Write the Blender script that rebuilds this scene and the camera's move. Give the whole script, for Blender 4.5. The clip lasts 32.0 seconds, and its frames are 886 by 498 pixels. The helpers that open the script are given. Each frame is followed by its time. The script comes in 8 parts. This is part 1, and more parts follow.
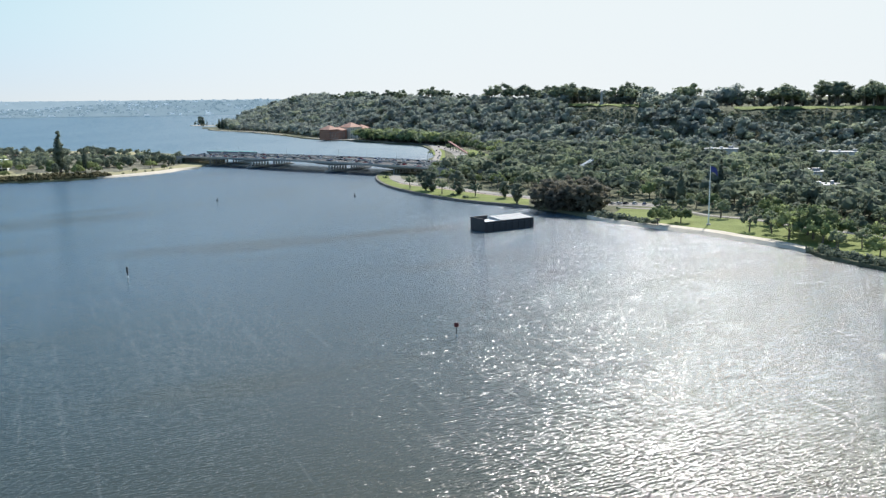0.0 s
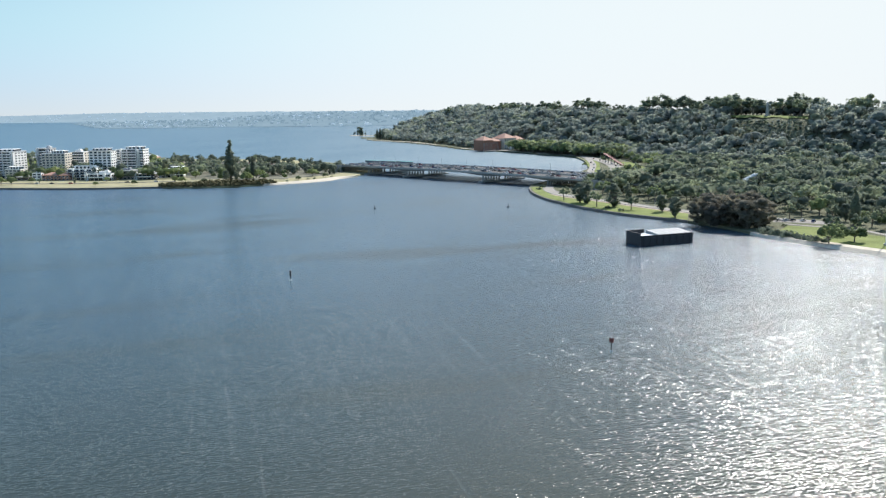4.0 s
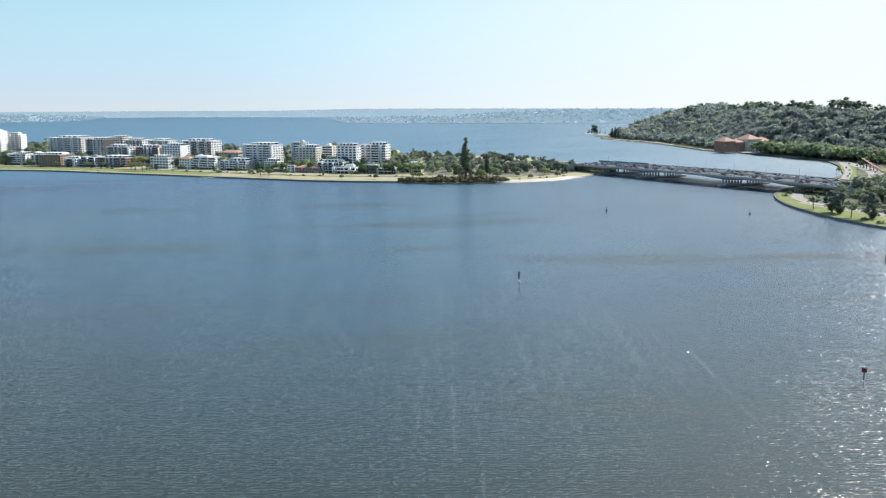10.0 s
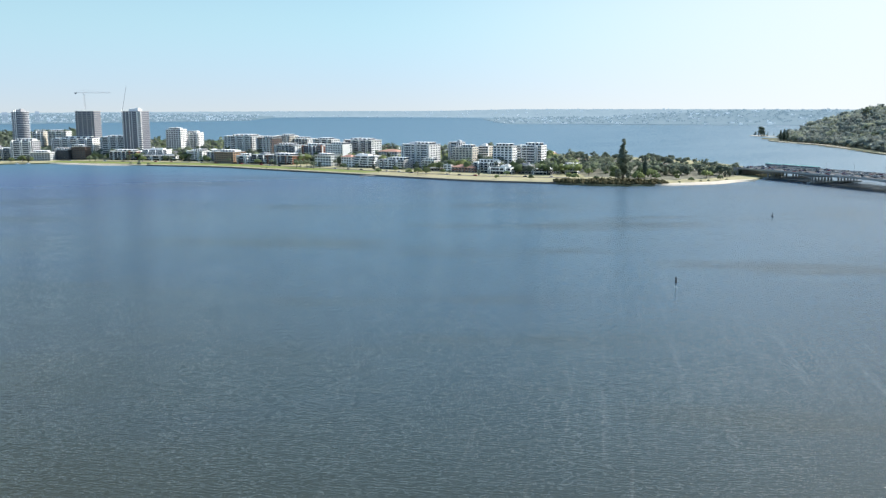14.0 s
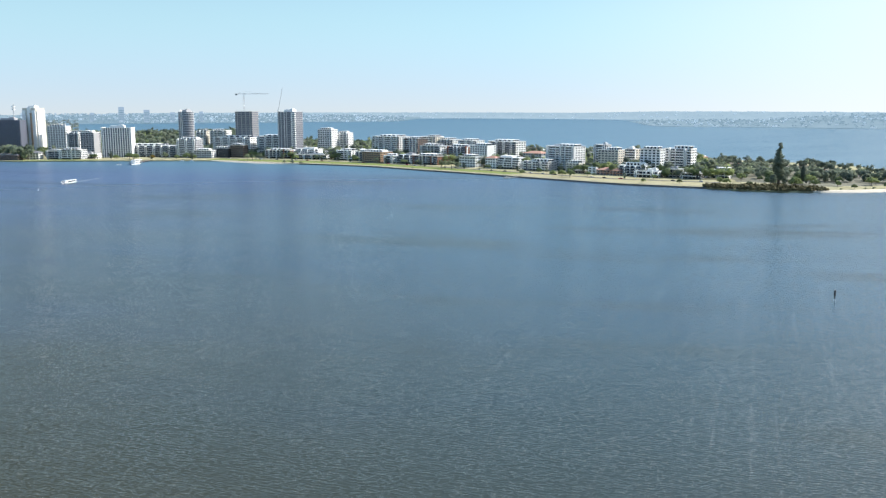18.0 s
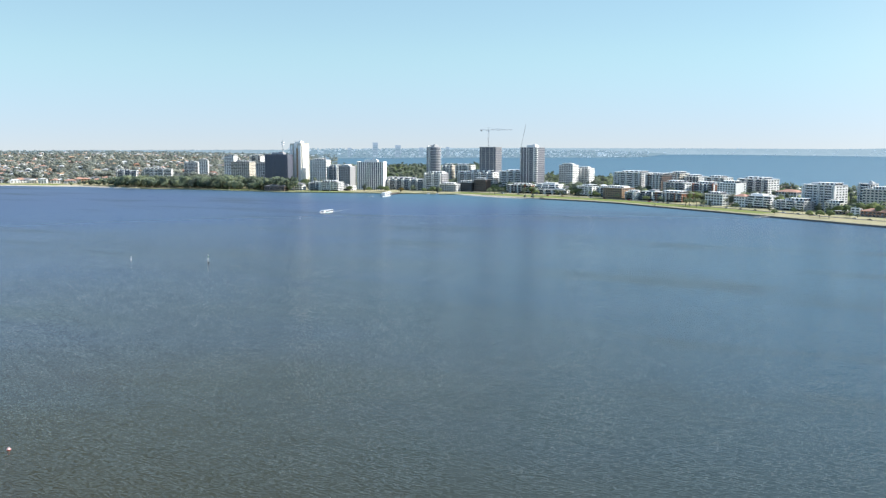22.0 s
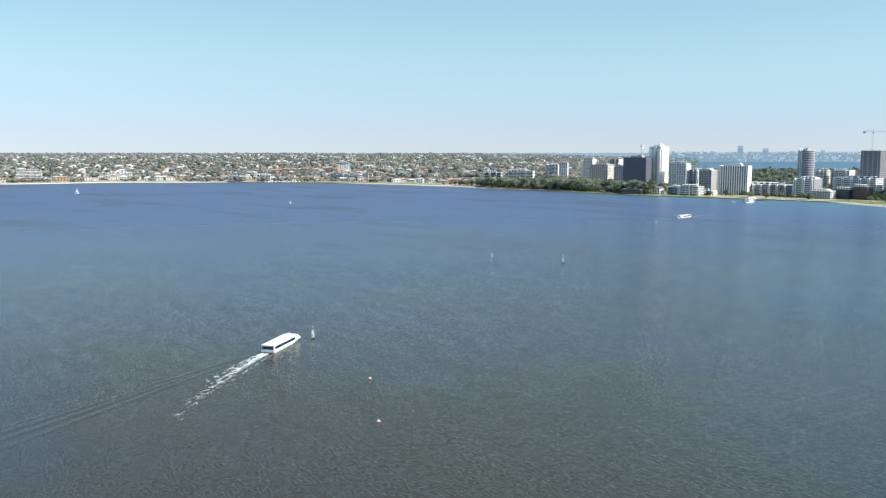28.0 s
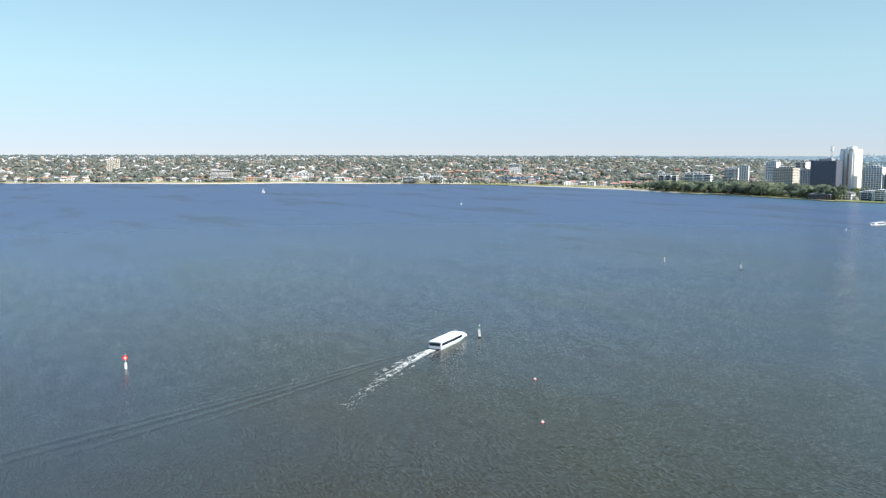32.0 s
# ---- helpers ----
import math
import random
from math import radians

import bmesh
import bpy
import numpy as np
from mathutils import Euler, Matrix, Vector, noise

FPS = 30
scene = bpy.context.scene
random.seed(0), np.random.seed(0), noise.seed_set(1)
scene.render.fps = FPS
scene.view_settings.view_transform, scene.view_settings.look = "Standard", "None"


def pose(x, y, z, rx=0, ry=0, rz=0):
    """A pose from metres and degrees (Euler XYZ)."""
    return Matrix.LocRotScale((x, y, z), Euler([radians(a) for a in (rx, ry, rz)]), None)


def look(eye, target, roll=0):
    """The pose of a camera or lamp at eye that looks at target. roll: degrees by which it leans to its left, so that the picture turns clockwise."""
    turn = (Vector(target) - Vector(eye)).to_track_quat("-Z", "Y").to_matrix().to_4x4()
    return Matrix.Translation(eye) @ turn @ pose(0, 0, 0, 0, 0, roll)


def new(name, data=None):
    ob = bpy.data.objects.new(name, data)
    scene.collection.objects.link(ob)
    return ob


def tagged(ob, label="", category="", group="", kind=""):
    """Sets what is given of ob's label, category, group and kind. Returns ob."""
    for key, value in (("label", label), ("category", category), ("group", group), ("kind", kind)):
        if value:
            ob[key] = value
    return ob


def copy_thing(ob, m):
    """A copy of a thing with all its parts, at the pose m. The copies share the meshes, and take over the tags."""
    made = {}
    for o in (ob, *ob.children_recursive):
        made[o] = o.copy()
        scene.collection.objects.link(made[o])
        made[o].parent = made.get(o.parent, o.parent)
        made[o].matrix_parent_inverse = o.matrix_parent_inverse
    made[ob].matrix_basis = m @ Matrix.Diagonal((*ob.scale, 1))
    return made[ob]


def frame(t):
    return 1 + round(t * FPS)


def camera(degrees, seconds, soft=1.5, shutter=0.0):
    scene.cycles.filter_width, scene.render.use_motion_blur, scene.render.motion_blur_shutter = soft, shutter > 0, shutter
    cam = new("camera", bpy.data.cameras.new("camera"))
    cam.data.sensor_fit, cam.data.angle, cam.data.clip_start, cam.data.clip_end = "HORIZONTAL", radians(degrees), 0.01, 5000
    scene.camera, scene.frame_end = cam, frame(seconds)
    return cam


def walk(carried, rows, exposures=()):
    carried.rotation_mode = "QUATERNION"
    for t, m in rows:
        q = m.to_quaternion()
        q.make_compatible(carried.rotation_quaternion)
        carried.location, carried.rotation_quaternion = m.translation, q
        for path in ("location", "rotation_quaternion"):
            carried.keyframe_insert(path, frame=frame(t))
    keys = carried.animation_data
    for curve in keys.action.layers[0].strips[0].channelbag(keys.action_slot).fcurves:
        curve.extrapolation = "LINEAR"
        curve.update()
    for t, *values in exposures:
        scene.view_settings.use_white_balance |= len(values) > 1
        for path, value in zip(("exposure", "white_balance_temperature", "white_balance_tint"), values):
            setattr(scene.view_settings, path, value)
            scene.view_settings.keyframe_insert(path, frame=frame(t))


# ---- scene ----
EXPOSURES = [(t, e, 6500, 10) for t, e in ((0.0, 0.53), (3.0, 0.56), (6.0, 0.64), (9.0, 0.68), (12.0, 0.68), (19.0, 0.77), (22.0, 0.73), (25.0, 0.66), (32.0, 0.68))]
cam = camera(53.23, 32.0, soft=1.3)

# seconds, place of the eye, turn to the left, tilt below level, lean (degrees)
PATH = [
    (0.0, 2.45, -3.77, 75.10, -22.139, 9.960, -0.846),
    (0.5, 2.22, -3.75, 75.16, -21.219, 9.563, -0.894),
    (1.0, 2.01, -3.71, 75.21, -20.251, 9.202, -0.854),
    (1.5, 1.83, -3.61, 75.24, -19.046, 9.179, -0.837),
    (2.0, 1.67, -3.46, 75.25, -17.629, 9.171, -0.843),
    (2.5, 1.48, -3.27, 75.24, -16.261, 9.160, -0.836),
    (3.0, 1.24, -3.05, 75.22, -14.944, 9.140, -0.846),
    (3.5, 0.93, -2.80, 75.19, -13.638, 9.119, -0.853),
    (5.5, 0.61, -2.52, 75.18, -8.633, 9.128, -0.633),
    (6.0, 0.31, -2.22, 75.20, -7.422, 9.096, -0.617),
    (6.5, 0.08, -1.91, 75.30, -6.195, 9.089, -0.597),
    (7.0, -0.09, -1.57, 75.51, -5.006, 9.092, -0.605),
    (7.5, -0.17, -1.19, 75.82, -3.761, 9.090, -0.589),
    (8.0, -0.17, -0.79, 76.19, -2.512, 9.107, -0.542),
    (8.5, -0.10, -0.41, 76.59, -1.256, 9.118, -0.514),
    (9.0, 0.03, -0.11, 76.96, 0.000, 9.136, -0.470),
    (9.5, 0.19, 0.06, 77.24, 1.275, 9.157, -0.456),
    (10.0, 0.35, 0.08, 77.40, 2.537, 9.156, -0.415),
    (10.5, 0.46, -0.01, 77.42, 3.804, 9.131, -0.415),
    (11.0, 0.50, -0.13, 77.39, 5.067, 9.107, -0.389),
    (11.5, 0.48, -0.25, 77.37, 6.335, 9.067, -0.373),
    (12.0, 0.42, -0.35, 77.40, 7.576, 9.061, -0.383),
    (12.5, 0.35, -0.41, 77.43, 8.812, 9.076, -0.358),
    (13.0, 0.29, -0.42, 77.45, 10.040, 9.070, -0.346),
    (13.5, 0.25, -0.39, 77.45, 11.277, 9.064, -0.321),
    (14.0, 0.19, -0.29, 77.45, 12.540, 9.065, -0.322),
    (14.5, 0.09, -0.10, 77.45, 13.791, 9.051, -0.279),
    (16.5, -0.03, 0.11, 77.45, 18.455, 8.999, -0.143),
    (17.0, -0.14, 0.28, 77.45, 19.562, 8.976, -0.138),
    (17.5, -0.22, 0.39, 77.46, 20.675, 8.959, -0.150),
    (18.0, -0.31, 0.49, 77.45, 21.783, 8.936, -0.101),
    (18.5, -0.47, 0.59, 77.41, 22.869, 8.922, -0.069),
    (19.0, -0.75, 0.68, 77.33, 24.531, 8.899, -0.017),
    (19.5, -1.09, 0.76, 77.22, 26.664, 7.757, -0.085),
    (20.0, -1.40, 0.87, 77.16, 28.798, 6.552, -0.050),
    (20.5, -1.61, 1.03, 77.18, 30.904, 6.502, -0.040),
    (21.0, -1.72, 1.23, 77.26, 33.025, 6.572, -0.034),
    (21.5, -1.74, 1.45, 77.35, 35.117, 6.629, -0.003),
    (22.0, -1.71, 1.66, 77.43, 37.196, 6.653, 0.005),
    (22.5, -1.67, 1.85, 77.48, 39.286, 6.694, -0.026),
    (23.0, -1.64, 2.02, 77.51, 41.273, 6.687, -0.011),
    (23.5, -1.64, 2.17, 77.53, 43.179, 6.682, -0.057),
    (24.0, -1.65, 2.29, 77.52, 45.190, 6.677, -0.070),
    (24.5, -1.65, 2.36, 77.52, 47.116, 6.652, -0.031),
    (25.0, -1.64, 2.39, 77.52, 49.096, 6.655, -0.051),
    (25.5, -1.64, 2.40, 77.52, 51.020, 6.625, -0.005),
    (27.5, -1.67, 2.43, 77.45, 58.489, 6.508, 0.140),
    (28.0, -1.78, 2.53, 77.27, 60.027, 6.467, 0.081),
    (28.5, -1.96, 2.70, 76.98, 61.364, 6.415, 0.085),
    (29.0, -2.18, 2.91, 76.65, 62.490, 6.379, 0.075),
    (29.5, -2.39, 3.09, 76.35, 63.605, 6.346, 0.100),
    (30.0, -2.55, 3.24, 76.14, 64.879, 6.322, 0.070),
    (30.5, -2.63, 3.33, 76.01, 66.434, 6.296, 0.089),
    (31.0, -2.66, 3.40, 75.94, 67.967, 6.287, 0.132),
    (31.5, -2.68, 3.47, 75.94, 69.453, 6.297, 0.206),
    (32.0, -2.69, 3.55, 75.98, 71.039, 6.296, 0.143),
]
walk(cam, [(t, pose(x, y, z, 90 - tilt, 0, turn) @ pose(0, 0, 0, 0, 0, lean)) for t, x, y, z, turn, tilt, lean in PATH],
     exposures=EXPOSURES)

# ---------------------------------------------------------------- sun and sky
SUN_EL, SUN_AZ = 40.0, 46.0        # degrees above level, degrees to the right of +y
sun_way = Vector((math.sin(radians(SUN_AZ)) * math.cos(radians(SUN_EL)),
                  math.cos(radians(SUN_AZ)) * math.cos(radians(SUN_EL)), math.sin(radians(SUN_EL))))
sun = new("sun", bpy.data.lights.new("sun", "SUN"))
sun.data.energy, sun.data.angle, sun.data.color = 4.5, radians(0.53), (1.0, 0.965, 0.91)
sun.matrix_world = look(sun_way * 100, (0, 0, 0))

world = bpy.data.worlds.new("sky")
scene.world = world
world.use_nodes = True
wn = world.node_tree.nodes
sky = wn.new("ShaderNodeTexSky")
sky.sky_type, sky.sun_disc = "NISHITA", False
sky.sun_elevation, sky.sun_rotation = radians(SUN_EL), radians(SUN_AZ)
sky.altitude, sky.air_density, sky.dust_density, sky.ozone_density = 60, 1.0, 0.0, 3.0
wn["Background"].inputs["Strength"].default_value = 0.097
# the true skyline lies a little under eye level: sink the sky's horizon by a third of a degree
toward, sink = wn.new("ShaderNodeTexCoord"), wn.new("ShaderNodeVectorMath")
sink.operation, sink.inputs[1].default_value = "ADD", (0, 0, 0.010)
world.node_tree.links.new(toward.outputs["Generated"], sink.inputs[0])
world.node_tree.links.new(sink.outputs["Vector"], sky.inputs["Vector"])
# a hazy coastal sky: paler overhead, cooler and less glaring along the horizon
even, cool = wn.new("ShaderNodeGamma"), wn.new("ShaderNodeVectorMath")
even.inputs["Gamma"].default_value = 0.57
cool.operation = "MULTIPLY"
height, haze_share, haze_mix = wn.new("ShaderNodeSeparateXYZ"), wn.new("ShaderNodeMapRange"), wn.new("ShaderNodeMix")
haze_share.interpolation_type = "SMOOTHSTEP"
haze_share.inputs["From Min"].default_value, haze_share.inputs["From Max"].default_value = 0.0, 0.11
haze_mix.data_type = "RGBA"
haze_mix.inputs["A"].default_value, haze_mix.inputs["B"].default_value = (1.34, 1.57, 2.06, 1), (1.54, 1.92, 1.98, 1)
world.node_tree.links.new(toward.outputs["Generated"], height.inputs[0])
world.node_tree.links.new(height.outputs["Z"], haze_share.inputs["Value"])
world.node_tree.links.new(haze_share.outputs["Result"], haze_mix.inputs["Factor"])
world.node_tree.links.new(sky.outputs["Color"], even.inputs["Color"])
world.node_tree.links.new(even.outputs["Color"], cool.inputs[0])
# deeper blue high up
upper_share, upper_mix = wn.new("ShaderNodeMapRange"), wn.new("ShaderNodeMix")
upper_share.inputs["From Min"].default_value, upper_share.inputs["From Max"].default_value = 0.16, 0.60
upper_mix.data_type = "RGBA"
upper_mix.inputs["B"].default_value = (1.12, 1.80, 2.36, 1)
world.node_tree.links.new(height.outputs["Z"], upper_share.inputs["Value"])
world.node_tree.links.new(upper_share.outputs["Result"], upper_mix.inputs["Factor"])
world.node_tree.links.new(haze_mix.outputs["Result"], upper_mix.inputs["A"])
world.node_tree.links.new(upper_mix.outputs["Result"], cool.inputs[1])
# white sea haze low under the sun
sunward, aureole, veil, low_down, veil_share = wn.new("ShaderNodeVectorMath"), wn.new("ShaderNodeMapRange"), wn.new("ShaderNodeMix"), wn.new("ShaderNodeMapRange"), wn.new("ShaderNodeMath")
sunward.operation, sunward.inputs[1].default_value = "DOT_PRODUCT", (math.sin(radians(SUN_AZ)), math.cos(radians(SUN_AZ)), 0)
aureole.interpolation_type = low_down.interpolation_type = "SMOOTHSTEP"
for k, v in (("From Min", 0.42), ("From Max", 1.0), ("To Max", 0.9)):
    aureole.inputs[k].default_value = v
for k, v in (("From Min", 0.34), ("From Max", 0.10)):
    low_down.inputs[k].default_value = v
veil.data_type, veil_share.operation = "RGBA", "MULTIPLY"
veil.inputs["B"].default_value = (6.20, 6.52, 6.62, 1)
world.node_tree.links.new(toward.outputs["Generated"], sunward.inputs[0])
world.node_tree.links.new(sunward.outputs["Value"], aureole.inputs["Value"])
world.node_tree.links.new(height.outputs["Z"], low_down.inputs["Value"])
world.node_tree.links.new(aureole.outputs["Result"], veil_share.inputs[0])
world.node_tree.links.new(low_down.outputs["Result"], veil_share.inputs[1])
world.node_tree.links.new(veil_share.outputs[0], veil.inputs["Factor"])
world.node_tree.links.new(cool.outputs["Vector"], veil.inputs["A"])
# the bright sky close round the sun
glow, rise_share, close_by, glow_share = wn.new("ShaderNodeMix"), wn.new("ShaderNodeMapRange"), wn.new("ShaderNodeMapRange"), wn.new("ShaderNodeMath")
glow.data_type, glow_share.operation = "RGBA", "MULTIPLY"
rise_share.interpolation_type = close_by.interpolation_type = "SMOOTHSTEP"
rise_share.inputs["From Min"].default_value, rise_share.inputs["From Max"].default_value = 0.12, 0.50
close_by.inputs["From Min"].default_value, close_by.inputs["From Max"].default_value = 0.72, 0.99
glow.inputs["B"].default_value = (11.5, 11.6, 11.4, 1)
world.node_tree.links.new(height.outputs["Z"], rise_share.inputs["Value"])
sun_near = wn.new("ShaderNodeVectorMath")
sun_near.operation, sun_near.inputs[1].default_value = "DOT_PRODUCT", tuple(sun_way)
world.node_tree.links.new(toward.outputs["Generated"], sun_near.inputs[0])
world.node_tree.links.new(sun_near.outputs["Value"], close_by.inputs["Value"])
world.node_tree.links.new(rise_share.outputs["Result"], glow_share.inputs[0])
world.node_tree.links.new(close_by.outputs["Result"], glow_share.inputs[1])
world.node_tree.links.new(glow_share.outputs[0], glow.inputs["Factor"])
world.node_tree.links.new(veil.outputs["Result"], glow.inputs["A"])
world.node_tree.links.new(glow.outputs["Result"], wn["Background"].inputs["Color"])


# ---------------------------------------------------------------- materials
def node_material(name):
    m = bpy.data.materials.new(name)
    m.use_nodes = True
    return m, m.node_tree.nodes, m.node_tree.links, m.node_tree.nodes["Principled BSDF"]


def tree_share(n, l):
    """A random number for each tree, single or one of many in a mesh."""
    info, att, add, wrap = n.new("ShaderNodeObjectInfo"), n.new("ShaderNodeAttribute"), n.new("ShaderNodeMath"), n.new("ShaderNodeMath")
    att.attribute_name = "tree_tint"
    add.operation, wrap.operation = "ADD", "FRACT"
    l.new(info.outputs["Random"], add.inputs[0])
    l.new(att.outputs["Fac"], add.inputs[1])
    l.new(add.outputs[0], wrap.inputs[0])
    return wrap.outputs[0]


def surface(name, low, high, scale=1.0, rough=0.8, metal=0.0, bump=0.3, fine=None, random_by=None, spec=0.3, spread=0.35):
    """A surface that varies between two colours at a coarse and a fine scale (metres), with a light relief."""
    m, n, l, b = node_material(name)
    co = n.new("ShaderNodeTexCoord")
    geo = n.new("ShaderNodeNewGeometry")
    coarse, grain = n.new("ShaderNodeTexNoise"), n.new("ShaderNodeTexNoise")
    coarse.inputs["Scale"].default_value, coarse.inputs["Detail"].default_value = 1.0 / scale, 3
    grain.inputs["Scale"].default_value, grain.inputs["Detail"].default_value = 1.0 / (fine or scale / 8), 4
    for t in (coarse, grain):
        l.new(geo.outputs["Position"], t.inputs["Vector"])
    mix = n.new("ShaderNodeMath")
    mix.operation = "MULTIPLY_ADD"
    mix.inputs[1].default_value, mix.inputs[2].default_value = 0.4, 0.0
    l.new(grain.outputs["Fac"], mix.inputs[0])
    add = n.new("ShaderNodeMath")
    add.operation = "MULTIPLY_ADD"
    add.inputs[1].default_value = 0.6
    l.new(coarse.outputs["Fac"], add.inputs[0])
    l.new(mix.outputs[0], add.inputs[2])
    fac = add.outputs[0]
    if random_by:
        src = tree_share(n, l) if random_by == "tree" else geo.outputs["Random Per Island"]
        more = n.new("ShaderNodeMath")
        more.operation = "MULTIPLY_ADD"
        more.inputs[1].default_value = spread
        l.new(src, more.inputs[0])
        off = n.new("ShaderNodeMath")
        off.operation = "SUBTRACT"
        off.inputs[1].default_value = spread / 2
        l.new(fac, off.inputs[0])
        l.new(off.outputs[0], more.inputs[2])
        fac = more.outputs[0]
    ramp = n.new("ShaderNodeValToRGB")
    ramp.color_ramp.elements[0].position, ramp.color_ramp.elements[1].position = 0.3, 0.7
    ramp.color_ramp.elements[0].color, ramp.color_ramp.elements[1].color = (*low, 1), (*high, 1)
    l.new(fac, ramp.inputs["Fac"])
    l.new(ramp.outputs["Color"], b.inputs["Base Color"])
    b.inputs["Roughness"].default_value, b.inputs["Metallic"].default_value = rough, metal
    b.inputs["Specular IOR Level"].default_value = spec
    if bump:
        bp = n.new("ShaderNodeBump")
        bp.inputs["Strength"].default_value, bp.inputs["Distance"].default_value = bump, (fine or scale / 8)
        l.new(grain.outputs["Fac"], bp.inputs["Height"])
        l.new(bp.outputs["Normal"], b.inputs["Normal"])
    return m


def tone(c, k):
    return tuple(min(1.0, v * k) for v in c)


def paint(name, c, rough=0.6, spec=0.4, metal=0.0, vary=0.12, scale=4.0):
    return surface(name, tone(c, 1 - vary), tone(c, 1 + vary / 2), scale, rough, metal, 0.1, scale / 20, None, spec)


M = {}
M["white"] = paint("white_render", (0.84, 0.83, 0.80))
M["cream"] = paint("cream_render", (0.66, 0.60, 0.50))
M["grey"] = paint("grey_render", (0.36, 0.36, 0.37))
M["pale"] = paint("pale_grey_render", (0.55, 0.56, 0.57))
M["charcoal"] = paint("charcoal_cladding", (0.05, 0.052, 0.06))
M["brown"] = paint("brown_cladding", (0.15, 0.11, 0.09))
M["brick"] = surface("red_brick", (0.27, 0.12, 0.08), (0.38, 0.19, 0.12), 3.0, 0.85, fine=0.3)
M["tan"] = surface("tan_brick", (0.36, 0.24, 0.15), (0.47, 0.33, 0.22), 3.0, 0.85, fine=0.3)
M["terracotta"] = surface("terracotta_tiles", (0.36, 0.19, 0.14), (0.48, 0.29, 0.22), 5.0, 0.8, fine=0.4, random_by="island")
M["slate"] = surface("grey_roof", (0.10, 0.10, 0.11), (0.2, 0.2, 0.21), 5.0, 0.75, fine=0.4, random_by="island")
M["zinc"] = surface("pale_metal_roof", (0.55, 0.56, 0.57), (0.72, 0.72, 0.72), 6.0, 0.45, 0.0, fine=0.6)
M["dull_roof"] = surface("weathered_pale_roof", (0.34, 0.34, 0.34), (0.50, 0.50, 0.49), 3.0, 0.8, fine=0.4)
M["concrete"] = surface("concrete", (0.30, 0.29, 0.27), (0.42, 0.41, 0.39), 6.0, 0.85, fine=0.5)
M["dark_steel"] = paint("dark_steel", (0.03, 0.03, 0.035), 0.5)
M["steel"] = paint("galvanised_steel", (0.45, 0.46, 0.47), 0.4, metal=0.6)
M["asphalt"] = surface("asphalt", (0.05, 0.05, 0.052), (0.09, 0.088, 0.085), 9.0, 0.9, fine=0.6)
M["pale_road"] = surface("pale_worn_road", (0.22, 0.20, 0.18), (0.31, 0.29, 0.26), 9.0, 0.9, fine=0.6)
M["path"] = surface("pinkish_path", (0.36, 0.27, 0.22), (0.46, 0.36, 0.30), 6.0, 0.9, fine=0.5)
M["sand"] = surface("pale_sand", (0.44, 0.39, 0.31), (0.60, 0.54, 0.45), 8.0, 0.95, fine=0.7)
M["grass"] = surface("mown_grass", (0.12, 0.15, 0.045), (0.22, 0.255, 0.085), 14.0, 0.9, fine=1.2, bump=0.5, spec=0.1)
M["dry_grass"] = surface("dry_grass", (0.25, 0.235, 0.13), (0.40, 0.365, 0.235), 16.0, 0.95, fine=1.2, bump=0.5, spec=0.1)
M["scrub"] = surface("shaded_ground_cover", (0.085, 0.095, 0.06), (0.17, 0.17, 0.11), 18.0, 0.95, fine=2.0, bump=0.8, spec=0.1)
M["gardens"] = surface("gardens_and_streets", (0.11, 0.11, 0.07), (0.24, 0.23, 0.19), 22.0, 0.95, fine=3.0, bump=0.4, spec=0.1)
M["stone"] = surface("river_wall_stone", (0.12, 0.11, 0.10), (0.24, 0.22, 0.20), 3.0, 0.9, fine=0.5, bump=0.6)
M["reeds"] = surface("reed_bed", (0.07, 0.065, 0.03), (0.15, 0.13, 0.06), 6.0, 0.95, fine=0.5, bump=0.8, random_by="island")
M["bark"] = surface("bark", (0.12, 0.10, 0.08), (0.26, 0.22, 0.18), 2.0, 0.9, fine=0.2)
M["leaf"] = surface("gum_leaves", (0.150, 0.190, 0.135), (0.290, 0.335, 0.210), 5.0, 0.7, fine=0.6, bump=0.2, random_by="tree", spec=0.04, spread=0.6)
M["leaf_dark"] = surface("she_oak_leaves", (0.128, 0.160, 0.126), (0.225, 0.258, 0.182), 5.0, 0.75, fine=0.6, bump=0.2, random_by="tree", spec=0.04, spread=0.6)
M["leaf_light"] = surface("fig_leaves", (0.135, 0.182, 0.088), (0.300, 0.355, 0.155), 5.0, 0.6, fine=0.5, bump=0.2, random_by="tree", spec=0.04, spread=0.6)
M["leaf_brown"] = surface("grey_brown_she_oak_leaves", (0.112, 0.108, 0.088), (0.205, 0.192, 0.145), 5.0, 0.75, fine=0.6, bump=0.2, random_by="tree", spec=0.04, spread=0.6)
# far foliage: distance haze is mixed into these paler, bluer leaf colours
M["bush_leaf"] = surface("haze_paled_bush_leaves", (0.275, 0.318, 0.285), (0.375, 0.412, 0.340), 6.0, 0.7, fine=0.8, bump=0.15, random_by="tree", spec=0.04, spread=0.7)
M["bush_dark"] = surface("haze_paled_dark_bush_leaves", (0.238, 0.272, 0.256), (0.320, 0.348, 0.305), 6.0, 0.75, fine=0.8, bump=0.15, random_by="tree", spec=0.04, spread=0.7)
M["bush_light"] = surface("haze_paled_olive_bush_leaves", (0.290, 0.332, 0.250), (0.395, 0.430, 0.305), 6.0, 0.65, fine=0.8, bump=0.15, random_by="tree", spec=0.04, spread=0.7)
M["garden_leaf"] = surface("haze_paled_garden_leaves", (0.235, 0.262, 0.230), (0.375, 0.395, 0.335), 8.0, 0.75, fine=1.0, bump=0.15, random_by="tree", spec=0.04, spread=0.7)
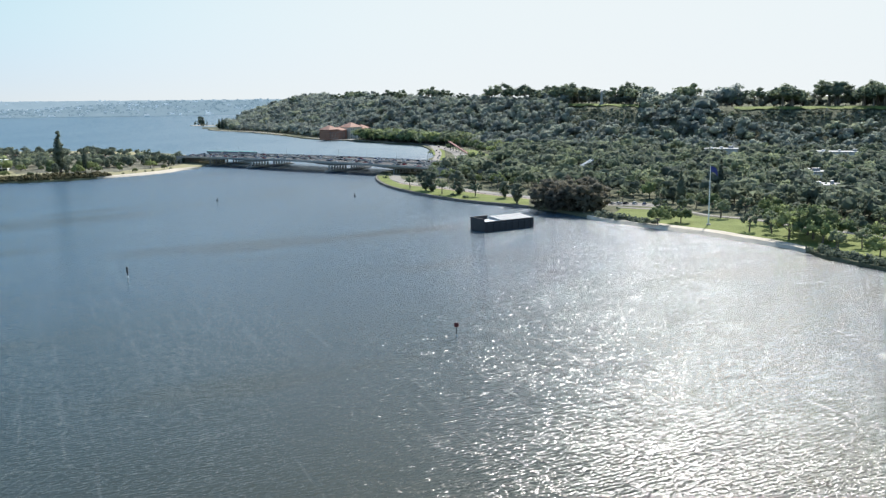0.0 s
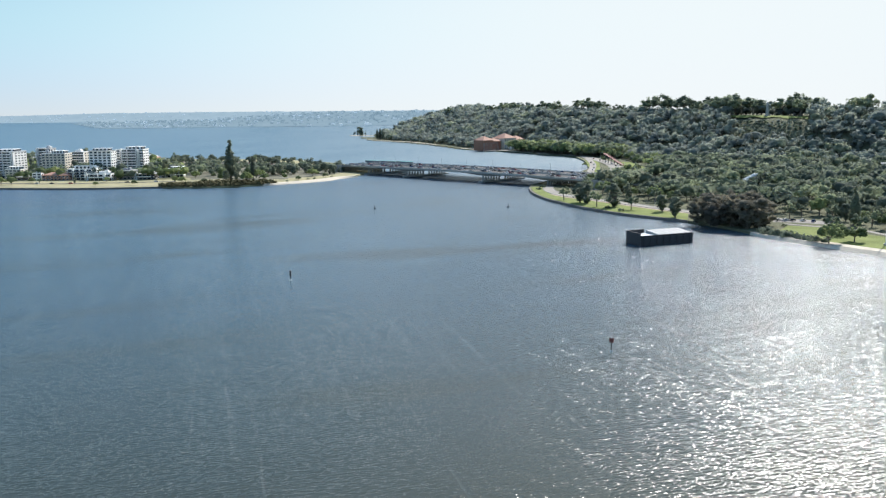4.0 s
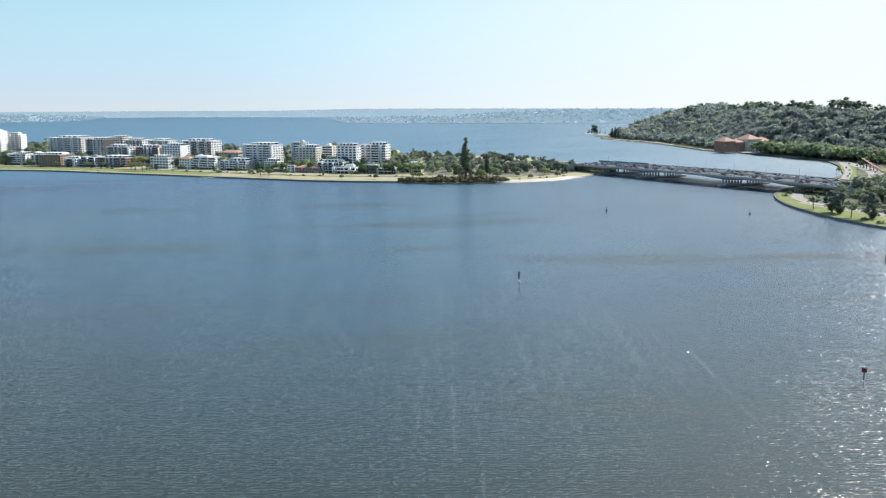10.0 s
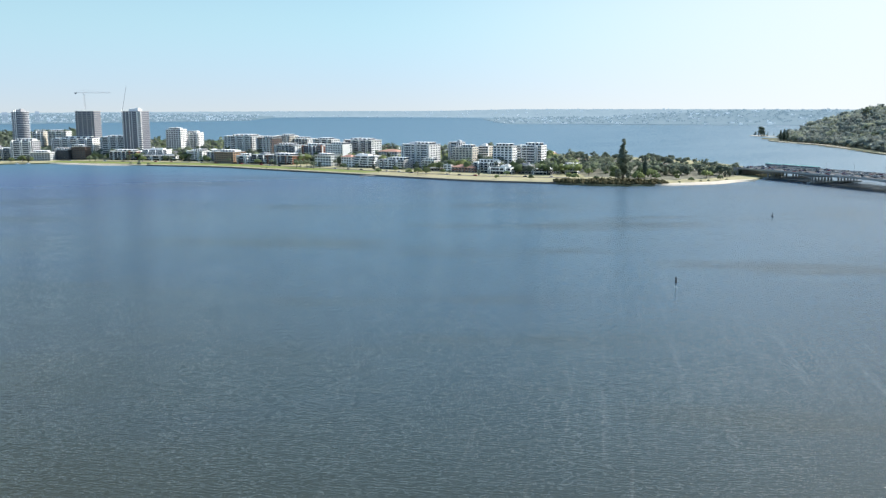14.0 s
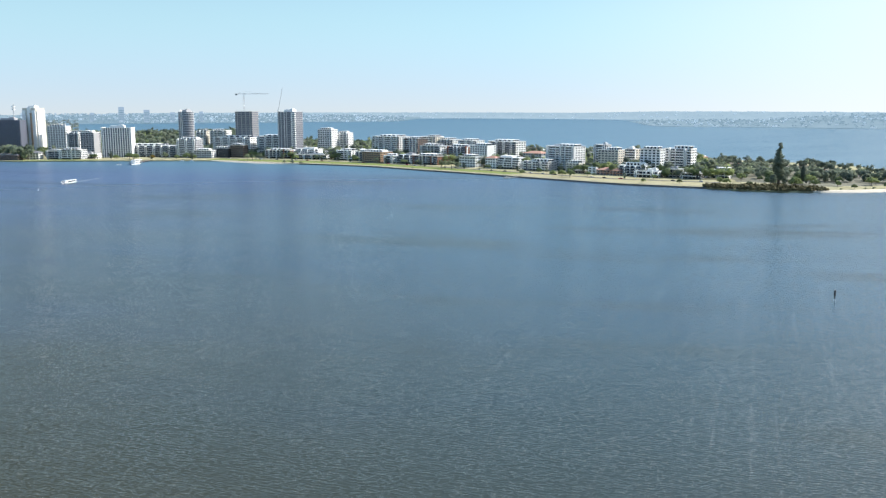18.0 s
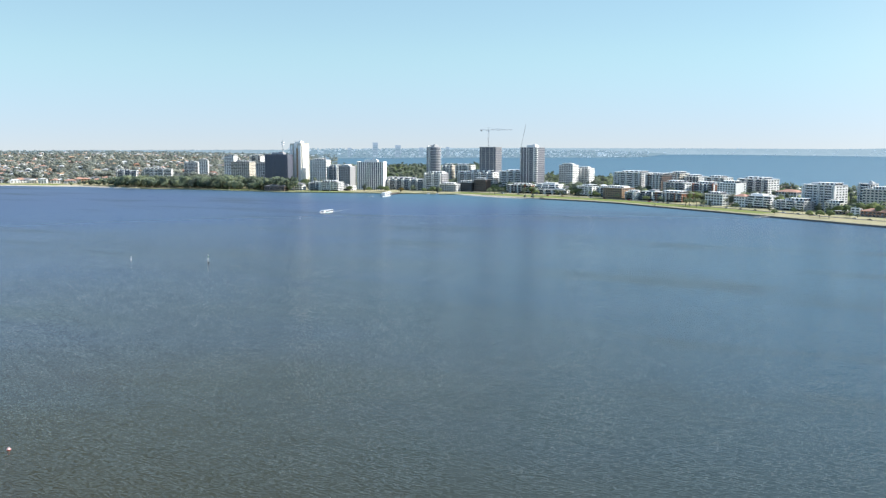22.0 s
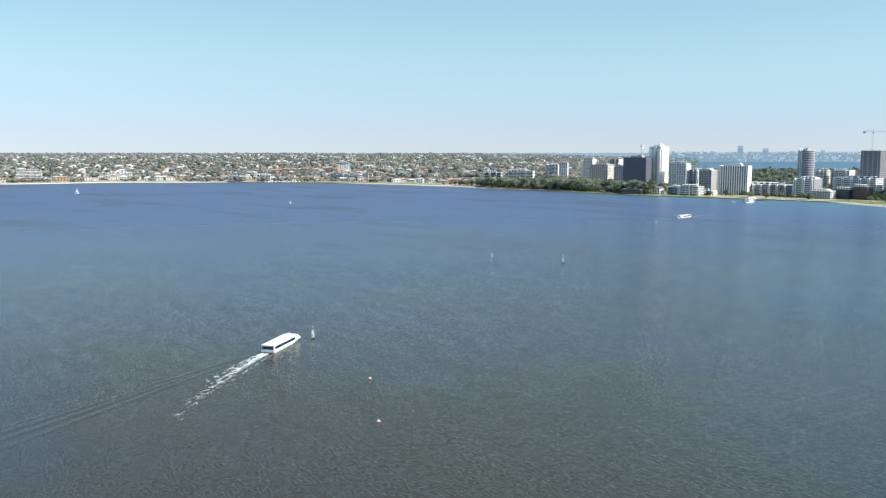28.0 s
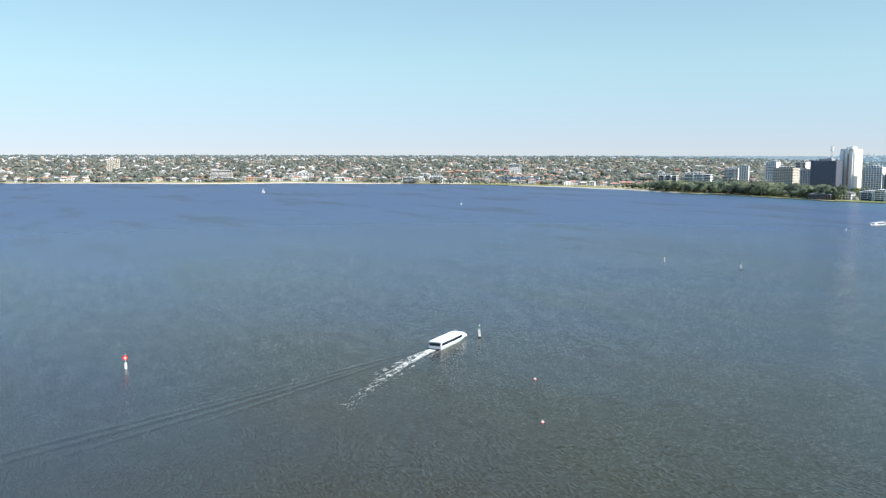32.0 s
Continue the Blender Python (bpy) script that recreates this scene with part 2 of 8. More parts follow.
M["leaf_gold"] = surface("autumn_leaves", (0.16, 0.11, 0.02), (0.30, 0.21, 0.05), 6.0, 0.7, fine=0.5, random_by="island", spec=0.2)


def leafy(m, share):
    """Lets light through the leaves."""
    n, l = m.node_tree.nodes, m.node_tree.links
    b, out, mix, thin = n["Principled BSDF"], n["Material Output"], n.new("ShaderNodeMixShader"), n.new("ShaderNodeBsdfTranslucent")
    l.new(b.inputs["Base Color"].links[0].from_socket, thin.inputs["Color"])
    mix.inputs[0].default_value = share
    # a weak sheen lifts dark foliage in place of haze
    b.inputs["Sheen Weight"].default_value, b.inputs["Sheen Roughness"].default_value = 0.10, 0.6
    l.new(b.outputs[0], mix.inputs[1])
    l.new(thin.outputs[0], mix.inputs[2])
    l.new(mix.outputs[0], out.inputs["Surface"])


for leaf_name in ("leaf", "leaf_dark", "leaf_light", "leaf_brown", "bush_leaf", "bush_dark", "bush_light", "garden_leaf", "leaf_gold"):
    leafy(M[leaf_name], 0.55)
# navy glass of the towers, lightened to take in the haze before them
M["navy_glass"] = paint("haze_lifted_navy_glass", (0.12, 0.13, 0.165), 0.3, 0.5)
M["red"] = paint("red_paint", (0.5, 0.03, 0.02), 0.45)
M["dark_red"] = paint("weathered_dark_red_paint", (0.16, 0.02, 0.018), 0.6)
M["green"] = paint("green_paint", (0.03, 0.22, 0.08), 0.45)
M["aqua"] = paint("aqua_paint", (0.12, 0.5, 0.42), 0.4)
M["black"] = paint("black_rubber", (0.015, 0.015, 0.016), 0.7)
M["gloss_white"] = paint("gloss_white_paint", (0.8, 0.8, 0.8), 0.25, 0.5)


def glass(name, c, rough=0.08):
    m, n, l, b = node_material(name)
    info = n.new("ShaderNodeObjectInfo")
    ramp = n.new("ShaderNodeValToRGB")
    ramp.color_ramp.elements[0].color, ramp.color_ramp.elements[1].color = (*tone(c, 0.6), 1), (*tone(c, 1.5), 1)
    l.new(info.outputs["Random"], ramp.inputs["Fac"])
    l.new(ramp.outputs["Color"], b.inputs["Base Color"])
    b.inputs["Roughness"].default_value, b.inputs["Specular IOR Level"].default_value = rough, 0.3
    return m


M["glass"] = glass("window_glass", (0.022, 0.032, 0.045))
M["pale_glass"] = glass("pale_blue_glass", (0.16, 0.20, 0.25))
M["blue_glass"] = glass("tinted_blue_glass", (0.05, 0.085, 0.14))


WINDROW = 92.0     # the way of the wind, degrees from +x


def water_material():
    """Turbid river water. The slopes of the wavelets are given as such, so that they hold at any distance."""
    m, n, l, b = node_material("river_water")
    geo = n.new("ShaderNodeNewGeometry")

    def field(turn, along, across, detail, rough=0.5):
        mp = n.new("ShaderNodeMapping")
        mp.vector_type = "TEXTURE"
        mp.inputs["Rotation"].default_value = (0, 0, radians(turn))
        mp.inputs["Scale"].default_value = (along, across, 1)
        l.new(geo.outputs["Position"], mp.inputs["Vector"])
        t = n.new("ShaderNodeTexNoise")
        t.inputs["Scale"].default_value, t.inputs["Detail"].default_value, t.inputs["Roughness"].default_value = 1.0, detail, rough
        l.new(mp.outputs["Vector"], t.inputs["Vector"])
        return t

    def vec(op, a, c):
        q = n.new("ShaderNodeVectorMath")
        q.operation = op
        l.new(a, q.inputs[0])
        if isinstance(c, tuple):
            q.inputs[1].default_value = c
        elif op == "SCALE":
            l.new(c, q.inputs["Scale"])
        else:
            l.new(c, q.inputs[1])
        return q.outputs[0]

    def num(a, k, c):
        q = n.new("ShaderNodeMath")
        q.operation = "MULTIPLY_ADD"
        l.new(a, q.inputs[0])
        for i, v in ((1, k), (2, c)):
            if isinstance(v, (int, float)):
                q.inputs[i].default_value = v
            else:
                l.new(v, q.inputs[i])
        return q.outputs[0]

    def slopes(turn, along, across, detail, a, c):
        """Slopes along and across the crests, turned into the world."""
        t = field(turn, along, across, detail)
        v = vec("MULTIPLY", vec("SUBTRACT", t.outputs["Color"], (0.5, 0.5, 0.5)), (a, c, 0.0))
        r = n.new("ShaderNodeVectorRotate")
        r.rotation_type = "Z_AXIS"
        r.inputs["Angle"].default_value = radians(turn)
        l.new(v, r.inputs["Vector"])
        return r.outputs["Vector"]

    gusts = field(55, 420, 150, 4).outputs["Fac"]
    streak = field(-62, 300, 9, 3).outputs["Fac"]
    wind = num(gusts, 1.3, num(streak, 0.5, 0.05))
    # the western reach lies in the lee and is calmer
    east, lee, ruffle = n.new("ShaderNodeSeparateXYZ"), n.new("ShaderNodeMapRange"), n.new("ShaderNodeMath")
    l.new(geo.outputs["Position"], east.inputs[0])
    for k, v in (("From Min", -300.0), ("From Max", 60.0), ("To Min", 0.62), ("To Max", 1.50)):
        lee.inputs[k].default_value = v
    l.new(east.outputs["X"], lee.inputs["Value"])
    ruffle.operation = "MULTIPLY"
    l.new(wind, ruffle.inputs[0])
    l.new(lee.outputs["Result"], ruffle.inputs[1])
    wind = ruffle.outputs[0]

    def crests(turn, length, bend, steep):
        """Long-crested wind waves, given by the slope across their crests."""
        mp, t, r = n.new("ShaderNodeMapping"), n.new("ShaderNodeTexWave"), n.new("ShaderNodeVectorRotate")
        mp.vector_type = "TEXTURE"
        mp.inputs["Rotation"].default_value = (0, 0, radians(turn))
        mp.inputs["Scale"].default_value = (1.35, 1, 1)
        l.new(geo.outputs["Position"], mp.inputs["Vector"])
        l.new(mp.outputs["Vector"], t.inputs["Vector"])
        t.wave_type, t.bands_direction, t.wave_profile = "BANDS", "Y", "SIN"
        for k, v in (("Scale", 0.314 / length), ("Distortion", bend), ("Detail", 2.0), ("Detail Scale", 2.2), ("Detail Roughness", 0.55)):
            t.inputs[k].default_value = v
        both = n.new("ShaderNodeCombineXYZ")
        l.new(num(t.outputs["Fac"], steep, -steep / 2), both.inputs["Y"])
        r.rotation_type = "Z_AXIS"
        r.inputs["Angle"].default_value = radians(turn)
        l.new(both.outputs[0], r.inputs["Vector"])
        return r.outputs["Vector"]

    total = vec("ADD", vec("ADD", crests(2, 1.3, 6.0, 0.15), crests(-9, 0.6, 6.0, 0.17)), vec("ADD", slopes(6, 1.7, 0.45, 2, 0.24, 0.60), slopes(30, 0.8, 0.22, 2, 0.8, 1.15)))
    # longer waves on the open reach to the west and south
    reach, fetch = n.new("ShaderNodeVectorMath"), n.new("ShaderNodeMapRange")
    reach.operation, reach.inputs[1].default_value = "DISTANCE", (150, 330, 0)
    l.new(geo.outputs["Position"], reach.inputs[0])
    for k, v in (("From Min", 200.0), ("From Max", 600.0), ("To Min", 0.25), ("To Max", 1.0)):
        fetch.inputs[k].default_value = v
    l.new(reach.outputs["Value"], fetch.inputs["Value"])
    total = vec("ADD", total, vec("SCALE", slopes(4, 17, 7.0, 5, 0.10, 0.29), fetch.outputs["Result"]))
    total = vec("ADD", vec("SCALE", total, wind), geo.outputs["Normal"])
    nz = n.new("ShaderNodeVectorMath")
    nz.operation = "NORMALIZE"
    l.new(total, nz.inputs[0])
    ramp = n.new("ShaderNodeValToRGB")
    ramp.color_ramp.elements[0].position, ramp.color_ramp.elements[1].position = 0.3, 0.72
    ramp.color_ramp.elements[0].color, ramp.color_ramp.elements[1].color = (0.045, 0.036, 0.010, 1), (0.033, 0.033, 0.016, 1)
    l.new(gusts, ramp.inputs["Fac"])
    # darker olive to the east, lighter brown to the west
    west_share, bank = n.new("ShaderNodeMapRange"), n.new("ShaderNodeMix")
    west_share.interpolation_type, bank.data_type = "SMOOTHSTEP", "RGBA"
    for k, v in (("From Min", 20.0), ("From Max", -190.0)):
        west_share.inputs[k].default_value = v
    l.new(east.outputs["X"], west_share.inputs["Value"])
    l.new(west_share.outputs["Result"], bank.inputs["Factor"])
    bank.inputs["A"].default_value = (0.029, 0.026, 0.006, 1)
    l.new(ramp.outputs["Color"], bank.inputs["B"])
    # sky reflected at a low angle is painted in: olive-brown near, blue farther out
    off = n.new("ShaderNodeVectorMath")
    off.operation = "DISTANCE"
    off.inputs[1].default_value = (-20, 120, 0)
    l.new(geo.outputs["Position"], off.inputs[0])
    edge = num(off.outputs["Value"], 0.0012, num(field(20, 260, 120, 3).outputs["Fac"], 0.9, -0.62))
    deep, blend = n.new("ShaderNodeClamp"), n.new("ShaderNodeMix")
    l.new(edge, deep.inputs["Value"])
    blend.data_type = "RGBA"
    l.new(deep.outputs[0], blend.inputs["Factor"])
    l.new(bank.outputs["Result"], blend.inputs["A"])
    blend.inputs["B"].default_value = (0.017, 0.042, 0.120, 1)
    # a lighter blue towards the north bank paints in brighter reflection
    sheen_off, pale = n.new("ShaderNodeVectorMath"), n.new("ShaderNodeMix")
    sheen_off.operation = "DISTANCE"
    sheen_off.inputs[1].default_value = (90, 640, 0)
    l.new(geo.outputs["Position"], sheen_off.inputs[0])
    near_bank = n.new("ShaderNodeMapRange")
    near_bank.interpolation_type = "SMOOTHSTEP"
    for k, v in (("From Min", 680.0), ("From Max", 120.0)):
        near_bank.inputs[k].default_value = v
    l.new(sheen_off.outputs["Value"], near_bank.inputs["Value"])
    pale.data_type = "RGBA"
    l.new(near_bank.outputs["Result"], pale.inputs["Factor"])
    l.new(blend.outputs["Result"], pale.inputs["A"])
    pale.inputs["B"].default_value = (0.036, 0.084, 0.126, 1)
    # the wide water behind the point: reflected sky put into a teal base
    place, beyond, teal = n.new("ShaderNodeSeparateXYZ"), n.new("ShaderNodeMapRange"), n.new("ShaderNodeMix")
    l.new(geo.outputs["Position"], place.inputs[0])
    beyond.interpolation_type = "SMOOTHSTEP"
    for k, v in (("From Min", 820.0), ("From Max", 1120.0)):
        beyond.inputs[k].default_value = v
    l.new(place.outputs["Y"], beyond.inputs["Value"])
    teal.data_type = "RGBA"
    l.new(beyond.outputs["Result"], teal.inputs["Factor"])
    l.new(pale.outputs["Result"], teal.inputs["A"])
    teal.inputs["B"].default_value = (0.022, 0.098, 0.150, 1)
    # wavelets hide each other at a low angle, so choppy water never mirrors fully
    b.inputs["Roughness"].default_value, b.inputs["Specular IOR Level"].default_value = 0.9, 0.0
    # thin windrows of scum and bubbles lie along the wind
    lines, thin, scum = field(WINDROW, 160, 2.6, 3), n.new("ShaderNodeMapRange"), n.new("ShaderNodeMix")
    for k, v in (("From Min", 0.575), ("From Max", 0.76), ("To Min", 0.0), ("To Max", 0.9)):
        thin.inputs[k].default_value = v
    l.new(lines.outputs["Fac"], thin.inputs["Value"])
    scum.data_type = "RGBA"
    patchy = n.new("ShaderNodeMath")
    patchy.operation = "MULTIPLY"
    l.new(thin.outputs["Result"], patchy.inputs[0])
    l.new(num(field(WINDROW, 9, 1.2, 3).outputs["Fac"], 1.6, -0.62), patchy.inputs[1])
    sheltered = n.new("ShaderNodeMath")
    sheltered.operation, sheltered.use_clamp = "MULTIPLY", True
    l.new(patchy.outputs[0], sheltered.inputs[0])
    lane, lane_share = n.new("ShaderNodeVectorMath"), n.new("ShaderNodeMapRange")
    lane.operation, lane.inputs[1].default_value = "DISTANCE", (90, 380, 0)
    l.new(geo.outputs["Position"], lane.inputs[0])
    for k, v in (("From Min", 520.0), ("From Max", 120.0), ("To Max", 0.42)):
        lane_share.inputs[k].default_value = v
    l.new(lane.outputs["Value"], lane_share.inputs["Value"])
    l.new(lane_share.outputs["Result"], sheltered.inputs[1])
    l.new(sheltered.outputs[0], scum.inputs["Factor"])
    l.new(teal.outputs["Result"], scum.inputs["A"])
    scum.inputs["B"].default_value = (0.42, 0.44, 0.44, 1)
    shine, fres, mix, cap = n.new("ShaderNodeBsdfGlossy"), n.new("ShaderNodeFresnel"), n.new("ShaderNodeMixShader"), n.new("ShaderNodeMath")
    fres.inputs["IOR"].default_value, cap.operation = 1.32, "MINIMUM"
    l.new(nz.outputs[0], shine.inputs["Normal"])
    l.new(nz.outputs[0], fres.inputs["Normal"])
    # the open reach is choppier than the sheltered bank
    chop = n.new("ShaderNodeMapRange")
    for k, v in (("From Min", 300.0), ("From Max", 1200.0), ("To Min", 0.165), ("To Max", 0.33)):
        chop.inputs[k].default_value = v
    l.new(off.outputs["Value"], chop.inputs["Value"])
    l.new(chop.outputs["Result"], shine.inputs["Roughness"])
    l.new(fres.outputs[0], cap.inputs[0])
    # slicks: calmer brown patches between the gusts, drawn out along the crests
    slick, dull = n.new("ShaderNodeMapRange"), n.new("ShaderNodeMix")
    slick.interpolation_type = "SMOOTHSTEP"
    for k, v in (("From Min", 0.50), ("From Max", 0.70), ("To Max", 0.66)):
        slick.inputs[k].default_value = v
    l.new(field(10, 230, 75, 4, 0.6).outputs["Fac"], slick.inputs["Value"])
    dull.data_type = "RGBA"
    calm, inside = n.new("ShaderNodeMath"), n.new("ShaderNodeMapRange")
    calm.operation = "MULTIPLY"
    for k, v in (("From Min", 1050.0), ("From Max", 800.0)):
        inside.inputs[k].default_value = v
    l.new(place.outputs["Y"], inside.inputs["Value"])
    l.new(slick.outputs["Result"], calm.inputs[0])
    l.new(inside.outputs["Result"], calm.inputs[1])
    l.new(calm.outputs[0], dull.inputs["Factor"])
    l.new(scum.outputs["Result"], dull.inputs["A"])
    dull.inputs["B"].default_value = (0.038, 0.046, 0.038, 1)
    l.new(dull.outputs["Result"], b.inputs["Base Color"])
    # far off only the near faces of the waves show, which mirror less
    l.new(num(calm.outputs[0], -0.12, num(chop.outputs["Result"], -0.95, 0.715)), cap.inputs[1])
    l.new(cap.outputs[0], mix.inputs[0])
    l.new(b.outputs[0], mix.inputs[1])
    l.new(shine.outputs[0], mix.inputs[2])
    l.new(mix.outputs[0], n["Material Output"].inputs["Surface"])
    return m


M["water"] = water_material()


# ---------------------------------------------------------------- shapes
class Shape:
    """Points and faces of one mesh, gathered piece by piece."""

    def __init__(self):
        self.v, self.f, self.m, self.s = [], [], [], []

    def add(self, verts, faces, mat=0):
        k = len(self.v)
        self.v.extend(tuple(p) for p in verts)
        self.f.extend(tuple(i + k for i in f) for f in faces)
        self.m.extend([mat] * len(faces))
        return self

    def box(self, x, y, z, sx, sy, sz, rz=0.0, mat=0, taper=1.0):
        """A box that stands on z, sx by sy by sz, turned by rz degrees."""
        c, s = math.cos(radians(rz)), math.sin(radians(rz))
        pts = []
        for k, zz in ((1.0, z), (taper, z + sz)):
            for a, b in ((-1, -1), (1, -1), (1, 1), (-1, 1)):
                px, py = a * sx * k / 2, b * sy * k / 2
                pts.append((x + px * c - py * s, y + px * s + py * c, zz))
        return self.add(pts, [(3, 2, 1, 0), (4, 5, 6, 7), (0, 1, 5, 4), (1, 2, 6, 5), (2, 3, 7, 6), (3, 0, 4, 7)], mat)

    def prism(self, poly, z0, z1, mat=0, base=True):
        n = len(poly)
        pts = [(x, y, z0) for x, y in poly] + [(x, y, z1) for x, y in poly]
        faces = [(i, (i + 1) % n, n + (i + 1) % n, n + i) for i in range(n)] + [tuple(range(n, 2 * n))]
        if base:
            faces.append(tuple(reversed(range(n))))
        return self.add(pts, faces, mat)

    def tube(self, a, b, r0, r1=None, n=8, mat=0, caps=True):
        """A round bar from a to b."""
        a, b = Vector(a), Vector(b)
        r1 = r0 if r1 is None else r1
        q = (b - a).to_track_quat("Z", "Y")
        pts = []
        for p, r in ((a, r0), (b, r1)):
            for i in range(n):
                w = 2 * math.pi * i / n
                pts.append(p + q @ Vector((r * math.cos(w), r * math.sin(w), 0)))
        faces = [(i, (i + 1) % n, n + (i + 1) % n, n + i) for i in range(n)]
        if caps:
            faces += [tuple(reversed(range(n))), tuple(range(n, 2 * n))]
        return self.add(pts, faces, mat)

    def hip(self, x, y, z, sx, sy, rise, rz=0.0, eave=0.5, mat=0):
        """A hipped roof over sx by sy."""
        sx, sy = sx + 2 * eave, sy + 2 * eave
        c, s = math.cos(radians(rz)), math.sin(radians(rz))
        lx, ly = max(0, sx - sy) / 2, max(0, sy - sx) / 2
        loc = [(-sx / 2, -sy / 2, 0), (sx / 2, -sy / 2, 0), (sx / 2, sy / 2, 0), (-sx / 2, sy / 2, 0)]
        loc += [(p[0], p[1], 0.25) for p in loc]
        loc += [(-lx, -ly, rise), (lx, ly, rise)]
        pts = [(x + a * c - b * s, y + a * s + b * c, z + h) for a, b, h in loc]
        faces = [(3, 2, 1, 0), (0, 1, 5, 4), (1, 2, 6, 5), (2, 3, 7, 6), (3, 0, 4, 7)]
        if sx >= sy:
            faces += [(4, 5, 9, 8), (5, 6, 9), (6, 7, 8, 9), (7, 4, 8)]
        else:
            faces += [(4, 5, 8), (5, 6, 9, 8), (6, 7, 9), (7, 4, 8, 9)]
        return self.add(pts, faces, mat)

    def mesh(self, name, *mats):
        me = bpy.data.meshes.new(name)
        me.from_pydata(self.v, [], self.f)
        for mt in mats:
            me.materials.append(M[mt] if isinstance(mt, str) else mt)
        if len(mats) > 1:
            me.polygons.foreach_set("material_index", self.m)
        me.update()
        return me


def part(name, shape, mats, parent=None, label="", m=None):
    """Links a shape (or a finished mesh) as one object, under its thing if there is one."""
    mats = mats if isinstance(mats, (tuple, list)) else (mats,)
    ob = new(name, shape.mesh(name, *mats) if isinstance(shape, Shape) else shape)
    ob.parent = parent
    if m is not None:
        ob.matrix_basis = m
    if label:
        ob["label"] = label
    return ob


def thing(name, label, category, m, group="", kind=""):
    ob = new(name)
    ob.empty_display_size = 0.5
    ob.matrix_basis = m
    return tagged(ob, label, category, group, kind)


# ---------------------------------------------------------------- the lie of the land
EYE = 77.0          # height of the view over the river
REACH = 2800.0      # past this the distance is drawn in, so that the far shores stay within 5 km


def drawn_in(x, y, z):
    """A place more than REACH away is brought closer along its line of sight, and made smaller in step."""
    x, y, z = np.asarray(x, float), np.asarray(y, float), np.asarray(z, float)
    d = np.maximum(np.hypot(x, y), 1.0)
    near = np.where(d <= REACH, d, REACH + 2000.0 * (1 - np.exp(-np.maximum(d - REACH, 0) / 2000.0)))
    k = near / d
    return x * k, y * k, EYE + (z - EYE) * k


def polar(az, d):
    """Degrees to the left of +y and metres."""
    a = np.radians(az)
    return -np.sin(a) * d, np.cos(a) * d


def smooth(a, b, x):
    t = np.clip((np.asarray(x, float) - a) / (b - a), 0, 1)
    return t * t * (3 - 2 * t)


def away(line, x, y):
    """Distance from each place to a line of points."""
    best = np.full(np.shape(x), 1e9)
    for (ax, ay), (bx, by) in zip(line, line[1:]):
        ux, uy = bx - ax, by - ay
        t = np.clip(((x - ax) * ux + (y - ay) * uy) / (ux * ux + uy * uy), 0, 1)
        best = np.minimum(best, np.hypot(x - ax - t * ux, y - ay - t * uy))
    return best


def within(poly, x, y):
    inside = np.zeros(np.shape(x), bool)
    for (ax, ay), (bx, by) in zip(poly, poly[1:] + poly[:1]):
        hit = (ay > y) != (by > y)
        inside ^= hit & (x < (bx - ax) * (y - ay) / ((by - ay) if by != ay else 1e-9) + ax)
    return inside


def rounded(line, steps=4, closed=False):
    """A line of points with its corners eased."""
    out, n = [], len(line)
    for i in range(n if closed else n - 1):
        p = [line[(i + k) % n] if closed else line[min(max(i + k, 0), n - 1)] for k in (-1, 0, 1, 2)]
        for s in range(steps):
            t = s / steps
            out.append(tuple(0.5 * (2 * p[1][c] + (p[2][c] - p[0][c]) * t + (2 * p[0][c] - 5 * p[1][c] + 4 * p[2][c] - p[3][c]) * t * t
                                    + (3 * p[1][c] - p[0][c] - 3 * p[2][c] + p[3][c]) * t ** 3) for c in (0, 1)))
    return out if closed else out + [tuple(line[-1])]


# shorelines, from the bridge outwards
SHORE_SOUTH = [(128, 1004), (115, 976), (94, 964), (78, 941), (56, 925), (30, 912), (5, 897), (-20, 891), (-50, 895), (-83, 908), (-167, 923), (-233, 951), (-305, 985),
               (-385, 1022), (-459, 1055), (-530, 1088), (-576, 1101), (-625, 1109), (-676, 1115), (-735, 1119), (-785, 1130), (-840, 1135), (-894, 1118), (-963, 1090)]
SHORE_PARK = [(-963, 1090), (-1044, 1052), (-1112, 1018), (-1156, 1015), (-1209, 1001), (-1281, 993), (-1341, 974), (-1400, 944), (-1480, 938), (-1580, 934), (-1639, 902), (-1720, 872),
              (-1835, 790), (-1925, 692), (-2010, 588), (-2060, 467), (-2120, 350), (-2110, 233), (-2125, 128), (-2204, -53), (-2270, -300), (-2300, -700), (-2250, -1100)]
SHORE_BACK = [(-1750, 2200), (-1400, 2050), (-970, 1790), (-800, 1725), (-560, 1625), (-330, 1525), (-100, 1430), (60, 1330), (140, 1160), (160, 1060)]
SHORE_NORTH = [(265, 800), (252, 770), (242, 735), (236, 699), (234, 664), (238, 612), (245, 575), (255, 547), (266, 526), (273, 510), (281, 477), (283, 443), (289, 425), (294, 404),
               (299, 388), (306, 368), (308, 351), (311, 334), (313, 318), (311, 305), (307, 294), (307, 279), (308, 258), (318, 190), (360, 90), (480, -40), (700, -160)]
SHORE_WEST = [(281, 2110), (303, 2000), (345, 1890), (366, 1712), (378, 1521), (408, 1450), (432, 1368), (449, 1280), (464, 1228), (446, 1135), (412, 1025), (396, 985), (345, 905), (300, 845)]

rim = [tuple(map(float, polar(a, 2790.0))) for a in (45, 60, 75, 90, 105, 118)]
SOUTH = rounded(SHORE_SOUTH) + rounded(SHORE_PARK)[1:] + list(reversed(rim)) + rounded(SHORE_BACK)
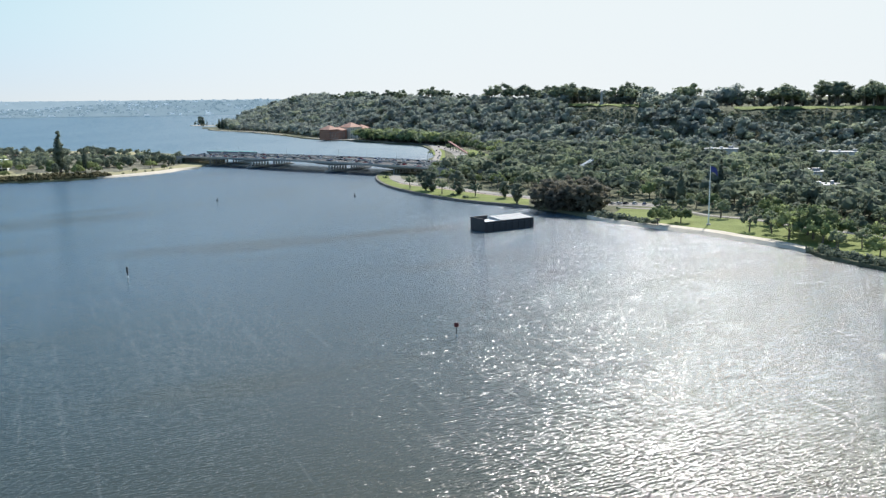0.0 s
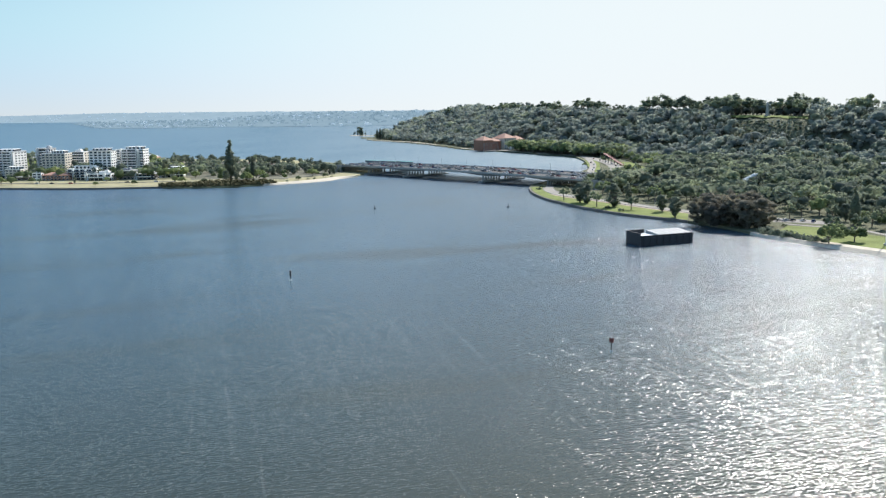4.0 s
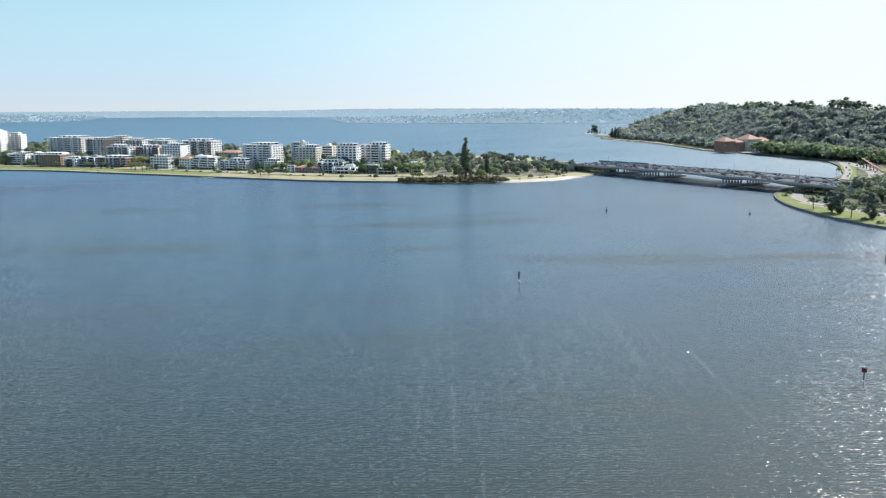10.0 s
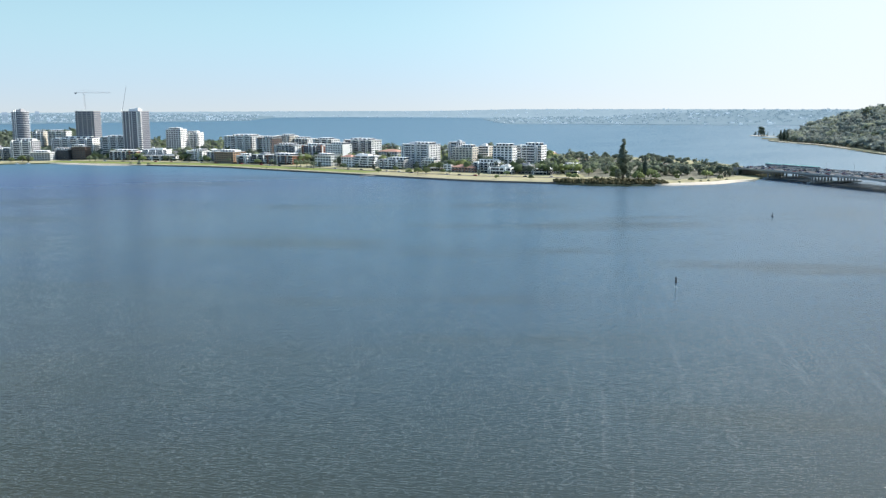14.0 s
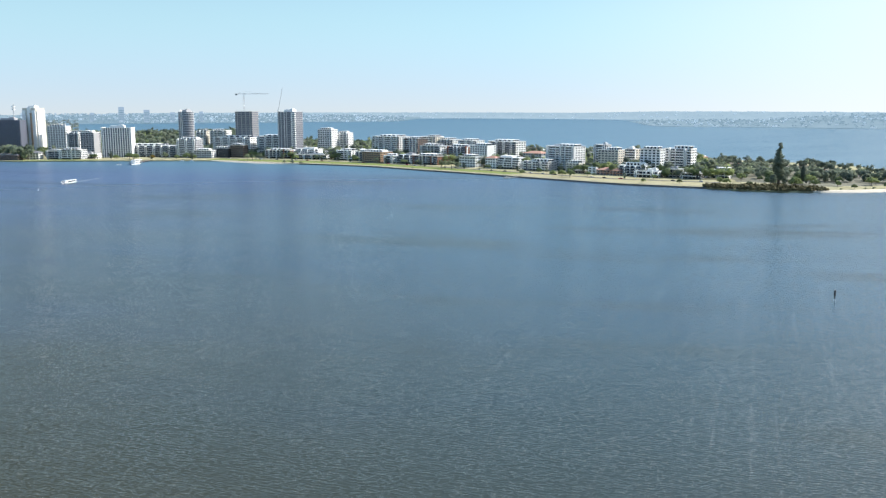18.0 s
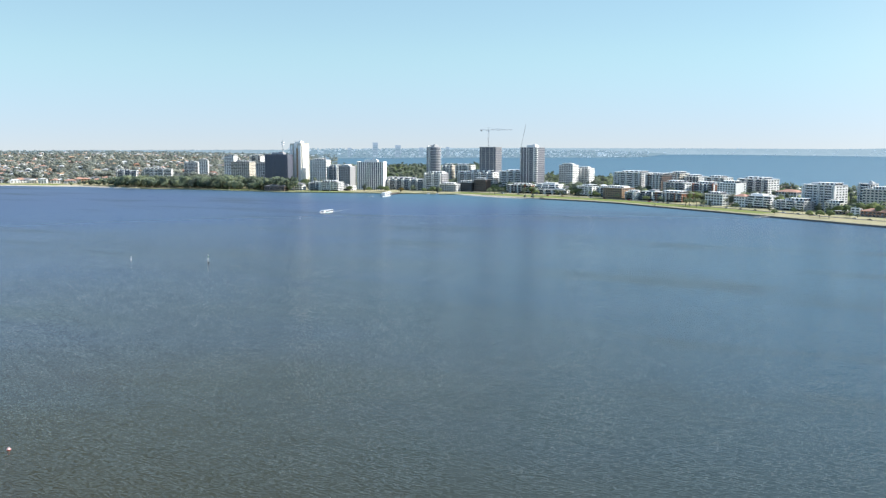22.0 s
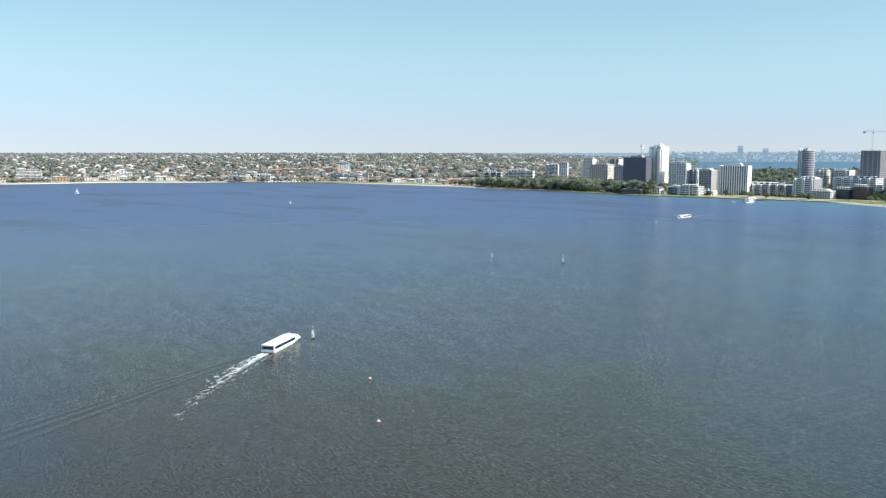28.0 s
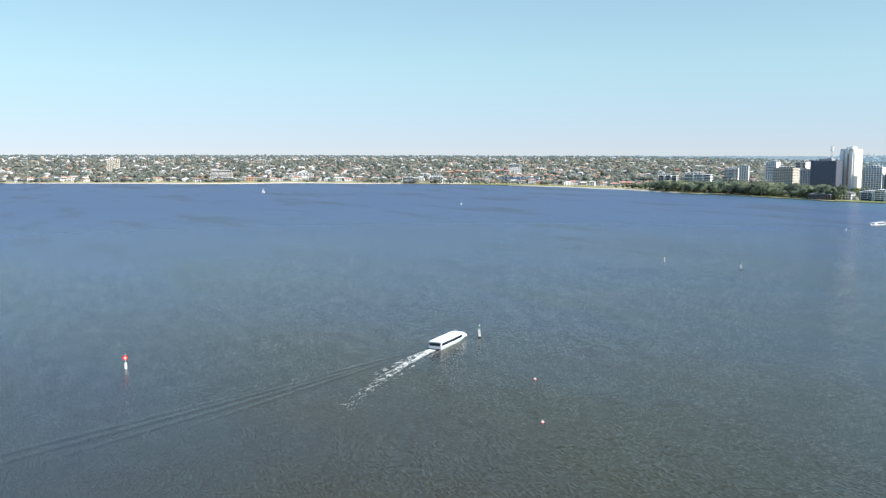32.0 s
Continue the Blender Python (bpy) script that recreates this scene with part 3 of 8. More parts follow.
NORTH = rounded(SHORE_NORTH) + [(1500, -600), (2300, 200), (2300, 1400), (1600, 2200), (900, 2400), (420, 2420), (300, 2250)] + rounded(SHORE_WEST)


def sheet(name, poly, z, mat, skirt=0.0, label="", category="", kind="structure"):
    """A flat piece of ground, with a bank down to z - skirt."""
    bm = bmesh.new()
    top = bm.faces.new([bm.verts.new((x, y, z)) for x, y in poly])
    top.normal_update()
    if top.normal.z < 0:
        top.normal_flip()
    if skirt:
        low = [bm.verts.new((v.co.x, v.co.y, z - skirt)) for v in top.verts]
        hi = list(top.verts)
        for i in range(len(hi)):
            j = (i + 1) % len(hi)
            bm.faces.new((hi[j], hi[i], low[i], low[j]))
    bmesh.ops.triangulate(bm, faces=[f for f in bm.faces if len(f.verts) > 4])
    me = bpy.data.meshes.new(name)
    bm.to_mesh(me)
    bm.free()
    me.materials.append(M[mat])
    ob = new(name, me)
    return tagged(ob, label, category, kind=kind)


def ribbon_shape(line, width, z, thick=0.05, side=0.0):
    """A strip along a line. side: shifts it to the left of its way."""
    s = Shape()
    pts, n = [], len(line)
    for i, p in enumerate(line):
        a, b = line[max(i - 1, 0)], line[min(i + 1, n - 1)]
        u = Vector((b[0] - a[0], b[1] - a[1])).normalized()
        nrm = Vector((-u.y, u.x))
        zz = z(i / (n - 1)) if callable(z) else z
        for k in (side - width / 2, side + width / 2):
            pts.append((p[0] + nrm.x * k, p[1] + nrm.y * k, zz))
    low = [(x, y, h - thick) for x, y, h in pts]
    m = len(pts)
    faces = []
    for i in range(n - 1):
        a = 2 * i
        faces += [(a, a + 2, a + 3, a + 1)[::-1], (a, a + 2, m + a + 2, m + a), (a + 1, m + a + 1, m + a + 3, a + 3), (m + a, m + a + 2, m + a + 3, m + a + 1)]
    faces += [(0, 1, m + 1, m), (m - 2, 2 * m - 2, 2 * m - 1, m - 1)]
    return s.add(pts + low, faces)


def ribbon(name, line, width, z, mat, label, category, kind="structure", thick=0.05, side=0.0, ease=True):
    return tagged(part(name, ribbon_shape(rounded(line) if ease else line, width, z, thick, side), mat), label, category, kind=kind)


# the river, one sheet to the horizon
def river():
    rings = [0, 2800, 3100, 3500, 4000, 4600, 5400, 6500, 8000, 9500]
    n = 180
    s = Shape()
    pts = [(0, 0, 0)]
    for d in rings[1:]:
        x, y = polar(np.arange(n) * 360.0 / n, d)
        pts += list(zip(*(a.tolist() for a in drawn_in(x, y, np.zeros(n)))))
    faces = [(0, 1 + i, 1 + (i + 1) % n) for i in range(n)]
    for r in range(len(rings) - 2):
        a, b = 1 + r * n, 1 + (r + 1) * n
        faces += [(a + i, b + i, b + (i + 1) % n, a + (i + 1) % n) for i in range(n)]
    s.add(pts, faces)
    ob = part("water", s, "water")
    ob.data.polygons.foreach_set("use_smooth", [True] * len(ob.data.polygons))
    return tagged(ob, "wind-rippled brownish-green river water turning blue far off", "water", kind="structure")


river()
sheet("ground_south", SOUTH, 1.5, "dry_grass", 3.5, "flat grassed foreshore ground above a low river wall", "ground")
sheet("ground_north", NORTH, 1.5, "scrub", 3.5, "flat wooded park ground above a stone river wall", "ground")

# ---- the wooded scarp
TOE = [(322, 2255), (312, 2120), (326, 2010), (362, 1890), (388, 1715), (400, 1530), (432, 1462), (456, 1380), (474, 1300), (500, 1190), (530, 1050), (600, 905), (675, 800), (745, 735),
       (775, 664), (815, 560), (860, 450), (950, 300), (1100, 100)]
SCARP = TOE + [(2300, 100), (2300, 1400), (1500, 2300), (500, 2420)]


def crest_share(x, y):
    """The crest sinks a little towards the east."""
    return 1 - 0.085 * smooth(0.60, 0.85, np.asarray(x) / np.maximum(np.asarray(y), 1.0))


def scarp_height(x, y):
    d = np.where(within(SCARP, x, y), away(TOE, x, y), -1.0)
    width = 130 + 0.06 * np.maximum(np.asarray(y) - 900, 0)
    h = 56.0 * smooth(0, 1, np.maximum(d, 0) / width) + 4 * smooth(150, 400, d)
    h = h * (0.25 + 0.75 * smooth(2470, 2280, y)) * crest_share(x, y)
    return np.where(d > 0, 1.2 + h, 0.9)


def scarp():
    az, dd = np.arange(-78, -4.9, 0.4), 430 * 1.012 ** np.arange(0, 142)
    A, D = np.meshgrid(az, dd)
    x, y = polar(A, D)
    z = scarp_height(x, y) + np.where(within(SCARP, x, y), 1.2 * np.sin(x / 37.0) * np.cos(y / 29.0), 0)
    nr, nc = A.shape
    pts = np.stack([x, y, z], -1).reshape(-1, 3)
    keep = within(SCARP, x, y) | (away(TOE, x, y) < 25)
    faces = []
    for r in range(nr - 1):
        for c in range(nc - 1):
            if keep[r, c] or keep[r + 1, c + 1]:
                a = r * nc + c
                faces.append((a + 1, a, a + nc, a + nc + 1)[::-1])
    s = Shape()
    s.add(pts.tolist(), faces)
    ob = part("hillside", s, "scrub")
    ob.data.polygons.foreach_set("use_smooth", [True] * len(faces))
    return tagged(ob, "steep scarp under dark bushland with a flat grassed top", "hill", kind="structure")


scarp()

# ---- the suburb beyond the park, rising to the skyline
SHORE_ALL = SHORE_SOUTH + SHORE_PARK[1:]


def back_water(az):
    """How far the land reaches before the wide water behind it."""
    return np.interp(az, [24, 29, 33, 36, 40, 44, 46], [1500, 1950, 2600, 2850, 3000, 3300, 6800])


def rise_height(x, y):
    x, y = np.asarray(x, float), np.asarray(y, float)
    az, d = np.degrees(np.arctan2(-x, y)), np.hypot(x, y)
    sd = away(SHORE_ALL, x, y)
    k = smooth(40, 60, az)
    z = 1.0 + (6 + 17 * k) * smooth(60, 700, sd) + 13 * k * smooth(600, 2600, sd)
    return np.where(d < 900, 0.8, z)


def rise():
    az, dd = np.arange(24, 118.1, 0.5), 1150 * 1.03 ** np.arange(0, 100)
    A, D = np.meshgrid(az, dd)
    x, y = polar(A, D)
    land = np.zeros(A.shape, bool)
    land |= within(SOUTH, x, y)
    land |= (D > 2700) & (A > 33) & (D < back_water(A))
    z = rise_height(x, y)
    X, Y, Z = drawn_in(x, y, z)
    nr, nc = A.shape
    faces = []
    for r in range(nr - 1):
        for c in range(nc - 1):
            if land[r, c] and land[r + 1, c] and land[r, c + 1] and land[r + 1, c + 1]:
                a = r * nc + c
                faces.append((a, a + 1, a + nc + 1, a + nc))
    s = Shape()
    s.add(np.stack([X, Y, Z], -1).reshape(-1, 3).tolist(), faces)
    ob = part("suburb_ground", s, "gardens")
    ob.data.polygons.foreach_set("use_smooth", [True] * len(faces))
    return tagged(ob, "gently rising ground under a leafy suburb", "ground", kind="structure")


rise()


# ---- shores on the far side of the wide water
# distance haze is put into these surfaces as a faint blue glow
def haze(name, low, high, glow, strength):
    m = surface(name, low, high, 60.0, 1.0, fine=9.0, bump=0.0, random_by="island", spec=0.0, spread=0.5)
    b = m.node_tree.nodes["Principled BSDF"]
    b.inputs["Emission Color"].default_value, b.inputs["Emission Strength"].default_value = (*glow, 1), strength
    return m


M["far_wood"] = haze("haze_glow_woods", (0.045, 0.06, 0.065), (0.09, 0.105, 0.11), (0.24, 0.37, 0.48), 0.50)
M["far_hill"] = haze("haze_glow_hills", (0.05, 0.065, 0.07), (0.10, 0.115, 0.12), (0.32, 0.45, 0.56), 0.58)
M["far_tower"] = haze("haze_glow_tower_walls", (0.10, 0.12, 0.15), (0.2, 0.22, 0.25), (0.34, 0.45, 0.57), 0.52)
M["far_tree"] = haze("haze_glow_trees", (0.045, 0.06, 0.063), (0.085, 0.10, 0.105), (0.25, 0.38, 0.49), 0.56)
M["mid_tree"] = haze("haze_glow_suburb_trees", (0.085, 0.105, 0.095), (0.16, 0.18, 0.155), (0.27, 0.37, 0.44), 0.20)
M["far_wall"] = haze("haze_glow_walls", (0.36, 0.37, 0.37), (0.66, 0.65, 0.63), (0.30, 0.40, 0.50), 0.50)


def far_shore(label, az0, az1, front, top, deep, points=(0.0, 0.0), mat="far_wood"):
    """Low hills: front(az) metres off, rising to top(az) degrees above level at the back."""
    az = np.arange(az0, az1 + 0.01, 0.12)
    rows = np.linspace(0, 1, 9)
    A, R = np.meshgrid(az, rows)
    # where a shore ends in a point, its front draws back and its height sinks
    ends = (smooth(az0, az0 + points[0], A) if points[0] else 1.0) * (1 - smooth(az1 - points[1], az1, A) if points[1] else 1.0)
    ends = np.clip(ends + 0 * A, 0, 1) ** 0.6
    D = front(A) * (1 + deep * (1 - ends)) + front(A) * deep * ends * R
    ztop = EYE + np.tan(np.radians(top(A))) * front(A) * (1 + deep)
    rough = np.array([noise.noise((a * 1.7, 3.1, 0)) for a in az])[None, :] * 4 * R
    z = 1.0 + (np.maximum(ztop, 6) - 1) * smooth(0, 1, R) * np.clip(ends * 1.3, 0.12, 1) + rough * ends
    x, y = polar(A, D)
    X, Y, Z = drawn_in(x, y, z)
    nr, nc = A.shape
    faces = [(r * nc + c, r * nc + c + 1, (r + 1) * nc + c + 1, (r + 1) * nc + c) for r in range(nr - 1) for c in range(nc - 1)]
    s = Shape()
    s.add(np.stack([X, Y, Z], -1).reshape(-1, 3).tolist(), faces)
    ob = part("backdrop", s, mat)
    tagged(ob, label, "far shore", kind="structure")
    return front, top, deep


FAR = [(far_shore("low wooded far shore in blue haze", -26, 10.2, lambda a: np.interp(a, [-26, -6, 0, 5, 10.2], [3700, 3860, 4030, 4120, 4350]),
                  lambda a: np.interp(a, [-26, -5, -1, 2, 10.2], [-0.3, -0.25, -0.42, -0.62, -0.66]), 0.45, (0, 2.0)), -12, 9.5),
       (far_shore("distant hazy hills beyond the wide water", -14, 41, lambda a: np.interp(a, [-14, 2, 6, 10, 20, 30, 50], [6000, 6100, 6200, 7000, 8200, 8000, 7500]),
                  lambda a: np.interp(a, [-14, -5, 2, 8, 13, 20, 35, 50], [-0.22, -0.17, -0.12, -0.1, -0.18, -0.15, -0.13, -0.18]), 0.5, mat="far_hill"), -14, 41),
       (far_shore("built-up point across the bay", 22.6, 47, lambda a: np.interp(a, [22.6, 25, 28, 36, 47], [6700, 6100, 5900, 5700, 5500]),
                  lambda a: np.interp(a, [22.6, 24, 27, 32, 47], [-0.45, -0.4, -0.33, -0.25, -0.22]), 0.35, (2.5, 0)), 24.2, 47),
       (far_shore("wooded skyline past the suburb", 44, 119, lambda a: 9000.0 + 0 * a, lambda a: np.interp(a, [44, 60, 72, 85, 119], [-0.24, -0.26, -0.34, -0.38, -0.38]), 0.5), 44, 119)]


# ---------------------------------------------------------------- the road bridge
BR_A, BR_U, BR_N = Vector((90.0, 1075.0)), Vector((0.525, -0.851)), Vector((0.851, 0.525))


def deck_height(s):
    return 7.6 + 2.6 * max(0.0, 1 - ((s - 215) / 230.0) ** 2)


def bridge_place(s, off):
    p = BR_A + BR_U * s + BR_N * off
    return p.x, p.y


def road_bridge():
    root = thing("road_bridge", "long low grey concrete road bridge on rows of columns", "bridge", Matrix())
    for off0, off1 in ((0.0, 29.0), (33.0, 62.0)):
        s = Shape()
        kerbs, rails = {off0: Shape(), off1: Shape()}, {off0: Shape(), off1: Shape()}
        ss = [20 + 10 * i for i in range(44)]
        piers = (83, 149, 263, 346)
        prof = []
        for a in ss:
            top = deck_height(a)
            near = min(abs(a - q) for q in piers)
            prof.append((a, top, 1.5 + 1.9 * math.exp(-(near / 22.0) ** 2)))
        s.v = [(*bridge_place(st, off), h) for st, z, t in prof for off, h in ((off0, z), (off1, z), (off1, z - 0.9), (off1 - 4, z - t), (off0 + 4, z - t), (off0, z - 0.9))]
        s.f = [(6 * k + i, 6 * k + (i + 1) % 6, 6 * k + 6 + (i + 1) % 6, 6 * k + 6 + i) for k in range(len(prof) - 1) for i in range(6)]
        for (a, za, ta), (b, zb, tb) in zip(prof, prof[1:]):
            for off in (off0, off1):
                e = 0.25 if off == off0 else -0.25
                kerb, rail = kerbs[off], rails[off]
                q = []
                for st, z in ((a, za), (b, zb)):
                    for o, h in ((off, z), (off + e, z), (off + e, z + 0.75), (off, z + 0.75)):
                        q.append((*bridge_place(st, o), h))
                kerb.add(q, [(i, (i + 1) % 4, 4 + (i + 1) % 4, 4 + i) for i in range(4)])
                x0, y0 = bridge_place(a, off + e / 2)
                x1, y1 = bridge_place(b, off + e / 2)
                rail.tube((x0, y0, za + 1.25), (x1, y1, zb + 1.25), 0.07, n=4)
                for k in range(4):
                    x, y = bridge_place(a + 2.5 * k, off + e / 2)
                    z = za + (zb - za) * k / 4
                    rail.tube((x, y, z + 0.7), (x, y, z + 1.25), 0.05, n=4)
        part("deck", s, "concrete", root)
        for off in (off0, off1):
            part("parapet", kerbs[off], "concrete", root)
            part("handrail", rails[off], "steel", root, "thin grey steel handrail")
        road = Shape()
        for (a, za, _), (b, zb, _) in zip(prof, prof[1:]):
            q = [(*bridge_place(st, o), z + 0.03) for st, z in ((a, za), (b, zb)) for o in (off0 + 1.2, off1 - 1.2)]
            road.add(q, [(0, 1, 3, 2)])
        part("roadway", road, "asphalt", root, "dark asphalt roadway")
        lines = Shape()
        for k in range(1, 6):
            o = off0 + 1.2 + (off1 - off0 - 2.4) * k / 6
            for a in range(22, 446, 12):
                q = [(*bridge_place(st, oo), deck_height(st) + 0.05) for st in (a, a + 4) for oo in (o - 0.08, o + 0.08)]
                lines.add(q, [(0, 1, 3, 2)])
        part("lane_marking", lines, "white", root, "white lane dashes")["kind"] = "stuff"
        for st in piers:
            cap = Shape()
            c0, c1 = bridge_place(st, off0 + 1.5), bridge_place(st, off1 - 1.5)
            ang = math.degrees(math.atan2(BR_N.y, BR_N.x))
            cx, cy = (c0[0] + c1[0]) / 2, (c0[1] + c1[1]) / 2
            cap.box(cx, cy, 0.2, off1 - off0 + 5, 4.2, 1.3, ang)
            part("pile_cap", cap, "concrete", root)
            low = Shape()
            low.box(cx, cy, -2.5, off1 - off0 + 2, 2.4, 2.7, ang)
            part("pile_wall", low, "stone", root)
            for k in range(7):
                x, y = bridge_place(st, off0 + 2.5 + (off1 - off0 - 5) * k / 6)
                col = Shape()
                col.box(x, y, 1.45, 1.7, 1.1, deck_height(st) - 1.45 - 2.9, ang, taper=0.8)
                part("column", col, "concrete", root)
        for st in (28, 395):
            ab = Shape()
            c0, c1 = bridge_place(st, off0), bridge_place(st, off1)
            ab.box((c0[0] + c1[0]) / 2, (c0[1] + c1[1]) / 2, -2, off1 - off0, 14, deck_height(st) + 1.0, math.degrees(math.atan2(BR_N.y, BR_N.x)))
            part("abutment", ab, "concrete", root)
    return root


road_bridge()


# ---------------------------------------------------------------- lawns, beaches, roads
def strip(name, front_, back_, z, mat, label, category):
    """Ground between two lines of points."""
    return sheet(name, front_ + list(reversed(back_)), z, mat, 0.05, label, category)


LAWN_FRONT = rounded([(254, 771), (245, 738), (238.5, 700), (236.5, 664), (240.5, 613), (247.5, 576), (257.5, 549), (268, 529), (275, 514)])
ROAD_LINE = [(272, 775), (259, 735), (256, 702), (260, 676), (268, 650), (277, 617), (285, 589), (291, 568), (300, 545), (312, 520), (330, 497), (352, 470)]
strip("lawn_point", LAWN_FRONT, rounded([(268, 772), (254, 735), (250, 702), (254, 675), (262, 648), (271, 615), (279, 587), (285, 566), (292, 545)]), 1.53, "grass", "bright mown lawn along the river wall", "lawn")
ribbon("road_riverside", ROAD_LINE, 9.0, 1.62, "pale_road", "pale two-lane riverside road behind the lawn", "road")
ribbon("footpath_north", [(x - 7.5, y - 2) for x, y in ROAD_LINE[2:9]], 2.4, 1.60, "path", "narrow pinkish footpath beside the road", "path")
for off, nm in ((-4.9, "kerb_north"), (4.9, "kerb_south")):
    ribbon(nm, ROAD_LINE, 0.35, 1.72, "concrete", "low concrete kerb", "kerb", thick=0.2, side=off)

LAWN_E_FRONT = rounded([(290, 441), (292, 428), (301, 398), (309, 378), (311.5, 357), (313.5, 339), (315, 321), (313.5, 306), (309.5, 294), (309.5, 279), (311, 262)])
strip("lawn_park", LAWN_E_FRONT, rounded([(318, 470), (340, 445), (338, 420), (352, 392), (356, 362), (362, 330), (364, 306), (372, 285), (380, 260)]), 1.54, "grass", "sunlit park lawn between the beach and the trees", "lawn")
BEACH = rounded([(284, 452), (284.5, 443), (289.5, 427), (296, 406), (301, 388), (307.5, 369), (309.5, 352), (312.5, 335), (314, 319), (312.5, 306)])


def beach(name, line, width, label, low=-0.5, high=1.66):
    """Sand that slopes from the land down into the water on the right of its line."""
    s = Shape()
    pts, n = [], len(line)
    for i, p in enumerate(line):
        a, b = line[max(i - 1, 0)], line[min(i + 1, n - 1)]
        u = Vector((b[0] - a[0], b[1] - a[1])).normalized()
        nrm = Vector((-u.y, u.x))
        k = math.sin(math.pi * min(max(i / (n - 1), 0.06), 0.94)) ** 0.5
        for off, z in ((-width * 0.75 * k, low), (-width * 0.24, high - 0.11), (width * 0.3 * k, high - 0.08), (width * 0.6 * k, high - 0.05)):
            pts.append((p[0] + nrm.x * off, p[1] + nrm.y * off, z))
    s.add(pts, [(4 * i + j, 4 * i + j + 1, 4 * i + j + 5, 4 * i + j + 4)[::-1] for i in range(n - 1) for j in range(3)])
    return tagged(part(name, s, "sand"), label, "beach", kind="structure")


beach("beach_north", BEACH, 8.5, "narrow pale sand beach below the park lawn")
ribbon("car_park", [(322, 492), (336, 483), (346, 470)], 12.0, 1.60, "pale_road", "small pale car park beside the trees", "car park")
ribbon("park_path", [(320, 478), (344, 440), (346, 420), (357, 392), (360, 362), (366, 330), (368, 300)], 4.0, 1.60, "pale_road", "pale sealed path behind the lawn", "path")

# the freeway landing past the bridge
strip("lawn_freeway", [(404, 1010), (447, 1127), (458, 1150)], [(366, 880), (440, 1060), (468, 1150)], 1.58, "grass", "grass island between freeway lanes", "lawn")
ribbon("freeway", [(300, 722), (330, 790), (366, 850), (420, 960), (452, 1060), (468, 1150), (476, 1230), (458, 1310), (440, 1400), (415, 1475), (395, 1540)], 16.0, 1.75, "pale_road", "pale freeway curving along the river bank", "road")
ribbon("freeway_ramp", [(345, 860), (380, 940), (415, 1020), (444, 1100), (462, 1160)], 8.0, 1.78, "pale_road", "pale slip road beside the grass", "road")
strip("lawn_median", [(380, 880), (440, 975), (470, 1070)], [(392, 872), (460, 970), (486, 1070)], 1.60, "grass", "bright grass verge below the scarp", "lawn")
beach("beach_far_bank", rounded([(378, 1560), (392, 1505), (418, 1440), (436, 1370), (452, 1290)]), 8.0, "thin sandy strip along the far bank")
beach("beach_headland", rounded([(284, 2112), (306, 2002), (348, 1892), (369, 1716)]), 9.0, "thin sandy strip under the wooded headland")
beach("beach_spit", rounded([(285, 2480), (300, 2455), (330, 2420), (350, 2400)]), 14.0, "small sandy spit off the headland")

# south side
beach("beach_point", rounded([(117, 974), (96, 962), (80, 940), (58, 924), (32, 911), (14, 903)][::-1]), 11.0, "pale sand beach beside the bridge")
beach("beach_south", rounded([(-668, 1114), (-735, 1118), (-785, 1129), (-835, 1134)][::-1]), 9.0, "long thin sand beach in front of the towers")
beach("beach_park", rounded([(-1400, 944), (-1480, 938), (-1580, 934), (-1639, 902), (-1720, 872), (-1835, 790)][::-1]), 9.0, "pale sand edge of the riverside park")
beach("beach_park_far", rounded([(-2010, 588), (-2060, 467), (-2120, 350), (-2110, 233), (-2125, 128), (-2204, -53), (-2270, -300)][::-1]), 10.0, "pale sandy edge in front of the suburb")
FRONT_S = [(-60, 925), (-167, 937), (-233, 965), (-305, 1000), (-385, 1037), (-459, 1070), (-530, 1103), (-625, 1125), (-735, 1136), (-850, 1146)]
ribbon("footpath_south", FRONT_S, 3.0, 1.56, "pale_road", "pale foreshore footpath on dry grass", "path")
ribbon("road_south", [(x - 14, y + 46) for x, y in FRONT_S], 8.0, 1.60, "asphalt", "dark foreshore street before the flats", "road")
ribbon("lawn_foreshore", [(x - 8, y + 22) for x, y in FRONT_S[3:]], 38.0, 1.545, "grass", "green mown foreshore lawn before the flats", "lawn")
ribbon("river_wall", rounded(SHORE_SOUTH[9:21]), 1.0, 1.75, "stone", "low grey stone river wall", "wall", thick=2.6, ease=False)
ribbon("river_wall_north", rounded(SHORE_NORTH[1:10]), 1.0, 1.75, "stone", "dark stone river wall below the lawn", "wall", thick=2.6, ease=False)
ribbon("freeway_point", [(70, 1110), (20, 1230), (-60, 1310), (-180, 1370), (-330, 1430)], 24.0, 1.9, "pale_road", "broad freeway behind the trees of the point", "road")
ribbon("lawn_mends", [(-1010, 1082), (-1060, 1062), (-1112, 1040), (-1160, 1034), (-1215, 1020), (-1280, 1010)], 22.0, 1.60, "grass", "mown riverside lawn", "lawn")
ribbon("lawn_suburb", [(-1640, 930), (-1740, 900), (-1850, 818), (-1940, 720)], 34.0, 1.62, "grass", "mown park lawn before the houses", "lawn")
ribbon("lawn_beyond", [(-2080, 490), (-2140, 350), (-2135, 233), (-2150, 128)], 30.0, 1.62, "dry_grass", "dry foreshore grass before the houses", "lawn")

sheet("ground_point", rounded([(-58, 937), (-20, 926), (8, 934), (45, 962), (80, 990), (108, 1030), (100, 1100), (20, 1300), (-160, 1380), (-120, 1200), (-62, 1010)], closed=True), 1.56, "gardens", 0.05, "worn grass and leaf litter under the trees of the point", "ground")
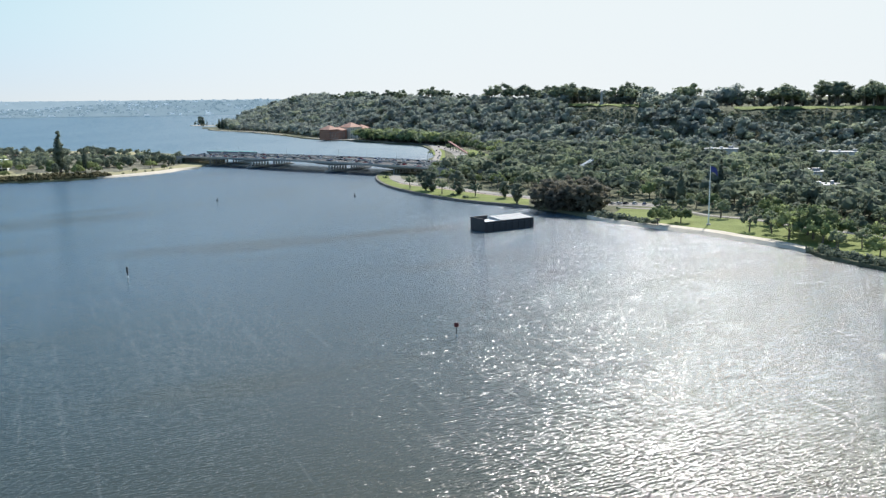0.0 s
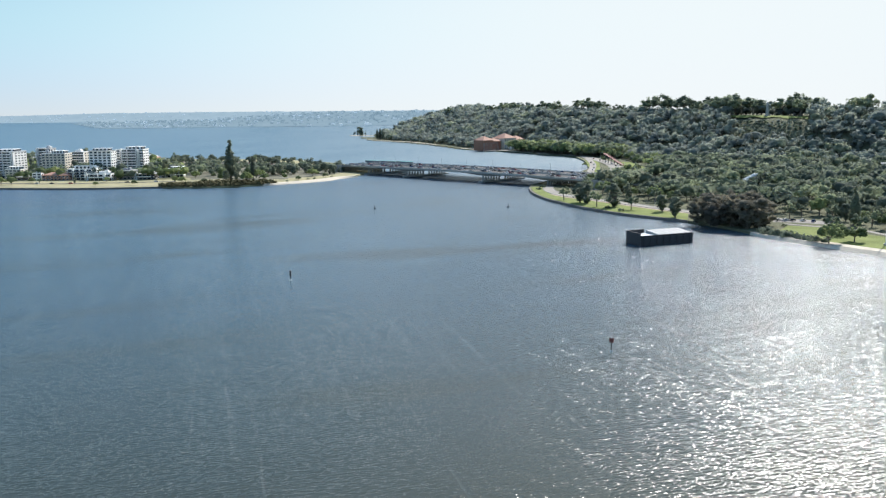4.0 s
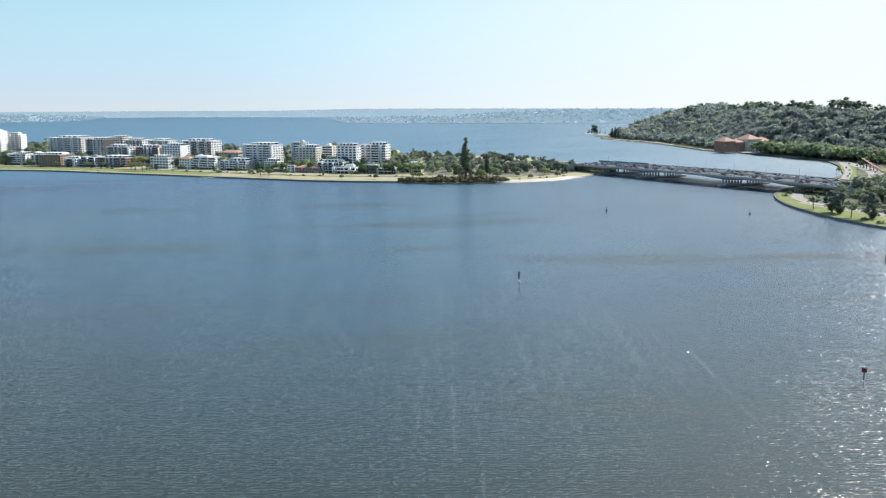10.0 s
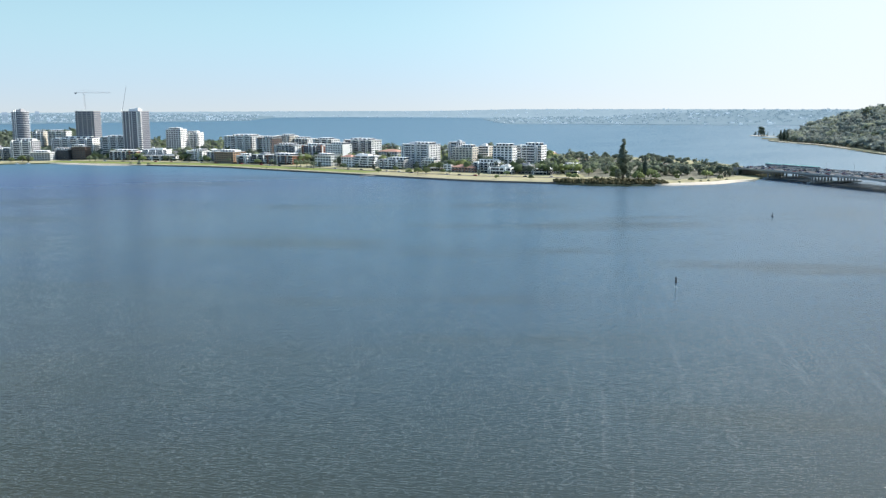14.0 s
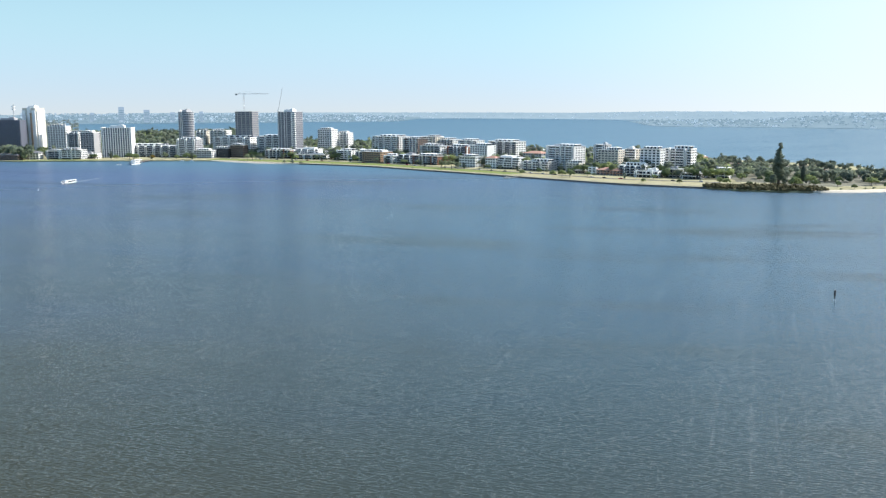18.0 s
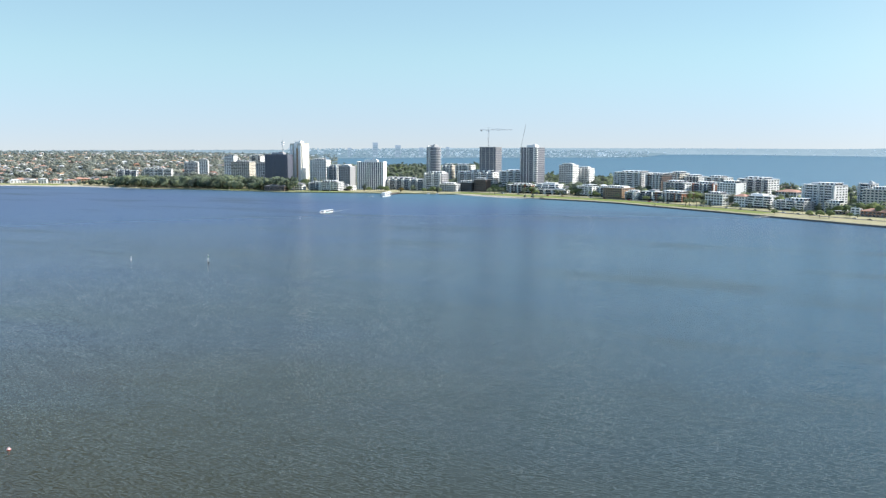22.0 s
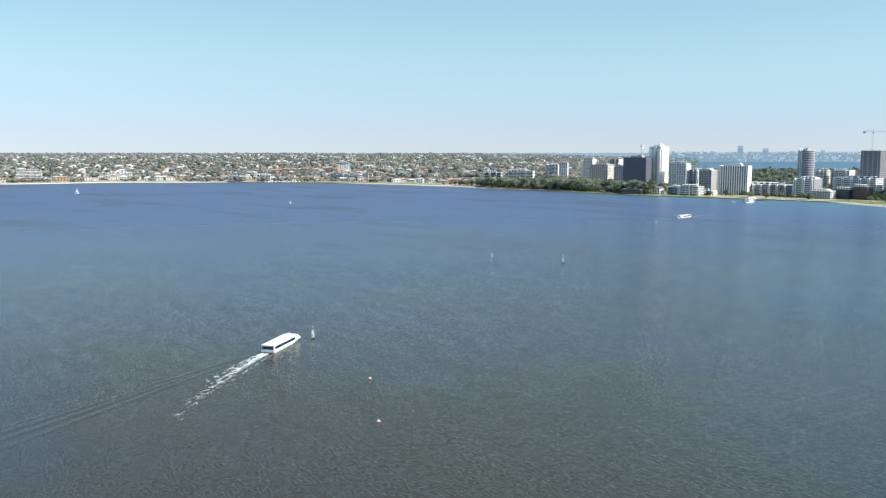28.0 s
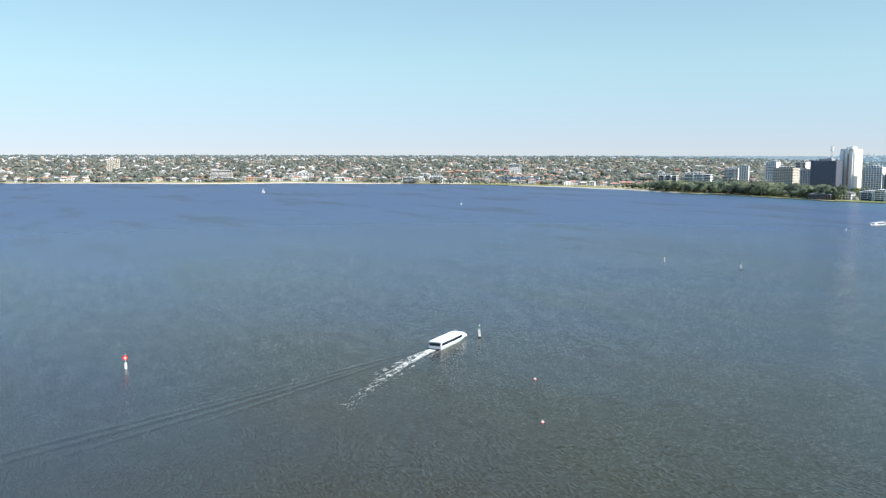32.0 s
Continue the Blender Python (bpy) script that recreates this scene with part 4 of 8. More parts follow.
# grass along the top of the scarp
def crest_at(az, under=0.0):
    """The first place along a bearing where the scarp has all but reached its crest."""
    for d in np.arange(900, 2100, 4.0):
        x, y = polar(az, d)
        if float(scarp_height(np.array([x]), np.array([y]))[0]) > 1.2 + 55.4 * float(crest_share(x, y)) - under:
            break
    return float(x), float(y), d


for nm, a0, a1, under in (("lawn_crest", -40.5, -50.5, 2.9), ("lawn_memorial", -30.2, -34.8, 2.2), ("lawn_lookout", -19.8, -21.6, 2.0)):
    s, rows_ = Shape(), []
    for a in np.linspace(a0, a1, 22):
        (x0, y0, _), (x1, y1, _) = crest_at(a, under + 0.8 * math.sin(a * 5)), crest_at(a)
        rows_.append([(x0 + (x1 + 0.02 * x1 - x0) * t, y0 + (y1 + 0.02 * y1 - y0) * t) for t in np.linspace(0, 1, 6)])
    flat_ = np.array(rows_).reshape(-1, 2)
    high_ = scarp_height(flat_[:, 0], flat_[:, 1]) + 1.3
    s.add([(float(p[0]), float(p[1]), float(z)) for p, z in zip(flat_, high_)], [(6 * i + k, 6 * i + k + 1, 6 * i + k + 7, 6 * i + k + 6) for i in range(21) for k in range(5)])
    tagged(part(nm, s, "grass"), "bright grass on the crest of the scarp", "lawn", kind="structure")


# ---------------------------------------------------------------- buildings
def ground_at(x, y):
    return float(max(1.5, rise_height(np.array([x]), np.array([y]))[0]))


PANES = {}


def window_mesh(w, h):
    """A glazed opening with a slim raised frame, facing -y, its foot in the middle."""
    key = (round(w, 1), round(h, 1))
    if key not in PANES:
        w2, hh, e = key[0] / 2 + 0.08, key[1], 0.14
        pts = [(-w2, 0.02, -0.08), (w2, 0.02, -0.08), (w2, 0.02, hh + 0.08), (-w2, 0.02, hh + 0.08)]
        pts += [(x, -0.14, z) for x, _, z in pts[:4]]
        pts += [(-w2 + e, -0.14, e - 0.08), (w2 - e, -0.14, e - 0.08), (w2 - e, -0.14, hh + 0.08 - e), (-w2 + e, -0.14, hh + 0.08 - e)]
        pts += [(x, -0.05, z) for x, _, z in pts[8:12]]
        faces = [(i, (i + 1) % 4, 4 + (i + 1) % 4, 4 + i) for i in range(4)]
        faces += [(4 + i, 4 + (i + 1) % 4, 8 + (i + 1) % 4, 8 + i) for i in range(4)]
        faces += [(8 + i, 8 + (i + 1) % 4, 12 + (i + 1) % 4, 12 + i) for i in range(4)]
        s = Shape().add(pts, faces + [(0, 3, 2, 1)]).add(pts[12:16], [(0, 1, 2, 3)], 1)
        PANES[key] = s.mesh("window", "white", "glass")
    return PANES[key]


def set_back(x, y, size, top):
    """The flats stand back from the river behind a wide lawn and a street; a place is moved out along its line of sight."""
    away_ = float(away(SHORE_ALL, np.array([x]), np.array([y]))[0])
    d = math.hypot(x, y)
    k = 1 + float(np.interp(away_, [50, 100, 140, 220, 300], [68, 52, 40, 12, 0])) * float(np.interp(x, [-1000, -850], [0, 1])) / d
    return x * k, y * k, [v * k for v in size], EYE - (EYE - top) * k


def apartments(label, x, y, rz, w, d, top, wall, style, name="apartment_building"):
    """Flats of about three metres a storey, front to -y, with windows on the faces that look over the river."""
    x, y, (w, d), top = set_back(x, y, (w, d), top)
    z0 = ground_at(x, y)
    rng = random.Random(int(x * 7 + y * 13))
    c, s_ = math.cos(radians(rz)), math.sin(radians(rz))
    root = thing(name, label, "building", pose(x, y, z0 - 0.3, 0, 0, rz), kind="")
    pitched = style == "hipflat"
    roof_h = 3.2 if pitched else 0.6
    H = max(3.4, top - z0 - (roof_h if pitched else roof_h + 2.1))
    floors = max(1, int(round(H / 3.1)))
    fh = H / floors
    nb = max(2, int(round(w / 4.6)))
    ns = max(2, int(round(d / 5.5)))
    bw = w / nb
    body = Shape()
    steps = []
    for f in range(floors):
        cut = 0.0
        if style == "step":
            cut = 2.4 * max(0, f - max(0, floors - 3))
        steps.append(cut)
    if style == "step":
        for f, cut in enumerate(steps):
            storey = Shape()
            storey.box(0, cut / 2, f * fh, w - cut, d - cut, fh)
            part("storey_wall", storey, wall, root)
    else:
        body.box(0, 0, 0, w, d, H)
        part("wall", body, wall, root)
    balc = style in ("balc", "step")
    # windows: singly on the nearer houses, storey by storey on the rest
    single = y < 1205 and x > -430 and away(SHORE_ALL, np.array([x]), np.array([y]))[0] < 150 and floors < 13
    win_w, win_h = bw * (0.93 if balc else 0.66), fh * (0.80 if balc else 0.58)
    lift = fh * (0.06 if balc else 0.22)
    side_w = min(3.4, d / ns * 0.6)
    front_bays = [(i + 0.5) * bw - w / 2 for i in range(nb)]
    side_bays = [(i + 0.5) * d / ns - d / 2 for i in range(ns)]
    if style == "slab":
        side_bays = side_bays[-1:]
    for f in range(floors):
        cut = steps[f]
        spots = [(px * (1 - cut / w), -d / 2 + cut, 0, win_w, win_h, lift) for px in front_bays]
        spots += [((w - cut) / 2, py + cut / 4, 90, side_w, fh * 0.46, fh * 0.28) for py in side_bays]
        spots += [(-(w - cut) / 2, py + cut / 4, -90, side_w, fh * 0.46, fh * 0.28) for py in side_bays]
        if single:
            for px, py, a, ww, hh, up in spots:
                part("window", window_mesh(ww, hh), (), root, m=pose(px, py, f * fh + up, 0, 0, a))
        else:
            row = Shape()
            for px, py, a, ww, hh, up in spots:
                if a == 0:
                    row.box(px, py - 0.03, f * fh + up, ww, 0.12, hh, mat=1)
                    row.box(px, py - 0.06, f * fh + up, 0.12, 0.16, hh)
                else:
                    row.box(px, py, f * fh + up, 0.12, ww, hh, mat=1)
            part("glazing", row, ("white", "glass"), root)["kind"] = "stuff"
    if balc:
        slab = Shape()
        deep = 2.7
        slab.box(0, -deep / 2, -0.12, w, deep, 0.28)
        slab.box(0, -deep + 0.06, 0.16, w, 0.10, 0.85, mat=1)
        for i in range(0, nb + 1, 3):
            slab.box(min(max(i * bw - w / 2, -w / 2 + 0.13), w / 2 - 0.13), -deep / 2, 0.16, 0.24, deep - 0.1, fh - 0.34)
        rail = "white" if rng.random() < 0.6 else "pale_glass"
        me = slab.mesh("balcony", "white" if wall in ("white", "brick", "cream", "grey", "pale", "brown") else wall, rail)
        for f in range(1, floors + 1):
            if f < floors:
                part("balcony", me, (), root, m=pose(0, -d / 2 + steps[f] * 0.5, f * fh) @ Matrix.Diagonal((1 - steps[f] / w, 1, 1, 1)))
        # upright wall bays that break the balconies
        if style == "balc" and nb >= 4:
            first, gap = rng.randint(0, 1), rng.choice((3, 4))
            for i in range(first, nb, gap):
                bay = Shape()
                bay.box(front_bays[i], -d / 2 - 1.5, 0, bw * rng.uniform(0.25, 0.5), 3.1, H + rng.choice((0.6, 1.3, 1.3)))
                bay.box(front_bays[i], -d / 2 - 3.06, fh * 0.3, bw * 0.12, 0.12, H - fh * 0.8, mat=1)
                part("wall_bay", bay, ("white" if rng.random() < 0.6 else wall, "glass"), root)
    roof = Shape()
    if pitched:
        roof.hip(0, 0, H, w, d, roof_h, 0, 0.8)
        part("roof", roof, rng.choice(("slate", "terracotta", "slate")) if wall != "brick" else "terracotta", root)
    else:
        cut = steps[-1]
        for sx, sy, px, py in ((w - cut, 0.3, 0, -d / 2 + 0.15 + cut), (w - cut, 0.3, 0, d / 2 - 0.15), (0.3, d - cut - 0.6, -(w - cut) / 2 + 0.15, cut / 2), (0.3, d - cut - 0.6, (w - cut) / 2 - 0.15, cut / 2)):
            roof.box(px, py, H, sx, sy, roof_h)
        roof.box(0, cut / 2, H, w - cut - 0.7, d - cut - 0.7, 0.35, mat=1)
        part("roof", roof, ("white" if wall != "tan" else "tan", rng.choice(("dull_roof", "pale", "grey", "zinc"))), root)
        if rng.random() < 0.55:
            eave = Shape()
            eave.box(0, cut / 2 - 1.2, H + roof_h, w - cut + 1.0, d - cut + 3.2, 0.28)
            part("roof_slab", eave, rng.choice(("white", "white", "dull_roof", "zinc")), root, "thin overhanging roof slab")
        if w > 18 and floors > 2 and not cut:
            pent = Shape()
            pw, pd, pz = w * rng.uniform(0.5, 0.72), d * 0.55, H + 0.3
            px = rng.uniform(-0.5, 0.5) * (w - pw - 2)
            pent.box(px, 0.5, pz, pw, pd, 2.5, mat=1)
            for k in range(4):
                pent.box(px - pw / 2 + (k + 0.5) * pw / 4, 0.5 - pd / 2, pz, pw / 9, 0.3, 2.5)
            pent.box(px, 0.2, pz + 2.5, pw + 1.6, pd + 2.0, 0.4)
            part("penthouse", pent, ("white", "glass"), root, "glazed roof storey under a white slab")
        plant = Shape()
        plant.box(rng.uniform(-0.2, 0.2) * w, d * 0.1, H + 0.3, w * rng.uniform(0.25, 0.5), d * 0.45, 2.4)
        plant.box(rng.uniform(-0.3, 0.3) * w, d * 0.12, H + 0.3, 3.0, 3.0, 3.4)
        part("lift_room", plant, rng.choice(("white", "pale", "grey")), root)
        for k in range(1):
            unit = Shape()
            unit.box(rng.uniform(-0.4, 0.4) * w, -d * 0.2, H + 0.35, 1.6, 1.1, 1.2)
            part("air_conditioner", unit, "steel", root)
    return root


apartments("tan brick walk-up flats facing the lawn", -548, 1124, -18, 35.4, 24.8, 22.4, "tan", "punch")
apartments("small white rendered apartment block on the foreshore", -518, 1110, -20, 17.7, 14.1, 18.0, "white", "balc")
apartments("white stepped apartment block with grey terraces", -495, 1110, -20, 28.2, 19.7, 19.9, "white", "step")
apartments("long red brick apartment block with white balconies", -458, 1104, -22, 45.9, 22.9, 19.3, "brick", "balc")
apartments("white rendered flats with rows of square windows", -386, 1067, -22, 27.4, 19.2, 21.4, "white", "punch")
apartments("white flats under a dark hipped roof", -352, 1051, -22, 15.8, 12.6, 21.4, "white", "hipflat")
apartments("white terraced apartments with dark glazed balconies", -328, 1048, -22, 35.7, 17.9, 22.0, "white", "step")
apartments("low grey modern apartment block with white slabs", -285, 1026, -22, 36.0, 18.0, 19.6, "grey", "balc")
apartments("beige rendered villa block beside date palms", -239, 1012, -20, 17.9, 12.5, 19.4, "cream", "punch")
apartments("low brown brick house behind the road", -227, 995, -20, 12.1, 9.7, 11.5, "brown", "punch")
apartments("narrow white town house with dark entry", -211, 983, -18, 9.9, 7.9, 16.5, "white", "punch")
apartments("long tan-roofed brick house with a deep verandah", -190, 977, -18, 29.0, 14.5, 14.9, "brick", "hipflat")
apartments("white modern mansion with wide glass terraces", -164, 976, -16, 30.4, 15.2, 20.2, "white", "balc")
apartments("low white house with two long balconies", -146, 957, -15, 26.9, 13.5, 15.8, "white", "balc")
apartments("grey box house with a blank front wall", -120, 961, -14, 15.8, 11.0, 17.8, "grey", "punch")
apartments("dark glass-fronted house on the foreshore", -101, 953, -14, 21.0, 12.6, 14.5, "charcoal", "balc")
apartments("pale house with a dark hipped roof", -88, 971, -12, 10.5, 8.4, 14.4, "pale", "hipflat")
apartments("white corner house with curved balconies", -74, 982, -10, 18.8, 13.2, 16.7, "white", "balc")
apartments("white apartment block under a low pitched roof", -605, 1296, -20, 59.0, 29.5, 38.4, "white", "balc")
apartments("dark brick apartment block with red side walls", -547, 1256, -20, 30.1, 21.0, 36.9, "brown", "balc")
apartments("cream apartment block with a stepped penthouse", -561, 1359, -20, 31.1, 21.7, 36.8, "cream", "balc")
apartments("white and brown mid-rise flats", -492, 1203, -20, 40.0, 20.0, 28.5, "white", "balc")
apartments("white apartment block with glass balustrades", -531, 1360, -20, 31.4, 22.0, 32.2, "white", "balc")
apartments("brown brick flats with pale balcony bands", -451, 1203, -20, 38.8, 19.4, 28.1, "brick", "balc")
apartments("white flats set back from the river", -484, 1335, -20, 35.2, 21.1, 31.9, "white", "balc")
apartments("tall white slab block with a blank end wall", -403, 1157, -22, 31.1, 18.6, 32.0, "white", "slab")
apartments("broad white apartment block with twin wings", -397, 1248, -22, 51.5, 23.2, 34.4, "white", "balc")
apartments("group of pale roofed town houses", -329, 1164, -22, 31.2, 18.7, 22.9, "pale", "hipflat")
apartments("large white curved apartment block with continuous balconies", -263, 1063, -20, 41.2, 22.7, 36.1, "white", "balc")
apartments("pale apartment tower behind a cream block", -221, 1078, -18, 15.9, 12.7, 37.9, "pale", "balc")
apartments("cream apartment block with square windows", -206, 1055, -18, 27.0, 16.2, 33.3, "cream", "punch")
apartments("slender cream apartment block among trees", -196, 1143, -18, 15.6, 12.4, 30.8, "cream", "balc")
apartments("white eight-storey apartment block with deep window bays", -150, 1004, -16, 23.8, 14.3, 36.9, "white", "punch")
apartments("pale twin apartment block with corner balconies", -124, 1038, -16, 31.4, 15.7, 36.6, "white", "balc")
apartments("white apartment tower beyond the park trees", -1469, 1206, 20, 22.2, 15.6, 59.5, "white", "slab")
apartments("cream apartment block with close rows of windows", -1415, 1193, 20, 41.5, 24.9, 48.3, "cream", "punch")
apartments("white apartment tower with glazed end", -1472, 1280, 20, 23.9, 19.1, 58.8, "white", "balc")
apartments("blue-grey mid-rise office block", -1353, 1189, 20, 19.0, 15.2, 45.8, "pale", "punch")
apartments("white gridded apartment block with a dark crown", -1204, 1202, 18, 32.9, 19.7, 53.7, "white", "punch")
apartments("white balconied apartment block", -1150, 1184, 18, 21.5, 17.2, 43.5, "white", "balc")
apartments("grey apartment block with a bright white end wall", -1099, 1164, 10, 24.6, 19.7, 44.4, "grey", "slab")
apartments("long low white office building with ribbon windows", -995, 1203, 12, 82.7, 29.0, 22.7, "white", "balc")
apartments("grey and white apartment block over a glazed podium", -901, 1169, 8, 32.7, 22.9, 35.2, "grey", "balc")
apartments("low restaurant building with a sloping metal roof", -856, 1147, 8, 29.7, 17.8, 18.7, "pale", "punch")
apartments("cream apartment block behind the towers", -1031, 1378, 8, 19.6, 15.7, 42.8, "cream", "balc")
apartments("white framed apartment block with roof terrace", -994, 1381, 8, 32.3, 19.4, 43.1, "white", "balc")
apartments("white framed podium block under the crane", -869, 1248, 6, 68.4, 27.3, 36.2, "white", "balc")
apartments("dark low building on the foreshore road", -834, 1163, 6, 24.0, 14.4, 22.0, "charcoal", "punch")
apartments("blank brown boxy theatre building", -811, 1173, 6, 21.3, 17.0, 26.4, "brown", "punch")
apartments("grey glazed podium block beside the dark tower", -792, 1251, 4, 56.7, 25.5, 38.0, "grey", "balc")
apartments("low red brick flats with white balconies", -737, 1174, 2, 42.7, 17.1, 19.7, "brick", "balc")
apartments("white stepped town houses with grey roofs", -693, 1183, 0, 42.6, 21.3, 21.8, "white", "step")
apartments("long pale two-storey town house row", -674, 1165, 0, 54.4, 16.3, 14.3, "pale", "balc")
apartments("white hotel block with a stepped roof", -736, 1320, 0, 26.1, 20.9, 48.2, "white", "punch")
apartments("white mid-rise flats next to the hotel", -725, 1360, 0, 22.7, 18.2, 41.8, "white", "balc")
apartments("white glazed apartment block by the lawn", -613, 1159, -10, 28.3, 17.0, 21.6, "white", "balc")
apartments("pale apartment block with dark glazing", -580, 1153, -14, 24.4, 14.6, 20.7, "pale", "balc")
apartments("low brown kiosk with a tiled roof", -1142, 1035, 20, 36.4, 18.2, 12.7, "brown", "hipflat")
apartments("low white boathouse beside the lawn", -1125, 1067, 18, 23.8, 14.3, 15.3, "white", "hipflat")
apartments("white three-storey apartments on the foreshore", -1099, 1087, 18, 23.6, 14.2, 16.8, "white", "balc")
apartments("round-fronted terrace apartments with grey slabs", -1070, 1095, 16, 34.8, 20.9, 18.8, "pale", "balc")
apartments("low white shop row near the jetty", -1058, 1120, 16, 27.9, 14.0, 11.6, "white", "balc")
apartments("white six-storey block among the houses", -2201, 964, 66, 33, 22, 43.5, "white", "slab")
apartments("grey glazed apartment block above the park", -1592, 1043, 45, 39.4, 19.7, 30.3, "grey", "balc")
apartments("white and blue apartment row above the park", -1517, 1063, 45, 54.0, 21.6, 34.1, "white", "balc")
apartments("white apartment block behind the park trees", -1639, 1236, 45, 29.1, 20.4, 43.9, "white", "balc")
apartments("narrow white apartment tower behind trees", -1584, 1226, 45, 18.9, 15.1, 49.8, "white", "slab")
apartments("dark glazed tea rooms with white decks over the river", -2022, 610, 60, 30, 15, 15.5, "charcoal", "balc")
apartments("broad cream mansion with terraces", -2243, 197, 80, 52, 26, 30, "cream", "step")
apartments("white long-fronted clubhouse by the water", -2258, 396, 75, 60, 22, 21, "white", "balc")
apartments("white riverside apartment house", -2021, 680, 65, 30, 15, 19, "white", "balc")
apartments("cream tower block rising out of the suburb", -2702, -64, 88, 35.2, 28.2, 53.4, "cream", "slab")


def tower(label, x, y, rz, w, d, top, core, fin="", fins=0, slab="", crown="", side="", round_=False, name="apartment_tower"):
    """A tall block: a core, upright fins between the window bays, a slab edge at every storey, a crown on the roof."""
    z0 = ground_at(x, y)
    root = thing(name, label, "tower", pose(x, y, z0 - 0.5, 0, 0, rz))
    H = top - z0
    n = max(3, int(round(H / 3.1)))
    fh = H / n

    def ring(r, k=20):
        return [(r * math.cos(2 * math.pi * i / k), r * math.sin(2 * math.pi * i / k)) for i in range(k)]

    body = Shape()
    if round_:
        body.prism(ring(w / 2), 0, H)
    else:
        body.box(0, 0, 0, w, d, H)
    part("core", body, core, root)
    if slab:
        s = Shape()
        if round_:
            s.prism(ring(w / 2 + 1.1), 0, 1.0)
        else:
            s.box(0, 0, 0, w + 0.8, d + (1.9 if fins and fins < 8 else 0.8), 0.85)
        me = s.mesh("floor_edge", slab)
        for f in range(1, n + 1):
            part("floor_edge", me, (), root, m=pose(0, 0, f * fh - 0.9))
    if fin:
        s = Shape()
        s.box(0, 0, 0, min(w / fins * 0.36, 1.3), 0.9, H + 0.6)
        me = s.mesh("fin", fin)
        for i in range(fins):
            part("fin", me, (), root, m=pose(-w / 2 + (i + 0.5) * w / fins, -d / 2 - 0.3, 0))
    if side:
        for sx in (-1, 1):
            s = Shape()
            s.box(sx * (w / 2 + 0.5), 0, 0, 1.0, d + 1.2, H + 0.8)
            part("end_wall", s, side, root)
    if crown:
        s = Shape()
        s.box(0, 0, H, w * 0.5, d * 0.5, 3.6)
        s.box(w * 0.12, 0, H + 3.4, w * 0.16, d * 0.25, 1.8)
        part("plant_room", s, crown, root)
    return root


tower("broad black glass office block beside the white tower", -1262, 1150, 24, 46, 26, 62.0, "navy_glass", "navy_glass", 14, "", "grey", name="office_block")
white_tower = tower("tall white concrete apartment tower with tan recessed bays", -1250, 1192, 10, 26, 24, 82.5, "cream", "", 0, "cream", "white")
for wx in (-9.5, 0.5, 9.5):
    for wy in (-12.6, 12.6):
        shaft = Shape()
        shaft.box(wx, wy, 0, 6.4, 2.2, 76.5 - (0 if wx != 0.5 else -4))
        part("shaft", shaft, "white", white_tower)
for wx in (-13.6, 13.6):
    shaft = Shape()
    shaft.box(wx, -4, 0, 2.2, 13, 75)
    part("shaft", shaft, "white", white_tower)
tower("wide white slab block with dark upright window strips", -1044, 1168, 22, 47, 17, 50.0, "blue_glass", "white", 12, "pale", "white", "white")
ring_tower = tower("round grey residential tower with stacked balconies", -1076, 1387, 0, 28, 28, 75.5, "navy_glass", "", 0, "pale", "grey", round_=True)
tower("grey concrete tower shell under construction", -879, 1296, 8, 31, 24, 76.0, "navy_glass", "concrete", 4, "concrete", "", name="unfinished_tower")
dark_tower = tower("dark blue glass residential tower with white fins", -786, 1285, 2, 31, 26, 75.5, "navy_glass", "pale", 3, "grey", "white", name="glass_tower")

for wx in (-1.6, 1.6):
    s = Shape()
    s.box(wx, -14.4, 0, 0.7, 2.2, 76)
    part("slot_wall", s, "white", ring_tower, "white upright wall beside the central slot")
for f in range(2, 24):
    s = Shape()
    s.box(12.6, -12.6, f * 3.1 - 0.5, 6.4, 4.4, 1.1)
    part("corner_balcony", s, "white", dark_tower, "white corner balcony")
for wx in (-15.2, -4.0, 9.0):
    s = Shape()
    s.box(wx, -13.7, 0, 0.7, 0.9, 74.5)
    part("white_fin", s, "white", dark_tower)
s = Shape()
s.box(4.8, -14.2, 0, 3.0, 1.6, 72)
part("recess_wall", s, "tan", white_tower, "tan rendered recess between the white shafts")


